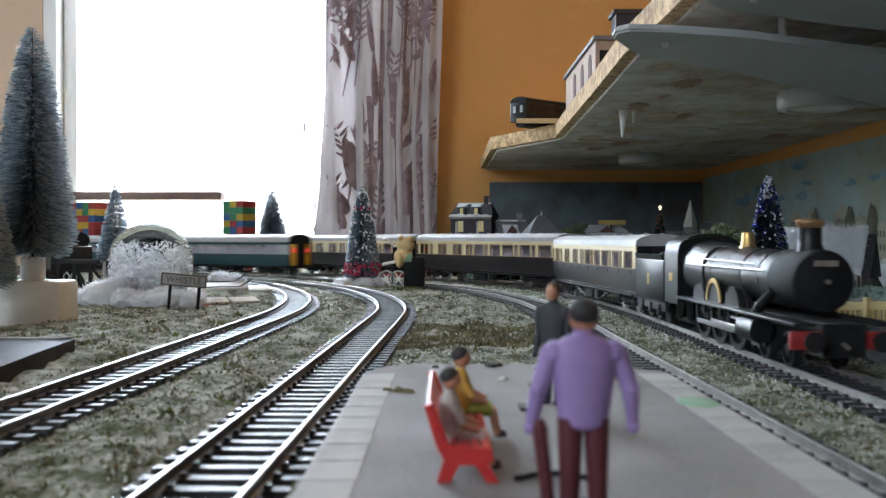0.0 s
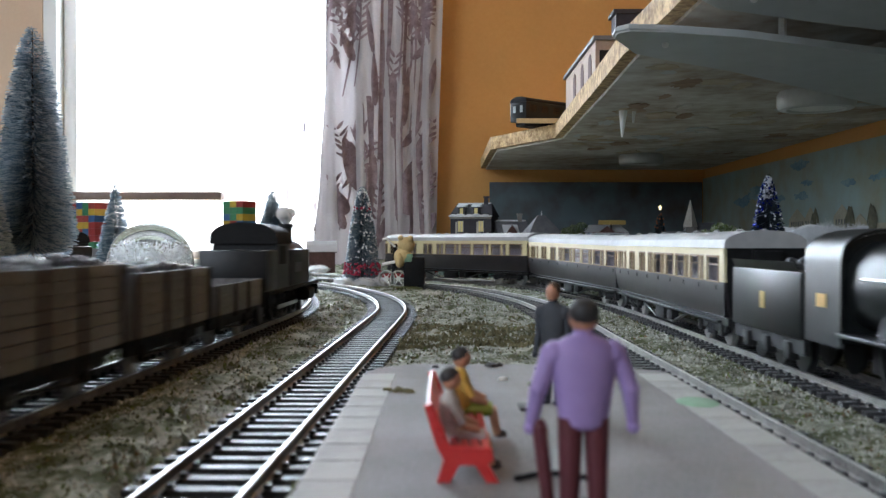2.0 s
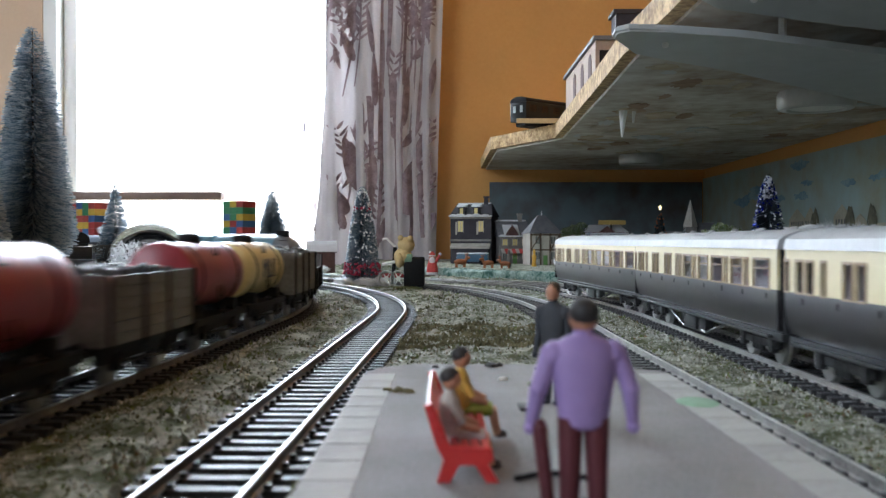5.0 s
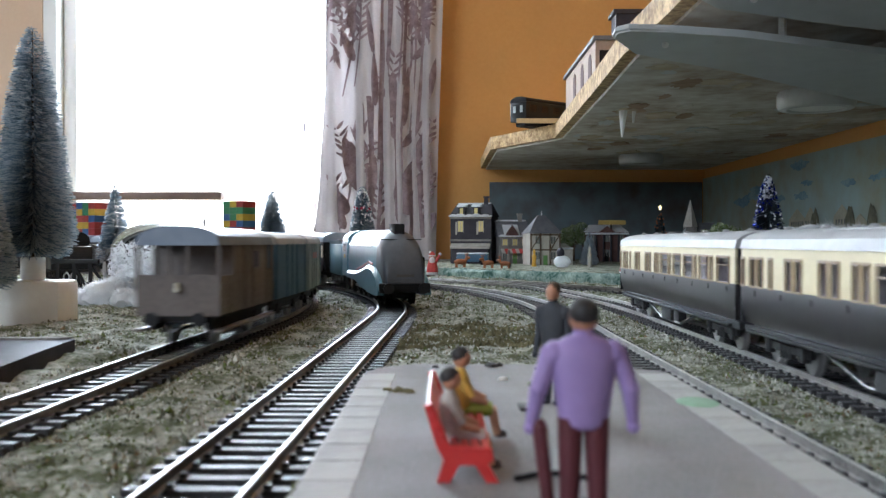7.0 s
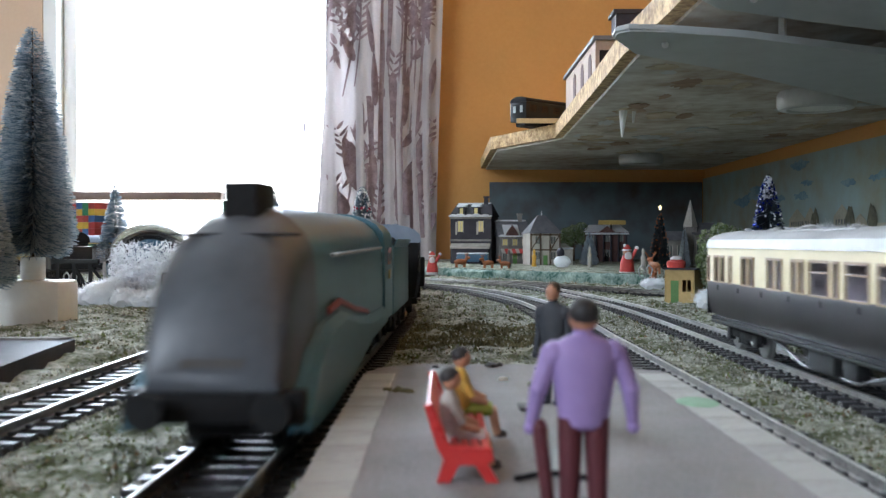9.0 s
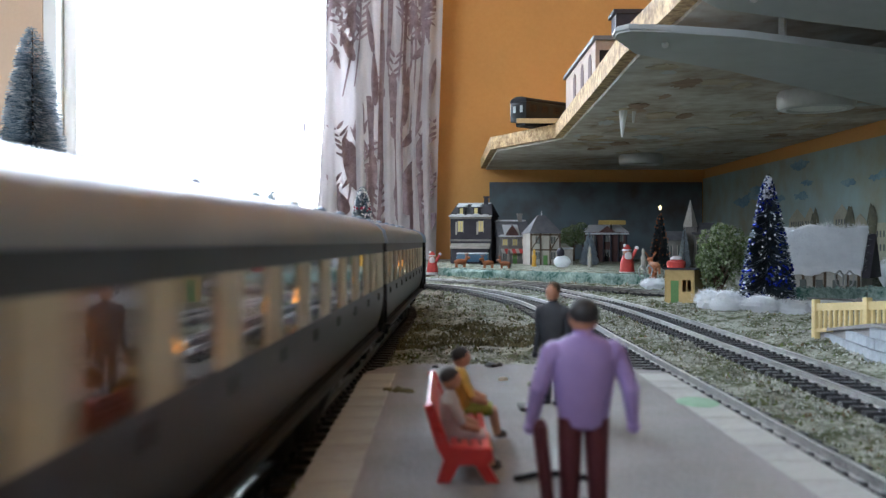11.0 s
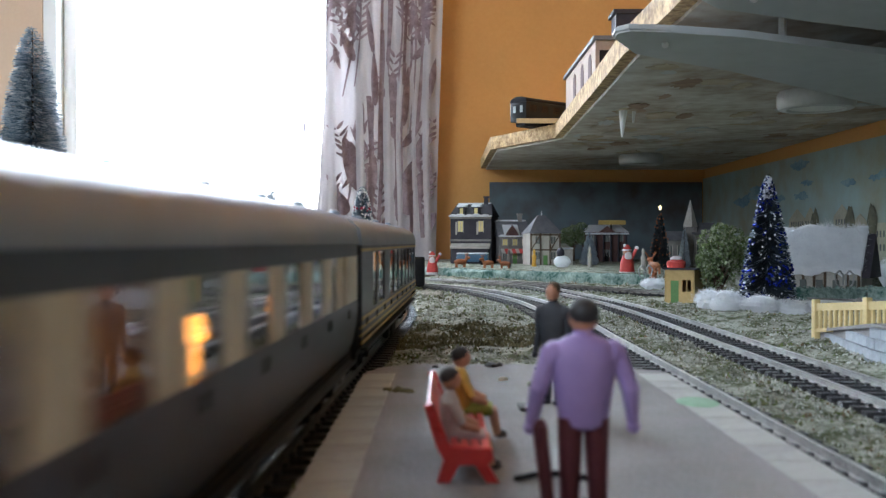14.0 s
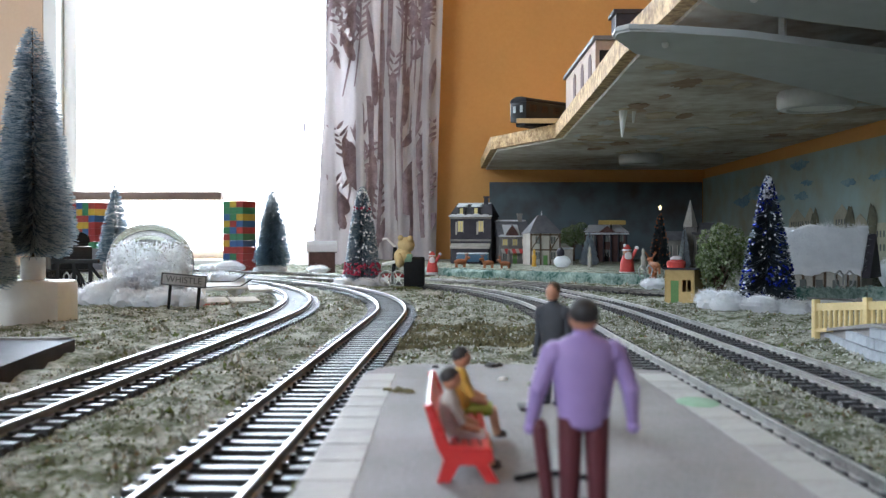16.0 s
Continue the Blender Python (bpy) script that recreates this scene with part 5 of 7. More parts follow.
def wing_board(near, far, z, label):
    th = thing("grey_panel", label, "panel")
    pts = near + far[::-1]
    bm = slab(B(), pts, z, z + 4)
    bmesh.ops.bevel(bm, geom=[e for e in bm.edges if abs(e.verts[0].co.z - e.verts[1].co.z) < 0.1], offset=1.2, segments=3, affect="EDGES")
    part("panel", bm, "grey_board", th)
    x, y = near[1]
    part("bulb", ball(B(), (x + 26, y + 30, z - 1), 2.0), "white", th, "small clear bulb")
    return th


wing_board([(91, 503), (97, 496), (120, 500), (162, 512), (261, 560), (400, 632), (470, 668)], [(92, 516), (112, 558), (140, 580), (184, 612), (230, 655), (364, 778), (470, 860)], 150, "pale grey tapering panel with rounded tip under the board")
wing_board([(106, 400), (112, 392), (160, 398), (230, 420), (330, 455), (470, 500)], [(108, 420), (128, 446), (180, 470), (260, 505), (350, 545), (470, 595)], 149, "second pale grey panel under the upper board")
for x, y in ((200, 560), (330, 640), (200, 430), (330, 500)):
    part("hanger", rod(B(), (x, y, 157), (x, y, 173), 2.5), "silver", shelf)

# things standing on the upper board
eb = thing("engine_shed", "cream card engine shed with arched recesses on the upper board", "building", P(172, 1080, 193.2, 0, 0, 0))
part("wall", box(B(), -18, 60, -120, 110, 0, 50), "cream_brick", eb)
for yy in (-85, -30, 30):
    bm = loft(B(), [[(x, a, b) for a, b in ((-10, 8), (10, 8), (10, 34), (7, 40), (0, 43), (-7, 40), (-10, 34))] for x in (-18.7, -17.6)])
    bm.transform(Matrix.Translation((0, yy, 0)))
    part("arched_recess", bm, "house_brown", eb)
part("roof", prism(B(), [(-125, 50), (115, 50), (115, 54), (-125, 54)], -21, 64), "slate", eb)
part("doorway", box(B(), -14, 20, -121.5, -120.2, 0, 40), "matt_black", eb)
part("chimney", box(box(B(), 5, 32, -108, -80, 54, 80), 2, 35, -111, -77, 80, 84), "house_dark", eb)
bc = thing("black_coach", "black model coach parked at the edge of the upper board", "railway coach", P(134, 1290, 193.2, 0, 0, 40))
part("body", box(B(), -45, 75, -15, 15, 6, 32, 0, 1), "black", bc)
part("roof", prism(B(), [(15.5, 32), *roof_profile(15.5, 32, 39)[1:-1], (-15.5, 32)], -45, 75), "matt_black", bc)
for s in (-1, 1):
    for x in (-32, -10, 12, 34, 56):
        part("window", box(B(), x - 6, x + 6, s * 15.2 - 0.3, s * 15.2 + 0.3, 19, 28), "purple_glass", bc)
part("underframe", box(B(), -40, 70, -9, 9, 0, 6), "matt_black", bc)
for y0, y1 in ((-9, -4), (4, 9)):
    part("end_window", box(B(), -45.6, -45.1, y0, y1, 18, 27), "dmu_grey", bc)


# -- trees --
def needles(n, height, radius, length_jitter, width, droop, rng, z0=0.0, taper=0.75, tip=0.06):
    vs, fs = [], []
    for i in range(n):
        f = 1 - rng.random() ** 0.62
        z = z0 + f * height
        r = radius * ((1 - f) ** taper * (1 - tip) + tip) * rng.uniform(1 - length_jitter, 1.0)
        if f < 0.08:
            r *= 0.75 + 3 * f
        a = rng.uniform(0, math.tau)
        ca, sa = math.cos(a), math.sin(a)
        w = width * rng.uniform(0.6, 1.4)
        tz = z - droop * r + rng.uniform(-0.14, 0.14) * r
        b = r * rng.uniform(0.0, 0.5)
        o = len(vs)
        vs += [((ca * b - sa * w) / 1000, (sa * b + ca * w) / 1000, z / 1000), ((ca * b + sa * w) / 1000, (sa * b - ca * w) / 1000, z / 1000),
               ((ca * r + sa * w * 0.6) / 1000, (sa * r - ca * w * 0.6) / 1000, tz / 1000), ((ca * r - sa * w * 0.6) / 1000, (sa * r + ca * w * 0.6) / 1000, (tz + w) / 1000)]
        fs.append((o, o + 1, o + 2, o + 3))
    me = bpy.data.meshes.new("needles")
    me.from_pydata(vs, [], fs)
    return me


def fir(name, label, x, y, z, height, radius, n, material, width=0.45, droop=0.1, jitter=0.35, seed=1, frost=0, foot=None, taper=0.75, category="tree"):
    rng = random.Random(seed)
    th = thing(name, label, category, P(x, y, z, 0, 0, seed * 40))
    part("trunk", rod(B(), (0, 0, 0), (0, 0, height * 0.98), height * 0.006 + 0.4, 0.3, 8), "bark", th)
    me = needles(n, height * 0.98, radius, jitter, width, droop, rng, height * 0.02, taper)
    me.materials.append(M[material])
    ob = new("crown", me)
    ob.parent = th
    if frost:
        me = needles(frost, height * 0.98, radius * 1.04, 0.15, width, droop, rng, height * 0.02, taper)
        me.materials.append(M["fir_frost"])
        ob = new("frost", me)
        ob.parent = th
    if foot:
        part("pot", lathe(B(), (0, 0, -foot[1]), [(foot[0] * 0.9, 0), (foot[0], 1), (foot[0], foot[1] - 0.5), (foot[0] * 0.85, foot[1])], 24), "white", th, "white cylindrical pot")
    return th


def specks(th, name, n, height, radius, size, material, rng, taper=0.75, z0=0.0, z1=1.0, label=""):
    bm = B()
    for i in range(n):
        f = rng.uniform(z0, z1)
        r = radius * ((1 - f) ** taper * 0.94 + 0.06)
        a = rng.uniform(0, math.tau)
        ball(bm, (math.cos(a) * r, math.sin(a) * r, height * (0.05 + 0.93 * f)), size * rng.uniform(0.6, 1.3), n=5)
    ob = part(name, bm, material, th, label)
    ob["kind"] = "stuff"
    return ob


fir("bottle_brush_fir", "tall frosted blue-green bottle brush fir in a white pot", -216, 500, 32, 121, 24, 8200, "fir", 0.36, 0.12, 0.55, 3, 5200, (6.2, 12), 0.55)
fir("bottle_brush_fir", "shorter frosted bottle brush fir beside the tall one", -229, 462, 18, 76, 22, 5500, "fir", 0.38, 0.1, 0.5, 5, 3600, None, 0.6)
fir("small_fir", "small dark frosted fir behind the snow globe", -431, 1250, 12, 106, 28, 3000, "fir", 0.9, 0.1, 0.6, 6, 900, None, 0.85)
fir("small_fir", "small dark green fir in front of the window", -234, 1300, 8, 104, 29, 4600, "fir", 1.0, 0.15, 0.6, 7, 0, None, 0.65)
sn = fir("snowy_christmas_tree", "christmas tree with white tip, red tinsel and snowy foot", -79, 930, -1, 95, 19, 6500, "fir", 0.55, 0.15, 0.3, 8, 4200, None, 0.55)
rng = random.Random(2)
specks(sn, "snow_beads", 330, 95, 17.5, 0.9, "snow", rng, 0.55)
specks(sn, "red_tinsel", 190, 95, 18.5, 1.2, "tinsel_red", rng, 0.55, 0.05, 0.18)
specks(sn, "red_tinsel", 40, 95, 16.5, 1.2, "tinsel_red", rng, 0.55, 0.74, 0.8)
specks(sn, "snow_tip", 50, 95, 12, 1.5, "snow", rng, 0.8, 0.84, 1.0)
bl = set_back(fir("blue_christmas_tree", "dark christmas tree with blue tinsel and white beads", 202, 590, -1, 83, 19.5, 9000, "fir_blue", 0.45, 0.2, 0.55, 9, 420, None, 0.75))
specks(bl, "white_beads", 150, 83, 17.5, 0.6, "snow", rng)
specks(bl, "blue_tinsel", 260, 83, 17.4, 0.6, "tinsel_blue", rng)
specks(bl, "blue_tinsel", 60, 83, 18, 0.9, "tinsel_blue", rng, 0.75, 0.12, 0.3)
specks(bl, "white_tip", 60, 83, 12, 1.2, "snow", rng, 0.9, 0.82, 1.0)
st = fir("lit_christmas_tree", "dark little christmas tree topped by a glowing star", 263, 1150, 8, 68, 15, 2500, "fir_blue", 0.5, 0.2, 0.3, 10)
specks(st, "brown_beads", 60, 68, 15, 1.0, "brown_deer", rng)
bm = B()
lp = [bm.verts.new((math.sin(k * math.pi / 5) * (4.4 if k % 2 == 0 else 1.9), 0, 73 + math.cos(k * math.pi / 5) * (4.4 if k % 2 == 0 else 1.9))) for k in range(10)]
f0, f1 = bm.verts.new((0, -1.2, 73)), bm.verts.new((0, 1.2, 73))
for k in range(10):
    bm.faces.new((lp[k], lp[(k + 1) % 10], f0))
    bm.faces.new((lp[(k + 1) % 10], lp[k], f1))
part("star", bm, "star", st, "glowing yellow star")
fir("white_fir", "pale snow-covered model fir by the houses", 205, 1330, 8, 46, 15, 1200, "fir_frost", 0.8, 0.1, 0.3, 12, 300)
fir("white_fir", "tall thin frosted fir by the church", 300, 1180, 8, 52, 9, 900, "fir_frost", 0.6, 0.1, 0.3, 13, 200)


def leafy_tree(x, y, z, height, rad, seed, label, low=0.3):
    rng = random.Random(seed)
    th = thing("leafy_tree", label, "tree", P(x, y, z))
    bm = rod(B(), (0, 0, 0), (0, 0, height * 0.55), 2.0, 1.2, 8)
    limbs = []
    for i in range(9 if low > 0.2 else 30):
        a, h = rng.uniform(0, math.tau), rng.uniform(low, 0.55) * height
        e = (math.cos(a) * rad * 0.6, math.sin(a) * rad * 0.6, h + height * rng.uniform(0.12, 0.35))
        rod(bm, (0, 0, h), e, 0.9, 0.3, 6)
        limbs.append(e)
    part("trunk", bm, "bark", th)
    for nm, count, material in (("crown", 3600, "leaf"), ("frosted_leaves", 2600, "leaf_pale")):
        vs, fs = [], []
        for i in range(count):
            c = rng.choice(limbs + [(0, 0, height * 0.8), (0, 0, height * 0.62)])
            v = Vector((rng.gauss(0, 1), rng.gauss(0, 1), rng.gauss(0, 1))).normalized() * rad * 0.5 * rng.uniform(0.6, 1.0) ** 0.5
            p = Vector(c) + v
            s = rng.uniform(0.7, 1.5)
            u, w = Vector((rng.gauss(0, 1), rng.gauss(0, 1), rng.gauss(0, 1))).normalized() * s, Vector((rng.gauss(0, 1), rng.gauss(0, 1), rng.gauss(0, 1))).normalized() * s
            o = len(vs)
            vs += [tuple((p + u) / 1000), tuple((p + w) / 1000), tuple((p - u) / 1000), tuple((p - w) / 1000)]
            fs.append((o, o + 1, o + 2, o + 3))
        me = bpy.data.meshes.new(nm)
        me.from_pydata(vs, [], fs)
        me.materials.append(M[material])
        ob = new(nm, me)
        ob.parent = th
    return th


set_back(leafy_tree(189, 648, -4, 59, 15, 21, "upright leafy green tree dusted with white behind the hut", 0.12))
leafy_tree(330, 1000, 6, 40, 16, 22, "low dark leafy tree near the painted wall")
leafy_tree(215, 1560, 8, 62, 22, 23, "dark leafy tree beside the brown house")


# -- cotton wool --
def wool(x, y, z, blobs, seed, label, fuzz=500):
    rng = random.Random(seed)
    th = thing("cotton_wool", label, "cotton wool", P(x, y, z), "cotton wool snow")
    bm = B()
    blobs = [(bx * 1.3, by * 1.2, bz * 1.1, r * 1.12, rz * 1.12) for bx, by, bz, r, rz in blobs]
    for bx, by, bz, r, rz in blobs:
        k = bmesh.ops.create_icosphere(bm, subdivisions=3, radius=1)
        for v in k["verts"]:
            q = v.co.copy()
            d = 1 + 0.26 * noise.noise(q * 1.8 + Vector((bx, by, seed))) + 0.12 * noise.noise(q * 6 + Vector((bx, 0, seed)))
            v.co = (bx + q.x * r * d, by + q.y * r * d, bz + q.z * rz * d)
    part("tuft", bm, "snow", th)
    vs, fs = [], []
    for i in range(fuzz * 14):
        bx, by, bz, r, rz = rng.choice(blobs)
        q = Vector((rng.gauss(0, 1), rng.gauss(0, 1), abs(rng.gauss(0, 1)))).normalized()
        p = Vector((bx + q.x * r, by + q.y * r, bz + q.z * rz))
        e = p + q * rng.uniform(0.2, 2.2) + Vector((rng.gauss(0, 1.5), rng.gauss(0, 1.5), rng.gauss(0, 1.2)))
        w = Vector((rng.gauss(0, 1), rng.gauss(0, 1), rng.gauss(0, 1))).normalized() * 0.12
        o = len(vs)
        vs += [tuple((p + w) / 1000), tuple((p - w) / 1000), tuple(e / 1000)]
        fs.append((o, o + 1, o + 2))
    me = bpy.data.meshes.new("fuzz")
    me.from_pydata(vs, [], fs)
    me.materials.append(M["snow"])
    ob = new("fuzz", me)
    ob.parent, ob["kind"] = th, "stuff"
    return th


wool(-229, 640, -3, [(0, 0, 6, 12, 8), (-12, 2, 3, 9, 6), (12, -4, 4, 9, 6), (4, 6, 10, 8, 6)], 1, "white cotton wool heaped against the snow globe", 900)
wool(-184, 628, -3, [(0, 0, 4, 11, 7), (12, 2, 3, 9, 6), (-10, 0, 3, 8, 5)], 2, "white cotton wool under the sign", 700)
wool(-152, 690, 2, [(0, 0, 6, 8, 6), (-8, 0, 9, 6, 5)], 3, "small tuft of cotton wool behind the sledge", 300)
wool(-80, 925, -3, [(-12, -6, 2, 9, 5), (4, -9, 2, 10, 5), (13, -3, 2, 8, 5), (-2, 6, 3, 9, 5)], 4, "white cotton wool round the tree's foot", 400)
set_back(wool(186, 572, -3, [(-10, 4, 4, 9, 7), (2, -6, 3, 10, 6), (16, -4, 2, 12, 5), (28, 0, 1, 10, 4), (-16, 14, 5, 7, 6)], 5, "white cotton wool round the blue tree's foot", 700))
wool(195, 880, -4.5, [(0, 0, 4, 10, 5), (10, 4, 3, 8, 4)], 6, "cotton wool drift by the hedge", 250)
wool(30, 1165, -3, [(0, 0, 3, 12, 4), (14, -10, 2, 10, 4)], 7, "cotton wool drift before the hedge", 250)
wool(70, 1100, -3, [(0, 0, 3, 10, 4), (10, -8, 2, 8, 3)], 8, "cotton wool drift by the hedge", 250)
wool(-300, 1330, -3, [(0, 0, 6, 18, 8), (-22, 0, 4, 12, 6)], 9, "cotton wool drift in front of the window", 300)
wool(-230, 1300, -3, [(0, 0, 4, 14, 6), (-14, 0, 3, 10, 5)], 10, "cotton wool drift at the fir's foot", 300)
wool(-170, 1290, -3, [(0, 0, 4, 13, 5)], 11, "cotton wool drift near the curtain", 200)
set_back(wool(355, 740, 4, [(0, 0, 10, 13, 12), (10, 12, 6, 12, 8)], 12, "heap of cotton wool beside the snowy cottage", 400))

# -- snow globe --
gl = thing("snow_globe", "large clear glitter ball half buried in cotton wool", "ornament", P(-207, 672, 23.5))
part("glass_ball", ball(B(), (0, 0, 0), 30, n=48), "globe", gl)
part("cavity", ball(B(), (0, 0, 0), 28.6, n=48), "globe", gl)
part("frosted_core", ball(B(), (0, 0, -9), 16, 16, 12, 32), "snow", gl, "milky core behind the glitter")
rng = random.Random(5)
vs, fs = [], []
for i in range(5200):
    q = Vector((rng.gauss(0, 1), rng.gauss(0, 1), rng.gauss(0, 1))).normalized() * rng.uniform(20, 27.6)
    if q.z > 17 - 12 * rng.random():
        continue
    u = Vector((rng.gauss(0, 1), rng.gauss(0, 1), rng.gauss(0, 1))).normalized() * rng.uniform(1.0, 2.8)
    w = Vector((rng.gauss(0, 1), rng.gauss(0, 1), rng.gauss(0, 1))).normalized() * 0.5
    o = len(vs)
    vs += [tuple((q + u + w) / 1000), tuple((q - u + w) / 1000), tuple((q - u - w) / 1000), tuple((q + u - w) / 1000)]
    fs.append((o, o + 1, o + 2, o + 3))
me = bpy.data.meshes.new("glitter")
me.from_pydata(vs, [], fs)
me.materials.append(M["snow"])
ob = new("glitter", me)
ob.parent, ob["kind"] = gl, "stuff"

# -- whistle sign, sledge, white blocks and near ramp on the window side --
sg = thing("whistle_sign", "small weathered trackside board lettered WHISTLE on two posts", "sign", P(-165, 600, 0, 0, 5, 0))
part("board", box(B(), -14, 14, -0.7, 0.7, 12, 19.2, 0, 0.3), "sign", sg)
bm = B()
for x0, x1, z0, z1 in ((-14.3, 14.3, 18.7, 19.5), (-14.3, 14.3, 11.7, 12.5), (-14.3, -13.5, 12, 19), (13.5, 14.3, 12, 19)):
    box(bm, x0, x1, -1.1, -0.5, z0, z1)
part("border", bm, "sign_text", sg)
text_mesh("WHISTLE", 5.6, "sign_text", sg, P(0, -0.85, 15.6, 90, 0, 0))
part("post", box(B(), -9.6, -8, 0.7, 2, -5, 16), "matt_black", sg)
part("post", box(B(), 8.6, 10.4, 0.7, 2.2, -5, 16), "matt_black", sg)
sl = thing("sledge", "white plastic sledge with thin dark runners", "sledge", P(-160, 672, 2, 15, 0, 35))
part("seat", box(B(), -20, 20, -8, 8, 6, 8, 0, 0.8), "white", sl)
part("deck", box(B(), -30, 2, -20, -9, 0, 2, 0, 0.6), "white", sl)
part("red_edge", box(B(), -30, 2, -20.7, -20.2, -0.4, 0.6, 0, 0.1), "red", sl, "thin red edge strip")
part("deck", box(B(), 4, 24, -20, -10, 0, 1.8, 0, 0.6), "white", sl)
part("deck", box(B(), 22, 40, -6, 6, 3, 5, 0, 0.6), "white", sl)
for x in (-12, 12):
    part("strut", box(B(), x - 1, x + 1, -6, 6, 0, 6), "white", sl)
for s in (-6, 6):
    bm = rod(rod(B(), (-14, s, 8), (14, s, 8), 0.5), (14, s, 8), (22, s, 13), 0.5)
    part("runner", bm, "matt_black", sl)
wb = thing("white_block", "white rounded plastic block holding the potted fir", "block", P(-214, 500, -4), "white plastic blocks")
part("block", box(B(), -17, 17, -14, 14, 0, 23.8, 0, 2.2), "white", wb)
wb = thing("white_block", "smaller white plastic block standing in front of the other", "block", P(-234, 452, -4.2), "white plastic blocks")
part("block", box(B(), -12, 12, -12, 12, 0, 22, 0, 2.2), "white", wb)
rp = thing("side_platform", "low dark grey platform end beside the inner track", "platform", kind="structure")
part("deck", slab(B(), [(-142, 366), (-133, 285), (-140, -200), (-330, -200), (-330, 372)], -6, 2.5), "house_dark", rp)
part("edging", slab(B(), [(-142.5, 366.5), (-147, 362), (-330, 368), (-330, 372.5)], 2.6, 3.2), "house_grey", rp)
tf = thing("trestle", "dark wooden trestle stand in front of the far fir", "trestle", P(-270, 700, -4))
for x in (-14, -2, 10):
    part("leg", box(B(), x - 1.2, x + 1.2, -1, 1, 0, 28), "matt_black", tf)
part("top_beam", box(B(), -18, 16, -2, 2, 28, 31), "matt_black", tf)
part("brace", rod(B(), (10, 0, 26), (24, 0, 8), 1.2), "matt_black", tf)
part("brace", rod(B(), (-2, 0, 26), (10, 0, 6), 1.2), "matt_black", tf)


parked = copy_thing(GOODS[0], P(-372, 905, 0, 0, 0, 118))
tagged(parked, "dark parked tank locomotive beyond the snow globe")


def clip(x, y, z, rz, label, big=1.0):
    th = thing("metal_clip", label, "clip", P(x, y, z, 0, 0, rz), "metal spring clips")
    part("jaw", prism(B(), [(-4 * big, 0), (4 * big, 0), (1.2 * big, 8 * big), (-1.2 * big, 8 * big)], -4 * big, 4 * big), "house_grey", th)
    for s in (-1, 1):
        bm = B()
        pts = [(s * 1.5, 7), (s * 5, 11), (s * 6, 17), (s * 3, 20), (s * 0.8, 17), (s * 1.0, 10)]
        for a, b in zip(pts, pts[1:]):
            rod(bm, (0, a[0] * big, a[1] * big), (0, b[0] * big, b[1] * big), 0.6 * big, n=6)
        part("wire_arm", bm, "steel", th)
    return th


set_back(clip(292, 690, -3, 60, "silver spring clip on the board beside the cottage", 1.1))
clip(193, 905, -4.5, 80, "silver spring clip by the hedge", 1.1)
clip(-283, 720, -3, 70, "silver spring clip behind the white block")
clip(-262, 735, 4, 30, "silver spring clip on the trestle")
cb = bpy.data.curves.new("white_cable", "CURVE")
cb.dimensions, cb.bevel_depth = "3D", 0.0009
sp = cb.splines.new("BEZIER")
sp.bezier_points.add(3)
for bp, c in zip(sp.bezier_points, ((0.225, 0.64, -0.002), (0.245, 0.62, 0.001), (0.275, 0.63, -0.001), (0.31, 0.66, -0.002))):
    bp.co, bp.handle_left_type, bp.handle_right_type = c, "AUTO", "AUTO"
cb.materials.append(M["white"])
set_back(tagged(new("white_cable", cb), "thin white cable lying on the ground", "cable"))


# -- toy brick towers in the window --
def brick_tower(x, y, z, cols, rows, rz, seed, label):
    rng = random.Random(seed)
    th = thing("toy_brick_tower", label, "toy bricks", P(x, y, z, 0, 0, rz), "toy brick towers")
    me = {}
    for k in ("brick_red", "brick_green", "brick_blue", "brick_yellow"):
        me[k] = finish(box(B(), -5.9, 5.9, -15.8, 15.8, 0.05, 9.55, 0, 0.2), "brick")
        me[k].materials.append(M[k])
    for r in range(rows):
        for c in range(cols):
            shared("brick", me[rng.choice(("brick_red", "brick_green", "brick_blue", "brick_blue", "brick_red", "brick_green", "brick_yellow"))], th, P((c - (cols - 1) / 2) * 12, 0, r * 9.6))
    return th


brick_tower(-300, 1400, -6, 3, 11, -25, 3, "tower of red, blue and yellow toy bricks by the window")
brick_tower(-520, 1400, 30, 4, 7, -25, 4, "wall of red, green and yellow toy bricks by the window")
part("stand", box(B(), -560, -480, 1375, 1425, -6, 29.8), "slate", thing("brick_stand", "dark box under the toy brick wall", "box"))

# -- teddy ornament beyond the junction --
pl = thing("moss_mound", "flat oval mound of green moss beside the junction", "mound", P(-43, 872, -4.4))
part("mound", lathe(B(), (0, 0, 0), [(25, 0), (24, 2), (18, 3.2), (0.5, 3.4)], 28, sx=1, sy=0.7), "moss", pl)
td = tagged(part("teddy_figure", ball(ball(ball(ball(ball(B(), (0, 0, 38), 8, 7, 7.6), (-3, 0, 27), 8.5, 8, 8.5), (-6, -6, 24), 4, 4, 7), (4, -5, 44), 2.6), (-5, -3, 44.5), 2.6), "teddy"), "tan plush bear seated on the black toy engine", "toy bear")
td.matrix_basis = P(-34, 874, -1)
te = thing("toy_engine", "black toy engine with spoked white wheels under the bear", "toy engine", P(-30, 876, -1))
part("body", box(B(), -6, 13, -8, 8, 0, 27, 0, 1.5), "matt_black", te)
part("saddle", box(B(), -12, 2, -9, 9, 22, 30, 0, 2), "moss_green", te)
part("frame", box(B(), -26, -6, -3, 3, 8, 12, 0, 0.6), "dark_red", te)
part("front_post", rod(B(), (-16, 0, 10), (-14, 0, 36), 1.8), "matt_black", te)
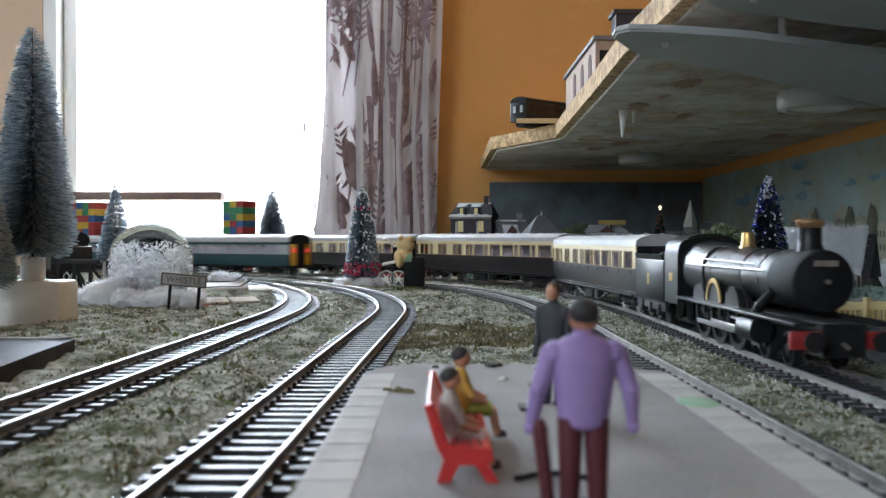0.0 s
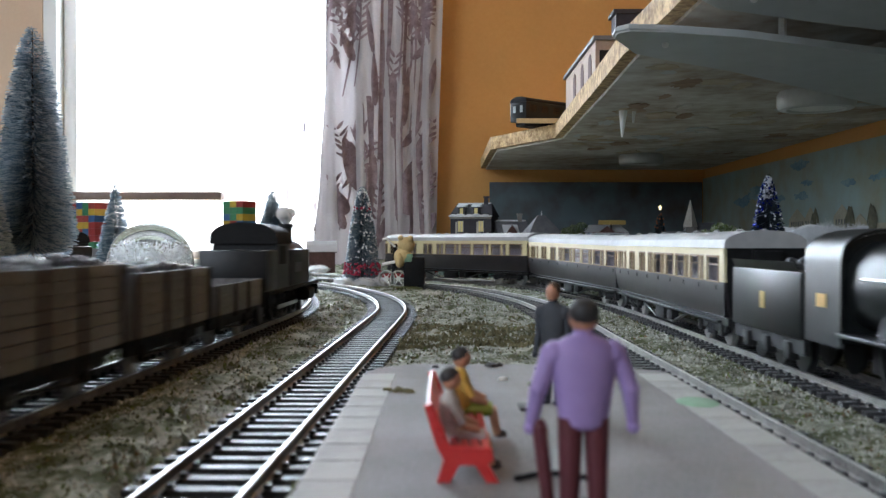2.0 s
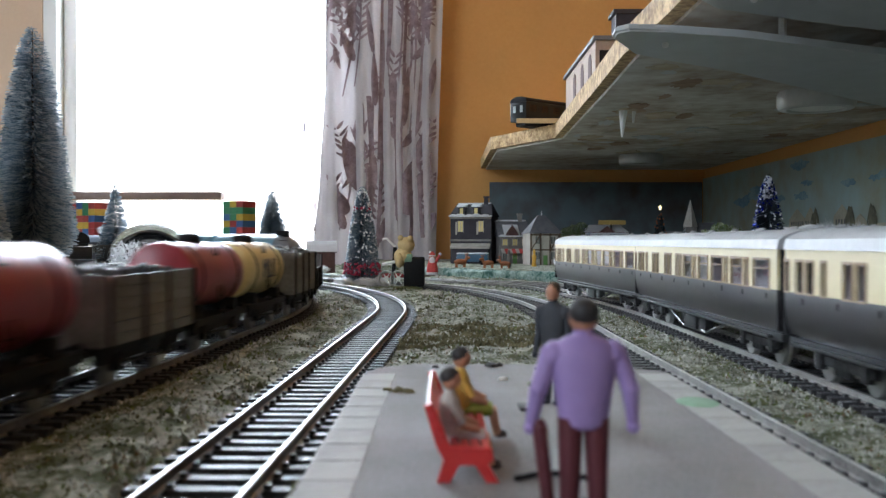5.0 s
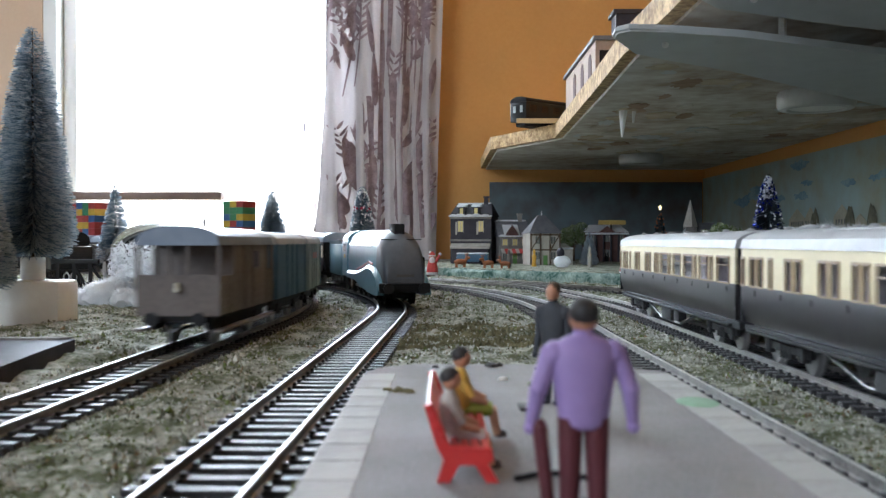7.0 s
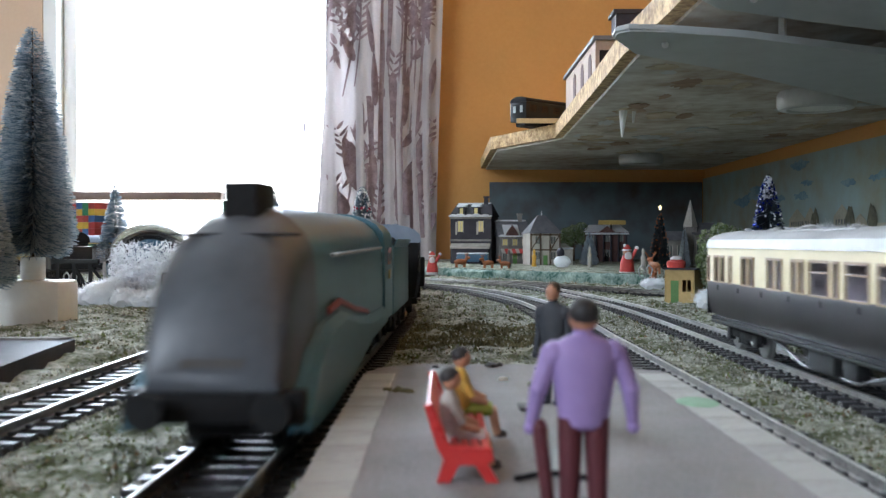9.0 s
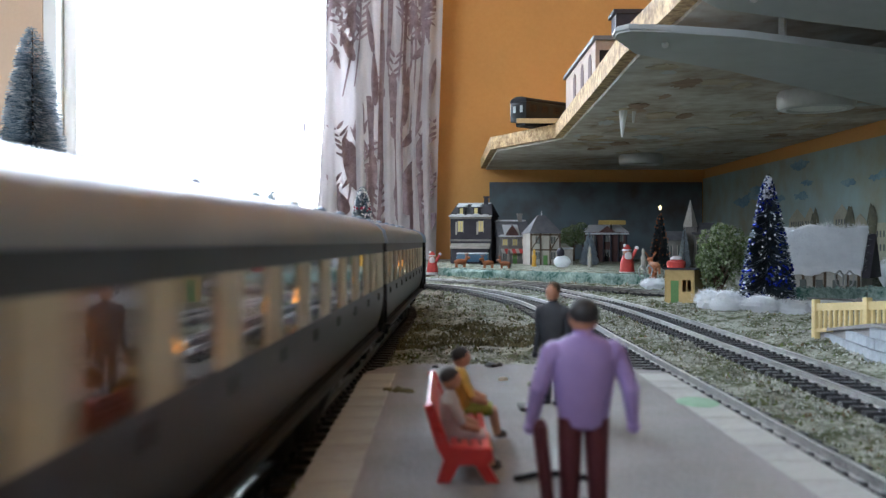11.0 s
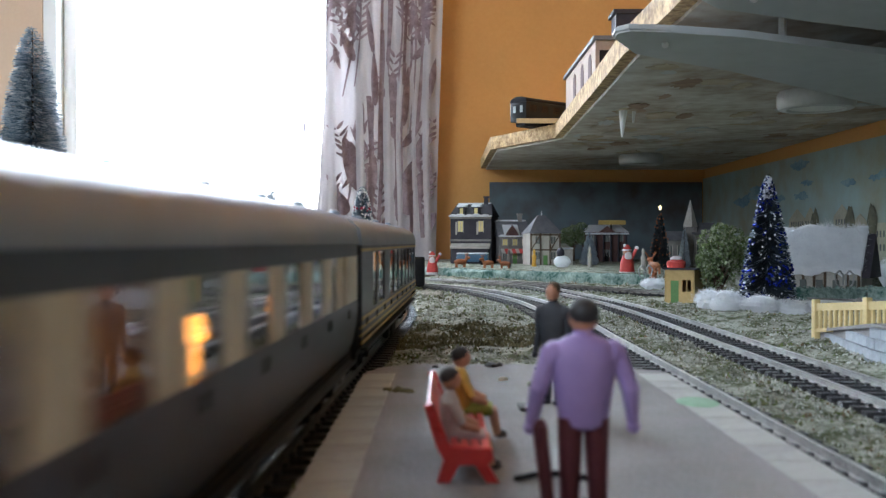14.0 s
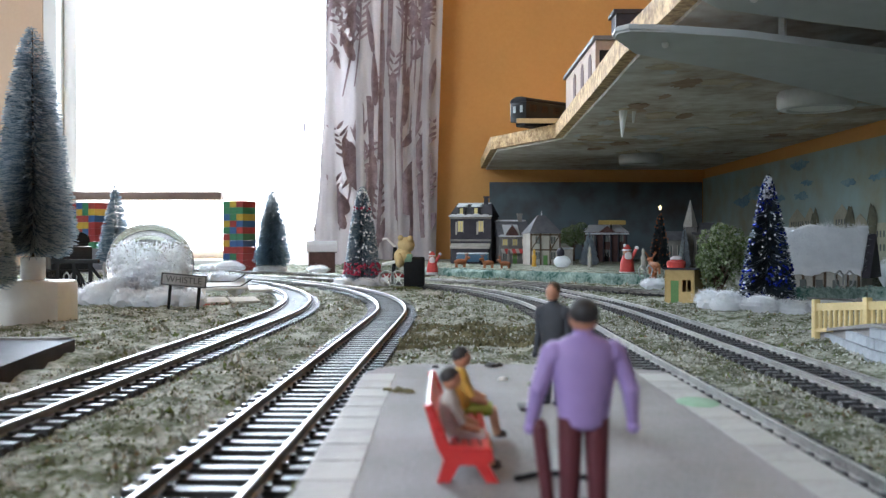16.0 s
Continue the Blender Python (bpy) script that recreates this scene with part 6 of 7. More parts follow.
part("handle_bar", rod(rod(B(), (-14, 0, 36), (-22, -2, 44), 1.0), (-22, -2, 44), (-26, -2, 43), 1.0), "white", te)
part("pedal_bar", rod(B(), (-26, -3, 20), (-8, -3, 24), 1.4), "white", te)
for x, r in ((-22, 7), (-11, 7)):
    bm = wheel_mesh(r, 6)
    bm.transform(Matrix.Translation((x, -3, r)))
    part("spoked_wheel", bm, "white", te)

# -- village behind the tracks --
setting("village_ground", slab(B(), [(-24, 1218), (40, 1124), (130, 1014), (217, 934), (330, 884), (479, 862), (479, 1752), (-150, 1752), (-150, 1400)], -9, 7.5), "ballast", "raised flock ground under the model village", category="ground")


def hedge(pts, h, seed, label):
    th = thing("hedge", label, "hedge", group="hedges")
    ln = spline_path(pts)
    bm = B()
    ln = ln[::6]
    secs = []
    for i, (x, y) in enumerate(ln):
        q = ln[min(i + 1, len(ln) - 1)] - ln[max(i - 1, 0)]
        q = q / np.linalg.norm(q)
        nx, ny = q[1], -q[0]
        s = []
        for a, z in ((-4, 0), (-4.4, h * 0.4), (-4, h * 0.8), (-2, h), (2, h), (4, h * 0.8), (4.4, h * 0.4), (4, 0)):
            k = 1.6 * noise.noise((x / 5, y / 5, z / 4 + a))
            s.append((x + nx * (a + k), y + ny * (a + k), -5 + z + (k if z > 0 else 0)))
        secs.append(s)
    part("clipped_foliage", loft(bm, secs), "hedge", th)
    rng = random.Random(seed)
    vs, fs = [], []
    for i in range(1600):
        x, y = ln[rng.randrange(len(ln))] + np.array([rng.gauss(0, 3), rng.gauss(0, 3)])
        p = Vector((x, y, -5 + rng.uniform(1, h + 1)))
        u, w = (Vector((rng.gauss(0, 1), rng.gauss(0, 1), rng.gauss(0, 1))).normalized() * rng.uniform(0.6, 1.4) for _ in range(2))
        o = len(vs)
        vs += [tuple((p + u) / 1000), tuple((p + w) / 1000), tuple((p - u - w) / 1000)]
        fs.append((o, o + 1, o + 2))
    me = bpy.data.meshes.new("leaves")
    me.from_pydata(vs, [], fs)
    me.materials.append(M["hedge"])
    ob = new("leaves", me)
    ob.parent, ob["kind"] = th, "stuff"
    return th


hedge([(-30, 1200), (40, 1110), (130, 1000), (200, 930)], 12.5, 1, "long low frosted green hedge before the village")
set_back(hedge([(222, 690), (262, 676), (300, 672)], 12, 2, "short frosted hedge behind the blue tree"))
set_back(hedge([(300, 668), (345, 640), (400, 620)], 13, 3, "frosted hedge before the snowy cottage"))


def house(name, label, x, y, w, d, h, roof_h, wall, roof, rz=0, cols=2, rows=2, glow="amber", chimney=True, hip=0.0, trim="house_white", z=7.5, snow=False):
    """A model house, its front towards -y."""
    th = thing(name, label, "model house", P(x, y, z, 0, 0, rz), "model village houses")
    part("wall", box(B(), -w / 2, w / 2, -d / 2, d / 2, 0, h), wall, th)
    e = 2.2
    bm = B()
    a = [bm.verts.new(p) for p in ((-w / 2 - e, -d / 2 - e, h), (w / 2 + e, -d / 2 - e, h), (w / 2 + e, d / 2 + e, h), (-w / 2 - e, d / 2 + e, h))]
    b = [bm.verts.new(p) for p in ((-w / 2 - e + hip * w, 0, h + roof_h), (w / 2 + e - hip * w, 0, h + roof_h))]
    for f in ((a[0], a[1], b[1], b[0]), (a[2], a[3], b[0], b[1]), (a[1], a[2], b[1]), (a[3], a[0], b[0]), (a[3], a[2], a[1], a[0])):
        bm.faces.new(f)
    rf = part("roof", bm, roof, th)
    if snow:
        part("snow_edge", box(B(), -w / 2 - e, w / 2 + e, -d / 2 - e - 0.8, -d / 2 - e + 1.2, h - 0.6, h + 1.6, 0, 0.5), "snow", th)
        part("snow_ridge", rod(B(), (-w / 2 + hip * w, 0, h + roof_h), (w / 2 - hip * w, 0, h + roof_h), 1.4), "snow", th)
    if chimney:
        part("chimney", box(box(B(), w * 0.24, w * 0.24 + 6, -2, 4, h + roof_h * 0.3, h + roof_h + 9), w * 0.24 - 1, w * 0.24 + 7, -3, 5, h + roof_h + 9, h + roof_h + 11), wall, th)
    for r in range(rows):
        for c in range(cols):
            cx, cz = -w / 2 + w * (c + 0.5) / cols, h * (r + 0.35) / rows
            ww, wh = min(7.0, w / cols * 0.45), h / rows * 0.45
            wn = part("window", box(B(), cx - ww / 2, cx + ww / 2, -d / 2 - 0.5, -d / 2 - 0.1, cz, cz + wh), glow if (r + c) % 3 or rows > 1 and r else "town_dark", th)
            part("window_frame", box(box(box(B(), cx - ww / 2 - 0.8, cx - ww / 2, -d / 2 - 1, -d / 2 - 0.1, cz - 0.8, cz + wh + 0.8), cx + ww / 2, cx + ww / 2 + 0.8, -d / 2 - 1, -d / 2 - 0.1, cz - 0.8, cz + wh + 0.8), cx - 0.3, cx + 0.3, -d / 2 - 1, -d / 2 - 0.1, cz, cz + wh), trim, th)
    part("door", box(B(), -3, 3, -d / 2 - 0.7, -d / 2 - 0.1, 0, h * 0.3), "green_door" if wall != "house_brown" else "matt_black", th)
    return th


tall = house("town_house", "tall dark three-storey house with lit dormers and snowy edges", 48, 1440, 62, 56, 70, 20, "house_dark", "house_dark", -14, 2, 2, hip=0.1, snow=True)
for x in (-14, 8):
    part("dormer", box(B(), x - 5, x + 5, -28, -18, 72, 84, 0, 0.6), "house_dark", tall)
    part("dormer_window", box(B(), x - 2.5, x + 2.5, -28.8, -28.1, 74, 82), "amber", tall)
    part("dormer_roof", prism(B(), [(-30, 84), (-16, 84), (-16, 89), (-30, 86)], x - 7, x + 7), "snow", tall)
for i, x in enumerate((-26, -15, -2, 9, 22)):
    part("snow_patch", ball(B(), (x, -29.5, 71.5 + (i % 2)), 6.5, 2.6, 1.8, 10), "snow", tall)
for x in (-16, 16):
    part("window_arch", prism(B(), [(-29.2, 20), (-28.2, 20), (-28.2, 27), (-29.2, 26)], x - 6, x + 6), "snow", tall)
    part("shutter", box(B(), x - 7.2, x - 4.6, -28.9, -28.1, 43, 62), "house_white", tall)
part("cornice", box(B(), -32, 32, -30.5, -28.2, 66.5, 69.5, 0, 0.4), "house_grey", tall)
part("string_course", box(B(), -31.5, 31.5, -29.4, -28.1, 33, 36, 0, 0.3), "house_grey", tall)
part("shop_awning", prism(B(), [(-36, 24), (-28, 30), (-28, 28), (-36, 22)], -30, 30), "house_white", tall, "pale shop awning")
part("bay", box(B(), -28, 28, -33, -28.2, 0, 22, 0, 0.6), "house_dark", tall)
sp_h = house("shop", "low grey shop with snowy gable and striped awning", 102, 1430, 46, 44, 40, 24, "house_grey", "slate", 12, 3, 2, snow=True)
for i in range(8):
    part("awning_stripe", prism(B(), [(-32, 16), (-22.3, 22), (-22.3, 21), (-32, 15)], -22 + i * 5.5, -16.6 + i * 5.5), "santa" if i % 2 else "house_white", sp_h, "red and white striped awning")
part("snowy_gable", prism(B(), [(-24, 41), (-22, 41), (-8, 58), (-8, 56)], -16, 8), "snow", sp_h)
part("gable_front", loft(B(), [[(-16, y, 40), (8, y, 40), (-4, y, 57)] for y in (-24, -20)]), "house_brown", sp_h)
for i, x in enumerate((-18, -8, 3, 13)):
    part("snow_patch", ball(B(), (x, -21.5 + i % 2, 41.5), 5.5, 2.4, 1.6, 10), "snow", sp_h)
ch = house("cottage", "white rendered cottage with steep pyramid roof", 140, 1350, 44, 40, 44, 26, "house_white", "slate", 10, 2, 2, "town_dark", False, 0.42)
for x in (-21, -7, 7, 21):
    part("timber", box(B(), x - 1, x + 1, -21.0, -20.1, 0, 44), "bark", ch)
for z in (21, 42):
    part("timber", box(B(), -22, 22, -21.2, -20.2, z - 1, z + 1), "bark", ch)
for x0, x1 in ((-20, -8), (8, 20)):
    part("timber", rod(B(), (x0, -20.6, 22), (x1, -20.6, 41), 0.8, n=4), "bark", ch)
part("ridge_finial", rod(B(), (0, 0, 68), (0, 0, 76), 0.8, 0.2, 6), "snow", ch)
part("lean_to", prism(B(), [(-20, 0), (14, 0), (14, 30), (-20, 22)], 22, 40), "house_white", ch)
part("ridge_snow", rod(B(), (22, -21, 23), (40, -21, 23), 1.2), "snow", ch)
bh = house("brown_house", "dark red-brown house with snowy roof and gold sign bar", 265, 1560, 66, 50, 48, 12, "house_brown", "snow", 0, 3, 2, "town_dark", False, 0.15)
for x in (-30, -18, -6, 6, 18, 30):
    part("column", rod(B(), (x, -29, 0), (x, -29, 44), 1.6, 1.3, 8), "house_dark", bh)
part("portico_snow", box(B(), -35, 35, -31, -25.2, 44, 47, 0, 0.8), "snow", bh)
part("pediment", loft(B(), [[(-14, y, 47.2), (14, y, 47.2), (0, y, 58)] for y in (-30, -26)]), "house_brown", bh)
part("sign_bar", box(B(), -14, 30, -27.5, -26, 60, 67), "gold", bh, "plain gold sign bar")
part("sign_post", box(B(), 5, 8, -27, -26.2, 48, 60), "matt_black", bh)
cu = house("church", "grey model church with tall pointed snowy spire", 345, 1270, 30, 40, 42, 16, "house_grey", "slate", 0, 2, 1, "town_dark", False)
part("tower", box(B(), -24, -10, -18, -4, 0, 52), "house_grey", cu)
bm = B()
lathe(bm, (-17, -11, 52), [(10, 0), (0.3, 36)], 4)
part("spire", bm, "house_white", cu)
house("chapel", "small grey church hall behind the lit tree", 298, 1235, 26, 30, 34, 12, "house_grey", "slate", 0, 2, 1, "town_dark", False)


def snowy_cottage():
    th = thing("snowy_cottage", "timber cottage with a thick cotton wool roof", "model house", P(296, 735, -3, 0, 0, -36))
    part("wall", box(B(), -30, 30, -16, 20, 0, 20), "house_white", th)
    for x in np.arange(-28, 31, 8):
        part("timber", box(B(), x - 0.9, x + 0.9, -17, -16.2, 0, 20), "bark", th)
    part("gable", loft(B(), [[(30.2, -18, 16), (30.2, 22, 16), (30.2, 3, 49)], [(36, -18, 16), (36, 22, 16), (36, 3, 49)]]), "house_dark", th)
    bm = B()
    xs, us = np.linspace(-36, 30, 26), np.linspace(0, 1, 16)
    for side in (-1, 1):
        for off in (0, 4.5):
            g = [[bm.verts.new((x, 3 + side * (23 * u), 50 - 32 * u + off + 5.5 * noise.noise((x / 14, u * 3, side + off)) + 2.0 * noise.noise((x / 3, u * 12, side)))) for u in us] for x in xs]
            for a, b in zip(g, g[1:]):
                for i in range(len(us) - 1):
                    bm.faces.new((a[i], a[i + 1], b[i + 1], b[i]))
    part("snow_roof", bm, "snow", th, "thick cotton wool snow on the roof")
    rng = random.Random(31)
    vs, fs = [], []
    for i in range(9000):
        u, x = rng.random(), rng.uniform(-38, 31)
        p = Vector((x, 3 - 23 * u, 55.5 - 32 * u + 4 * noise.noise((x / 14, u * 3, 3.5))))
        e = p + Vector((rng.gauss(0, 2.5), -1.5 + rng.gauss(0, 2), 1.5 + rng.gauss(0, 2)))
        w = Vector((rng.gauss(0, 1), rng.gauss(0, 1), rng.gauss(0, 1))).normalized() * 0.14
        vs += [tuple((p + w) / 1000), tuple((p - w) / 1000), tuple(e / 1000)]
        fs.append((i * 3, i * 3 + 1, i * 3 + 2))
    me = bpy.data.meshes.new("fuzz")
    me.from_pydata(vs, [], fs)
    me.materials.append(M["snow"])
    ob = new("fuzz", me)
    ob.parent, ob["kind"] = th, "stuff"
    for x in (-24, -12, 0, 12, 24):
        part("window", box(B(), x - 2.4, x + 2.4, -17.2, -16.6, 6, 14), "town_dark", th)
    return th


set_back(snowy_cottage())


# -- trackside hut, side wall and fence --
def hut():
    th = thing("trackside_hut", "small tan card hut with green door and dark roof", "hut", P(165, 652, -4, 0, 0, -30))
    bm = B()
    for x0, x1, z0, z1 in ((-10, -6, 0, 25), (-0.5, 2, 0, 25), (8, 10, 0, 25), (-6, -0.5, 17.5, 25), (2, 8, 0, 10), (2, 8, 18, 25)):
        box(bm, x0, x1, -9, -8, z0, z1)
    part("front_wall", bm, "hut", th)
    part("side_wall", box(B(), 9.2, 10.2, -9, 24, 0, 24.6), "hut", th)
    part("side_wall", box(B(), -10.2, -9.2, -9, 24, 0, 24.6), "hut", th)
    part("back_wall", box(B(), -9.2, 9.2, 23, 24, 0, 23.5), "hut", th)
    part("door", box(B(), -6, -0.5, -8.6, -8, 0, 17.4), "green_door", th, "green plank door")
    part("roof", prism(B(), [(-10.5, 25.0), (25.5, 23.8), (25.5, 25), (-10.5, 26.2)], -11.5, 11.5), "house_dark", th)
    part("window_bar", box(B(), 4.7, 5.3, -8.7, -8.3, 10, 18), "hut", th)
    return th


set_back(hut())
rb = thing("red_bowl", "red round ornament with white top behind the hut", "ornament", P(172, 700, 0))
part("bowl", lathe(B(), (0, 0, 18), [(3, 0), (6.5, 3), (7, 7), (5, 8.5), (0.5, 9)], 20), "santa", rb)
part("stand", rod(B(), (0, 0, -5), (0, 0, 18), 2.5), "matt_black", rb)
part("snow_top", ball(B(), (0, 0, 27.5), 4.5, 4.5, 2), "snow", rb)
set_back(rb)


def wall_and_fence():
    th = thing("ramp_wall", "blue-grey stone-faced platform ramp beside the outer track", "wall", kind="structure")
    # ramp: level near, falling away to the ground at its far end
    x0, y0, x1, y1 = 152, 333, 168, 446
    bm = B()
    secs = []
    for x, y, z in ((146, -150, 10), (x0, y0, 10), (x1, y1, -3.4)):
        secs.append([(x, y, -6), (x, y, z), (x + 90, y - 6, z), (x + 90, y - 6, -6)])
    part("ramp", loft(bm, secs), "platform", th)
    bm = B()
    secs = [[(x - 1.6, y, z), (x + 6, y, z), (x + 6, y, z + 1.3), (x - 1.6, y, z + 1.3)] for x, y, z in ((146, -150, 10), (x0, y0, 10), (x1, y1, -3.4))]
    part("coping", loft(bm, secs), "house_grey", th)
    ang = math.degrees(math.atan2(y1 - y0, x1 - x0))
    me = finish(box(B(), -4.4, 4.4, -0.6, 0.6, -1.9, 1.9, 0, 0.25), "stone")
    me.materials.append(M["stone"])
    L = math.hypot(x1 - x0, y1 - y0)
    for r in range(4):
        for c in range(30):
            f = (c * 9 + (4.5 if r % 2 else 0) - 150) / L
            zt = 10 if f < 0 else 10 - 13.4 * f
            z = -4 + r * 4
            if f < 0.92 and z + 1.9 < zt:
                px, py = (x0 + (x1 - x0) * f, y0 + (y1 - y0) * f) if f > 0 else (x0 + 6 / 483 * f * L, y0 + f * L)
                shared("stone", me, th, P(px - 0.5, py, z, 0, 0, ang if f > 0 else 89.3))
    fe = thing("fence", "pale yellow picket fence standing on the ramp wall", "fence")
    a, b = Vector((158, 402, 1.5)), Vector((178, 300, 10))
    n = 30
    for i in range(n + 1):
        p = a.lerp(b, i / n)
        post = i % 10 == 0
        bm = box(B(), -1.3 if post else -0.65, 1.3 if post else 0.65, -1.3 if post else -0.65, 1.3 if post else 0.65, -2.5 if post else 0.8, 14 if post else 10.8, 0, 0.15)
        pt = part("post" if post else "picket", bm, "fence", fe)
        pt.matrix_basis = P(p.x, p.y, p.z, 0, 0, 11)
    d = (b - a).normalized()
    for z0, z1, w in ((0.3, 1.8, 0.8), (9.2, 12.4, 0.8)):
        nrm = Vector((d.y, -d.x, 0)).normalized()
        bm = loft(B(), [[tuple(p + nrm * s + Vector((0, 0, z))) for s, z in ((-w, z0), (w, z0), (w, z1), (-w, z1))] for p in (a, b)])
        part("rail", bm, "fence", fe)
    set_back(th), set_back(fe)


wall_and_fence()


# -- small ornaments in the village --
def santa(x, y, z, h, rz, label):
    bm = B()
    k = h / 30
    lathe(bm, (0, 0, 0), [(6 * k, 0), (7 * k, 4 * k), (6 * k, 12 * k), (4 * k, 18 * k)], 14, mi=0)
    ball(bm, (0, 0, 21 * k), 4 * k, mi=1)
    lathe(bm, (0, 0, 23 * k), [(4.4 * k, 0), (3.2 * k, 2.6 * k), (1.4 * k, 5 * k)], 12, mi=0)
    ball(bm, (-2.6 * k, 0, 27.4 * k), 1.5 * k, mi=2)
    lathe(bm, (0, 0, 22.4 * k), [(4.6 * k, 0), (4.6 * k, 1.4 * k)], 12, mi=2)
    ball(bm, (0, -3 * k, 17 * k), 3.6 * k, 2.6 * k, 5 * k, mi=2)
    lathe(bm, (0, 0, 0), [(6.6 * k, 0), (7.4 * k, 0.8 * k), (7.4 * k, 2.4 * k), (6.8 * k, 3 * k)], 14, mi=2)
    rod(bm, (4 * k, 0, 15 * k), (9 * k, 0, 24 * k), 2 * k, 1.5 * k, mi=0)
    ball(bm, (9.4 * k, 0, 25 * k), 1.9 * k, mi=2)
    ob = part("santa_ornament", bm, ["santa", "skin", "snow"])
    ob.matrix_basis = P(x, y, z, 0, 0, rz)
    return tagged(ob, label, "ornament")


santa(-13, 1150, 0, 30, 0, "small red ornament figure with raised arm")
part("block", box(B(), -22, -4, 1142, 1158, -6, -0.2), "bark", thing("ornament_block", "small brown block under the red ornament", "block"))
santa(194, 1000, 5, 34, 10, "red and white ornament figure by the hedge")


def deer(x, y, z, s, rz, label):
    bm = B()
    ball(bm, (0, 0, 10 * s), 8 * s, 4 * s, 5 * s)
    ball(bm, (9 * s, 0, 17 * s), 3.4 * s, 2.6 * s, 2.8 * s)
    rod(bm, (6 * s, 0, 12 * s), (8.4 * s, 0, 16 * s), 2.4 * s, 2 * s)
    for a in (-5, 5):
        for b in (-2, 2):
            rod(bm, (a * s, b * s, 0), (a * s, b * s, 9 * s), 1.1 * s)
    for b in (-1, 1):
        rod(bm, (8 * s, b * 1.5 * s, 19 * s), (7 * s, b * 5 * s, 26 * s), 0.6 * s, 0.3 * s)
        rod(bm, (7.5 * s, b * 3 * s, 22 * s), (10 * s, b * 4 * s, 25 * s), 0.5 * s, 0.3 * s)
    ob = part("reindeer_ornament", bm, "brown_deer")
    ob.matrix_basis = P(x, y, z, 0, 0, rz) @ Matrix.Diagonal((1.1, 1.0, 0.72, 1))
    return tagged(ob, label, "ornament", "reindeer ornaments")


deer(22, 1200, 7.5, 1.0, 20, "brown reindeer ornament on the village green")
deer(56, 1170, 7.5, 0.9, 200, "brown reindeer ornament facing its pair")
deer(76, 1160, 7.5, 0.8, 160, "smaller brown reindeer ornament")
deer(200, 905, -4.6, 1.1, 70, "orange-brown reindeer ornament by the spring clip")
deer(214, 960, 7, 1.2, 100, "tan reindeer ornament under the lit tree")
sm = thing("snowman", "white snowman ornament before the white cottage", "ornament", P(152, 1210, 7.5))
part("body", ball(B(), (0, 0, 7), 11, 11, 8, 16), "snow", sm)
part("head", ball(B(), (-2, 0, 18), 5, 5, 7, 14), "house_dark", sm)
for x, y, h, k in ((120, 1250, 22, "yellow"), (184, 1190, 26, "house_white"), (84, 1210, 22, "house_grey"), (232, 1100, 24, "house_white")):
    ob = part("figurine", lathe(B(), (0, 0, 0), [(3.2, 0), (2.6, h * 0.3), (3.0, h * 0.6), (1.4, h * 0.75), (2.0, h * 0.86), (1.2, h), (0.2, h * 1.01)], 12), k)
    ob.matrix_basis = P(x, y, 7.5)
    tagged(ob, "tiny painted village figurine", "figurine", "village figurines")
bt = thing("blue_truck", "small dark blue model truck before the town house", "model vehicle", P(42, 1340, 7.5, 0, 0, -10))
part("body", box(B(), -22, 22, -8, 8, 4, 15, 0, 1.2), "van_blue", bt)
part("snow_cover", box(B(), -22, 22, -8, 8, 15.1, 17, 0, 0.8), "snow", bt)
for x in (-14, 14):
    for s in (-8, 8):
        part("wheel", rod(B(), (x, s - 1, 4), (x, s + 1, 4), 4, n=16), "matt_black", bt)
sc = thing("stable", "small dark wooden stable with snowy roof before the curtain", "model house", P(-170, 1330, -5, 0, 0, 10))
part("wall", box(B(), -18, 18, -12, 12, 0, 30), "house_brown", sc)
part("roof", prism(B(), [(-15, 30), (15, 30), (0, 44)], -21, 21), "house_grey", sc)
part("gable_snow", prism(B(), [(-16, 31), (-12, 31), (0, 46), (0, 44)], -21.5, 21.5), "snow", sc)


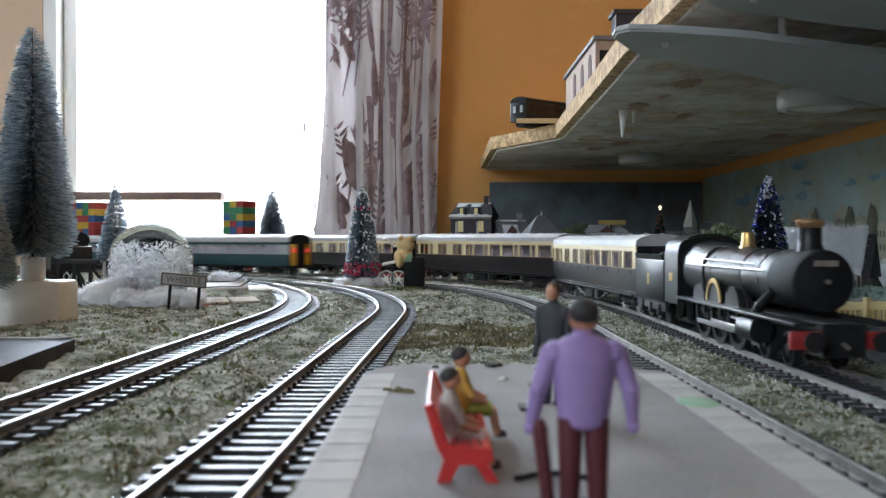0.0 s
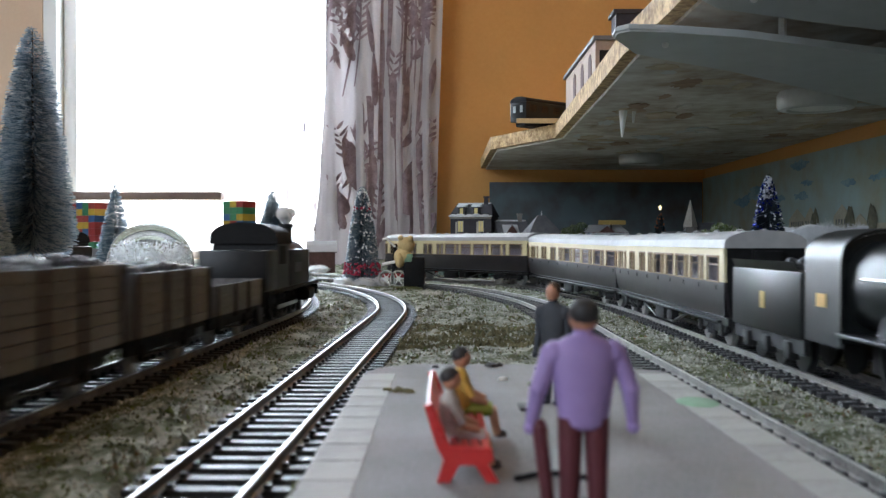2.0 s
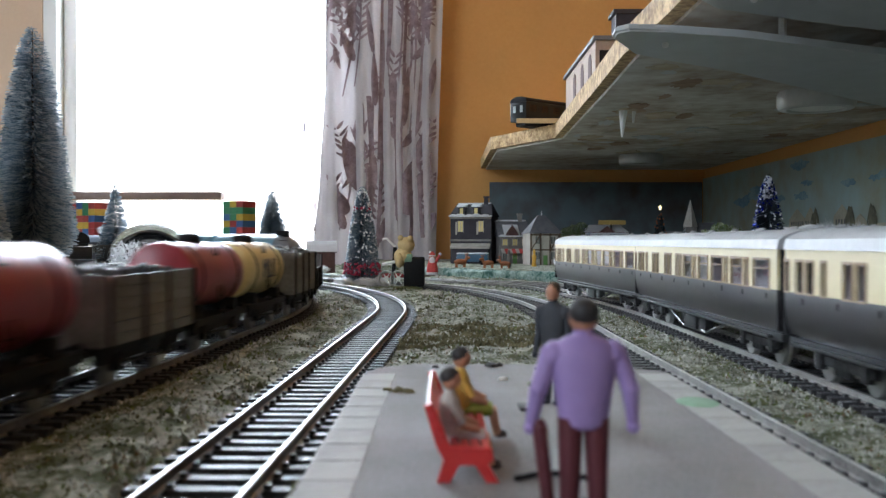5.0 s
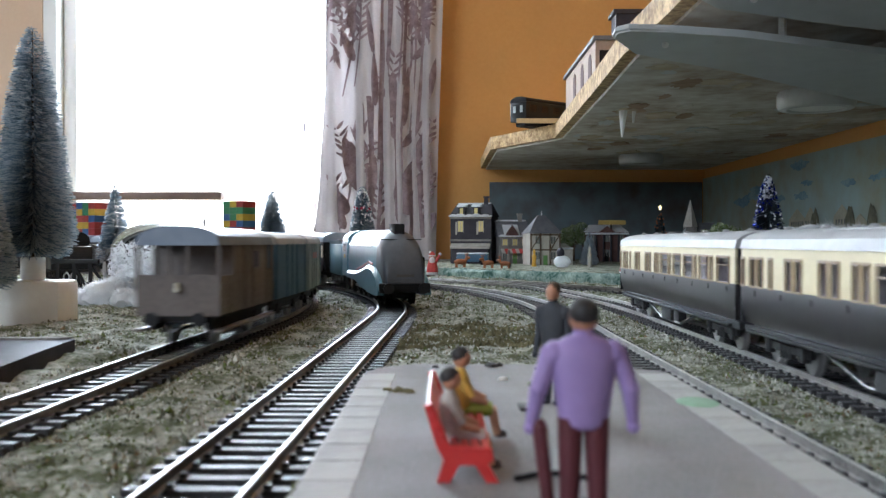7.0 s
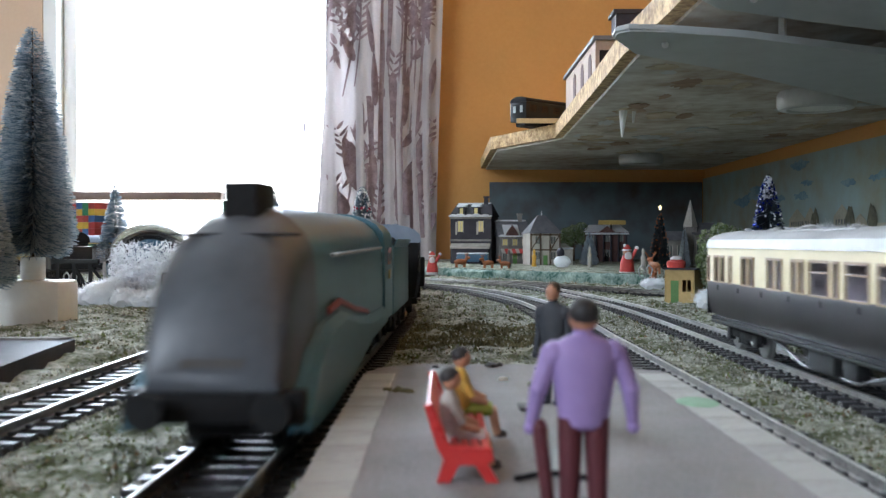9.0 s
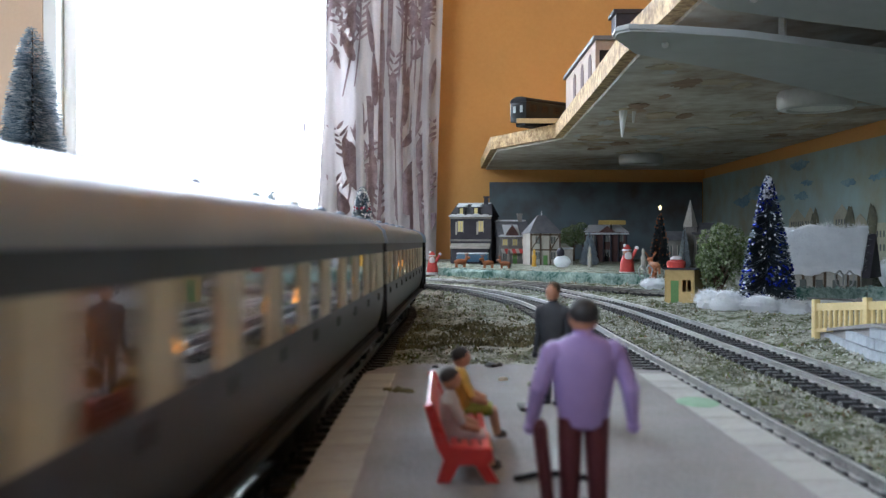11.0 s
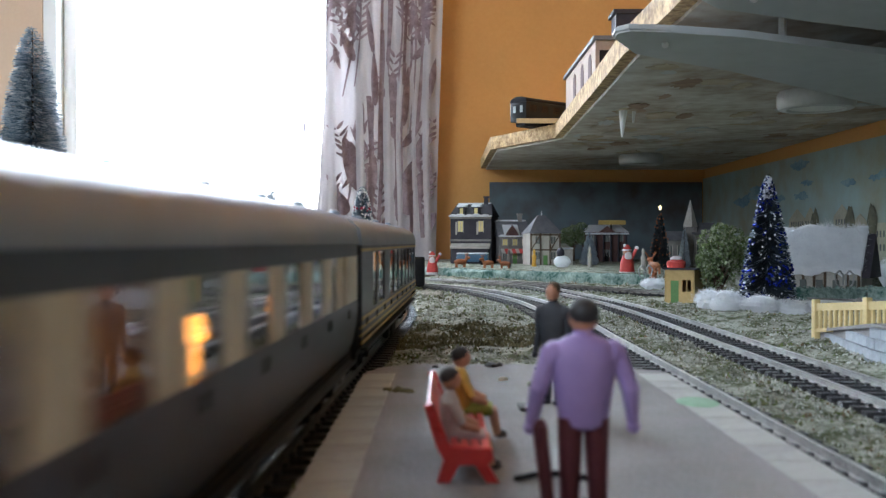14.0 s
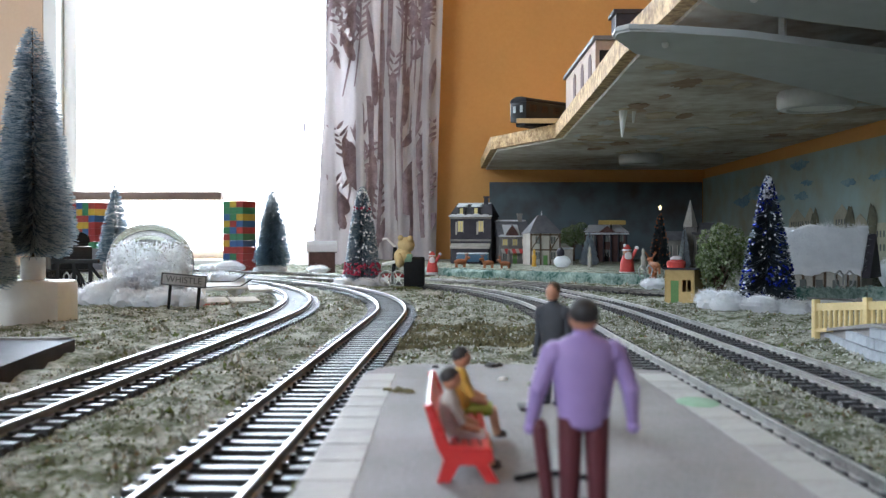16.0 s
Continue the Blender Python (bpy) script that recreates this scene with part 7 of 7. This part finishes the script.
# -- figures and bench on the platform: plain one-piece models --
def standing(h, coat, legs, hair, arm=0.0):
    bm = B()
    k = h / 25
    for s in (-1, 1):
        rod(bm, (s * 1.7 * k, 0, 0), (s * 1.5 * k, 0, 11.5 * k), 1.05 * k, 1.55 * k, 12, 1)
        ball(bm, (s * 1.7 * k, 0.8 * k, 0.5 * k), 1.1 * k, 2.0 * k, 0.7 * k, 8, 1)
    loft(bm, [[(math.cos(t) * w * k, math.sin(t) * d * k, z * k) for t in np.linspace(0, math.tau, 17)[:-1]] for z, w, d in ((10.2, 2.2, 1.4), (10.7, 2.8, 1.9), (12, 3.0, 2.0), (15, 3.5, 2.2), (18, 4.2, 2.3), (19.8, 4.1, 2.0), (20.7, 2.4, 1.5), (21.2, 1.2, 1.1))], 0)
    for s in (-1, 1):
        rod(bm, (s * 3.7 * k, 0, 19.4 * k), (s * (4.9 + arm) * k, -0.5 * k, 14.8 * k), 1.25 * k, 1.0 * k, 10, 0)
        rod(bm, (s * (4.9 + arm) * k, -0.5 * k, 14.8 * k), (s * (5.5 + arm) * k, 0.6 * k, 10.8 * k), 1.0 * k, 0.7 * k, 10, 0)
        ball(bm, (s * (5.6 + arm) * k, 0.7 * k, 10.2 * k), 0.8 * k, mi=0, n=8)
    for s in (-1, 1):
        ball(bm, (s * 3.4 * k, 0, 18.9 * k), 1.5 * k, 1.6 * k, 1.6 * k, 12, 0)
        ball(bm, (s * (4.9 + arm) * k, -0.5 * k, 14.8 * k), 1.08 * k, n=10, mi=0)
    rod(bm, (0, 0, 20.4 * k), (0, 0, 22.6 * k), 1.25 * k, 1.05 * k, 12, mi=0)
    ball(bm, (0, 0.1 * k, 23.2 * k), 1.75 * k, 1.9 * k, 2.0 * k, 12, 2)
    ball(bm, (0, -0.25 * k, 23.7 * k), 1.85 * k, 1.95 * k, 1.75 * k, 12, 3)
    return part("model_figure", bm, [coat, legs, "skin", hair])


ob = standing(25.4, "purple", "trousers", "hair", 0.5)
ob.matrix_basis = P(16.6, 112, 7.6, 0, 0, 4)
tagged(ob, "plain painted model figure in purple and maroon", "model figure", "platform figures")
ob = standing(24, "dark_coat", "dark_coat", "bark", -0.8)
ob.matrix_basis = P(22.0, 190, 7.6, 0, 0, 150) @ Matrix.Diagonal((0.8, 0.9, 1, 1))
tagged(ob, "plain painted model figure in a dark coat", "model figure", "platform figures")


def seated(coat, legs, hair, label, m):
    bm = B()
    loft(bm, [[(x + math.cos(t) * d, math.sin(t) * w, z) for t in np.linspace(0, math.tau, 15)[:-1]] for z, w, d, x in ((4.6, 2.6, 2.0, 0), (8, 2.7, 1.8, -0.3), (11.5, 3.2, 1.8, -0.6), (12.6, 1.8, 1.3, -0.6), (13.4, 0.9, 0.9, -0.6))], 0)
    for s in (-1, 1):
        rod(bm, (0, s * 1.2, 5.3), (5.6, s * 1.3, 5.4), 1.45, 1.15, 10, 1)
        rod(bm, (5.6, s * 1.3, 5.4), (6.6, s * 1.3, 0.6), 0.95, 0.7, 10, 2)
        ball(bm, (7.2, s * 1.3, 0.5), 1.3, 0.7, 0.5, 8, 3)
        rod(bm, (-0.4, s * 3.0, 11.4), (1.6, s * 3.6, 8.0), 1.0, 0.8, 10, 0)
        rod(bm, (1.6, s * 3.6, 8.0), (4.4, s * 2.2, 7.0), 0.8, 0.6, 10, 2)
    ball(bm, (-0.3, 0, 15.3), 1.75, 1.6, 1.9, 12, 2)
    ball(bm, (-0.6, 0, 15.8), 1.8, 1.7, 1.7, 12, 3)
    ob = part("seated_figure", bm, [coat, legs, "skin", hair])
    ob.matrix_basis = m
    return tagged(ob, label, "model figure", "platform figures")


def bench():
    th = thing("platform_bench", "bright red moulded plastic platform bench", "bench", P(0.7, 144, 7.6) @ Matrix.Diagonal((0.95, 1, 0.9, 1)))
    for y in (-16, 16):
        bm = B()
        pts = [(-3.4, 11.5), (-2.2, 11.8), (0.2, 5.6), (6.2, 5.0), (6.4, 3.4), (5.6, 2.8), (7.2, 0), (5.4, 0), (3.8, 2.6), (1.6, 2.6), (0.2, 0), (-1.6, 0), (-0.6, 3.4), (-1.6, 5.2)]
        loft(bm, [[(x, y + s, z) for x, z in pts] for s in (-0.8, 0.8)])
        part("end_frame", bm, "red", th)
    me = finish(box(B(), -0.55, 0.55, -17, 17, -0.28, 0.28, 0, 0.12), "slat")
    me.materials.append(M["red"])
    for x in (0.9, 2.4, 3.9, 5.4):
        shared("slat", me, th, P(x, 0, 5.0 + (0.25 if x < 1 else 0)))
    for f in (0.25, 0.5, 0.75, 0.97):
        shared("slat", me, th, P(-0.4 - 2.3 * f, 0, 5.4 + 6.0 * f, 0, 70, 0))
    return th


bench()
seated("grey_dress", "grey_dress", "hair", "plain painted seated model figure in grey", P(1.4, 135, 7.9) @ Matrix.Diagonal((0.82, 0.82, 0.82, 1)))
seated("mustard", "lime", "hair", "plain painted seated model figure in mustard and lime", P(3.3, 155, 8.2) @ Matrix.Diagonal((0.84, 0.84, 0.84, 1)))
stk = tagged(part("red_stick", rod(rod(B(), (0, 0, 0), (-1.2, 0, 10.6), 0.8, 0.95, 10), (-1.2, 0, 10.6), (-1.5, 0, 11.4), 1.0, 0.6, 10), "trousers"), "dark red stick standing beside the purple figure", "stick")
stk.matrix_basis = P(12.6, 112, 7.6)
wr = bpy.data.curves.new("black_wire", "CURVE")
wr.dimensions, wr.bevel_depth = "3D", 0.0004
sp = wr.splines.new("BEZIER")
sp.bezier_points.add(2)
for bp, c in zip(sp.bezier_points, ((0.0098, 0.1275, 0.0081), (0.0148, 0.1305, 0.0081), (0.0205, 0.1275, 0.0081))):
    bp.co, bp.handle_left_type, bp.handle_right_type = c, "AUTO", "AUTO"
wr.materials.append(M["matt_black"])
tagged(new("black_wire", wr), "short black wire lying on the platform", "wire")
dr = thing("drain_cover", "small dark slot cover on the platform", "cover", P(16.5, 184, 7.7))
part("plate", box(B(), -1.8, 1.8, -3.2, 3.2, 0, 0.5, 0, 0.15), "hair", dr)
mo = thing("moss_patch", "pale green smear at the platform edge", "patch", P(51.0, 190, 7.8))
part("patch", lathe(B(), (0, 0, 0), [(4.2, 0), (3.6, 0.3), (0.5, 0.4)], 18, sy=1.4), "moss_green", mo)


# crumbs lying on the platform
rng = random.Random(12)
for x, y, r, k in ((12.5, 246, 1.3, "hair"), (14.5, 247, 1.1, "hair"), (24.5, 240, 1.3, "hair"), (-9.5, 205, 1.3, "brown_moss"), (-7.5, 204, 1.1, "brown_moss"), (-12, 206, 0.9, "brown_moss"), (46, 232, 1.1, "hair"), (-2, 244, 0.8, "hair"), (20, 214, 1.0, "green_flock"), (17.5, 118, 0.5, "hair"), (14, 222, 1.0, "white")):
    bm = bmesh.ops.create_icosphere(b2 := B(), subdivisions=2, radius=r) and b2
    for v in bm.verts:
        v.co = Vector((v.co.x * 1.3, v.co.y, max(-0.1, v.co.z * 0.7))) * (1 + 0.4 * noise.noise(v.co * 1.3 + Vector((x, y, 0))))
    ob = part("crumb", bm, k)
    ob.matrix_basis = P(x, y, 7.7, 0, 0, rng.uniform(0, 360))
    tagged(ob, "small crumb of scenery lying on the platform", "crumb", "crumbs on the platform")


# -- loose flock, ballast chips and moss over the ground --
def scatter(name, label, count, size, material, seed, region, gap):
    """Small chips strewn between the tracks; gap: least way from a track's centre line."""
    rng = np.random.default_rng(seed)
    x0, x1, y0, y1 = region
    y = y0 + (y1 - y0) * rng.random(count) ** 1.7
    x = x0 + (x1 - x0) * rng.random(count)
    keep = np.abs(x) < 40 + 0.52 * y
    x, y = x[keep], y[keep]
    allq = np.concatenate(PLAN)
    d = np.full(len(x), 1e9)
    for i in range(0, len(allq), 300):
        q = allq[i:i + 300]
        d = np.minimum(d, np.min((x[:, None] - q[None, :, 0]) ** 2 + (y[:, None] - q[None, :, 1]) ** 2, axis=1))
    d = d ** 0.5
    ok = (d > gap) & ~((x > -23) & (x < 56) & (y < 256)) & ~((x < -130) & (y < 375)) & ~((x > 148) & (y < 345))
    x, y, d = x[ok], y[ok], d[ok]
    n = len(x)
    vs, fs = np.zeros((n * 5, 3)), []
    for i in range(n):
        w = min(1.0, max(0.0, (d[i] - 13) / 16))
        z = dip(x[i], y[i]) - 4.3 + w * (1.6 + 2.8 * noise.noise((x[i] / 26, y[i] / 26, 0.3)) + 2.2 * noise.noise((x[i] / 8, y[i] / 8, 4.1)))
        clump = 0.5 + max(0.0, noise.noise((x[i] / 16, y[i] / 16, 9.0))) * 1.6
        s = size * rng.uniform(0.4, 1.25) * clump
        a = rng.uniform(0, math.tau)
        for k in range(4):
            r = s * rng.uniform(0.5, 1.1)
            vs[i * 5 + k] = (x[i] + math.cos(a + k * 1.57) * r, y[i] + math.sin(a + k * 1.57) * r, z + rng.uniform(-0.5, 0.4) * s)
        vs[i * 5 + 4] = (x[i] + rng.uniform(-0.6, 0.6) * s, y[i] + rng.uniform(-0.6, 0.6) * s, z + s * rng.uniform(0.5, 1.5))
        fs += [(i * 5 + k, i * 5 + (k + 1) % 4, i * 5 + 4) for k in range(4)]
    me = bpy.data.meshes.new(name)
    me.from_pydata((vs / 1000).tolist(), [], fs)
    me.materials.append(M[material])
    return tagged(new(name, me), label, "ground cover", kind="stuff")


REGION = (-480, 420, 60, 1300)
scatter("flock_chips", "pale grey-green flock and ballast crumbs strewn between the tracks", 120000, 1.3, "flock", 1, REGION, 14)
scatter("moss_tufts", "dark olive moss tufts strewn between the tracks", 34000, 1.15, "moss", 2, REGION, 15)
scatter("white_dusting", "white snow crumbs strewn over the flock", 72000, 0.95, "pale_flock", 3, REGION, 14)
scatter("green_tufts", "mossy green tufts strewn between the tracks", 26000, 1.1, "green_flock", 5, REGION, 14)
scatter("brown_moss", "raised brown moss patch beyond the platform end", 3400, 1.7, "brown_moss", 6, (-22, 48, 385, 500), 15)
scatter("brown_scatter", "brown earth scatter strewn between the tracks", 20000, 1.0, "earth", 4, REGION, 15)

motions()
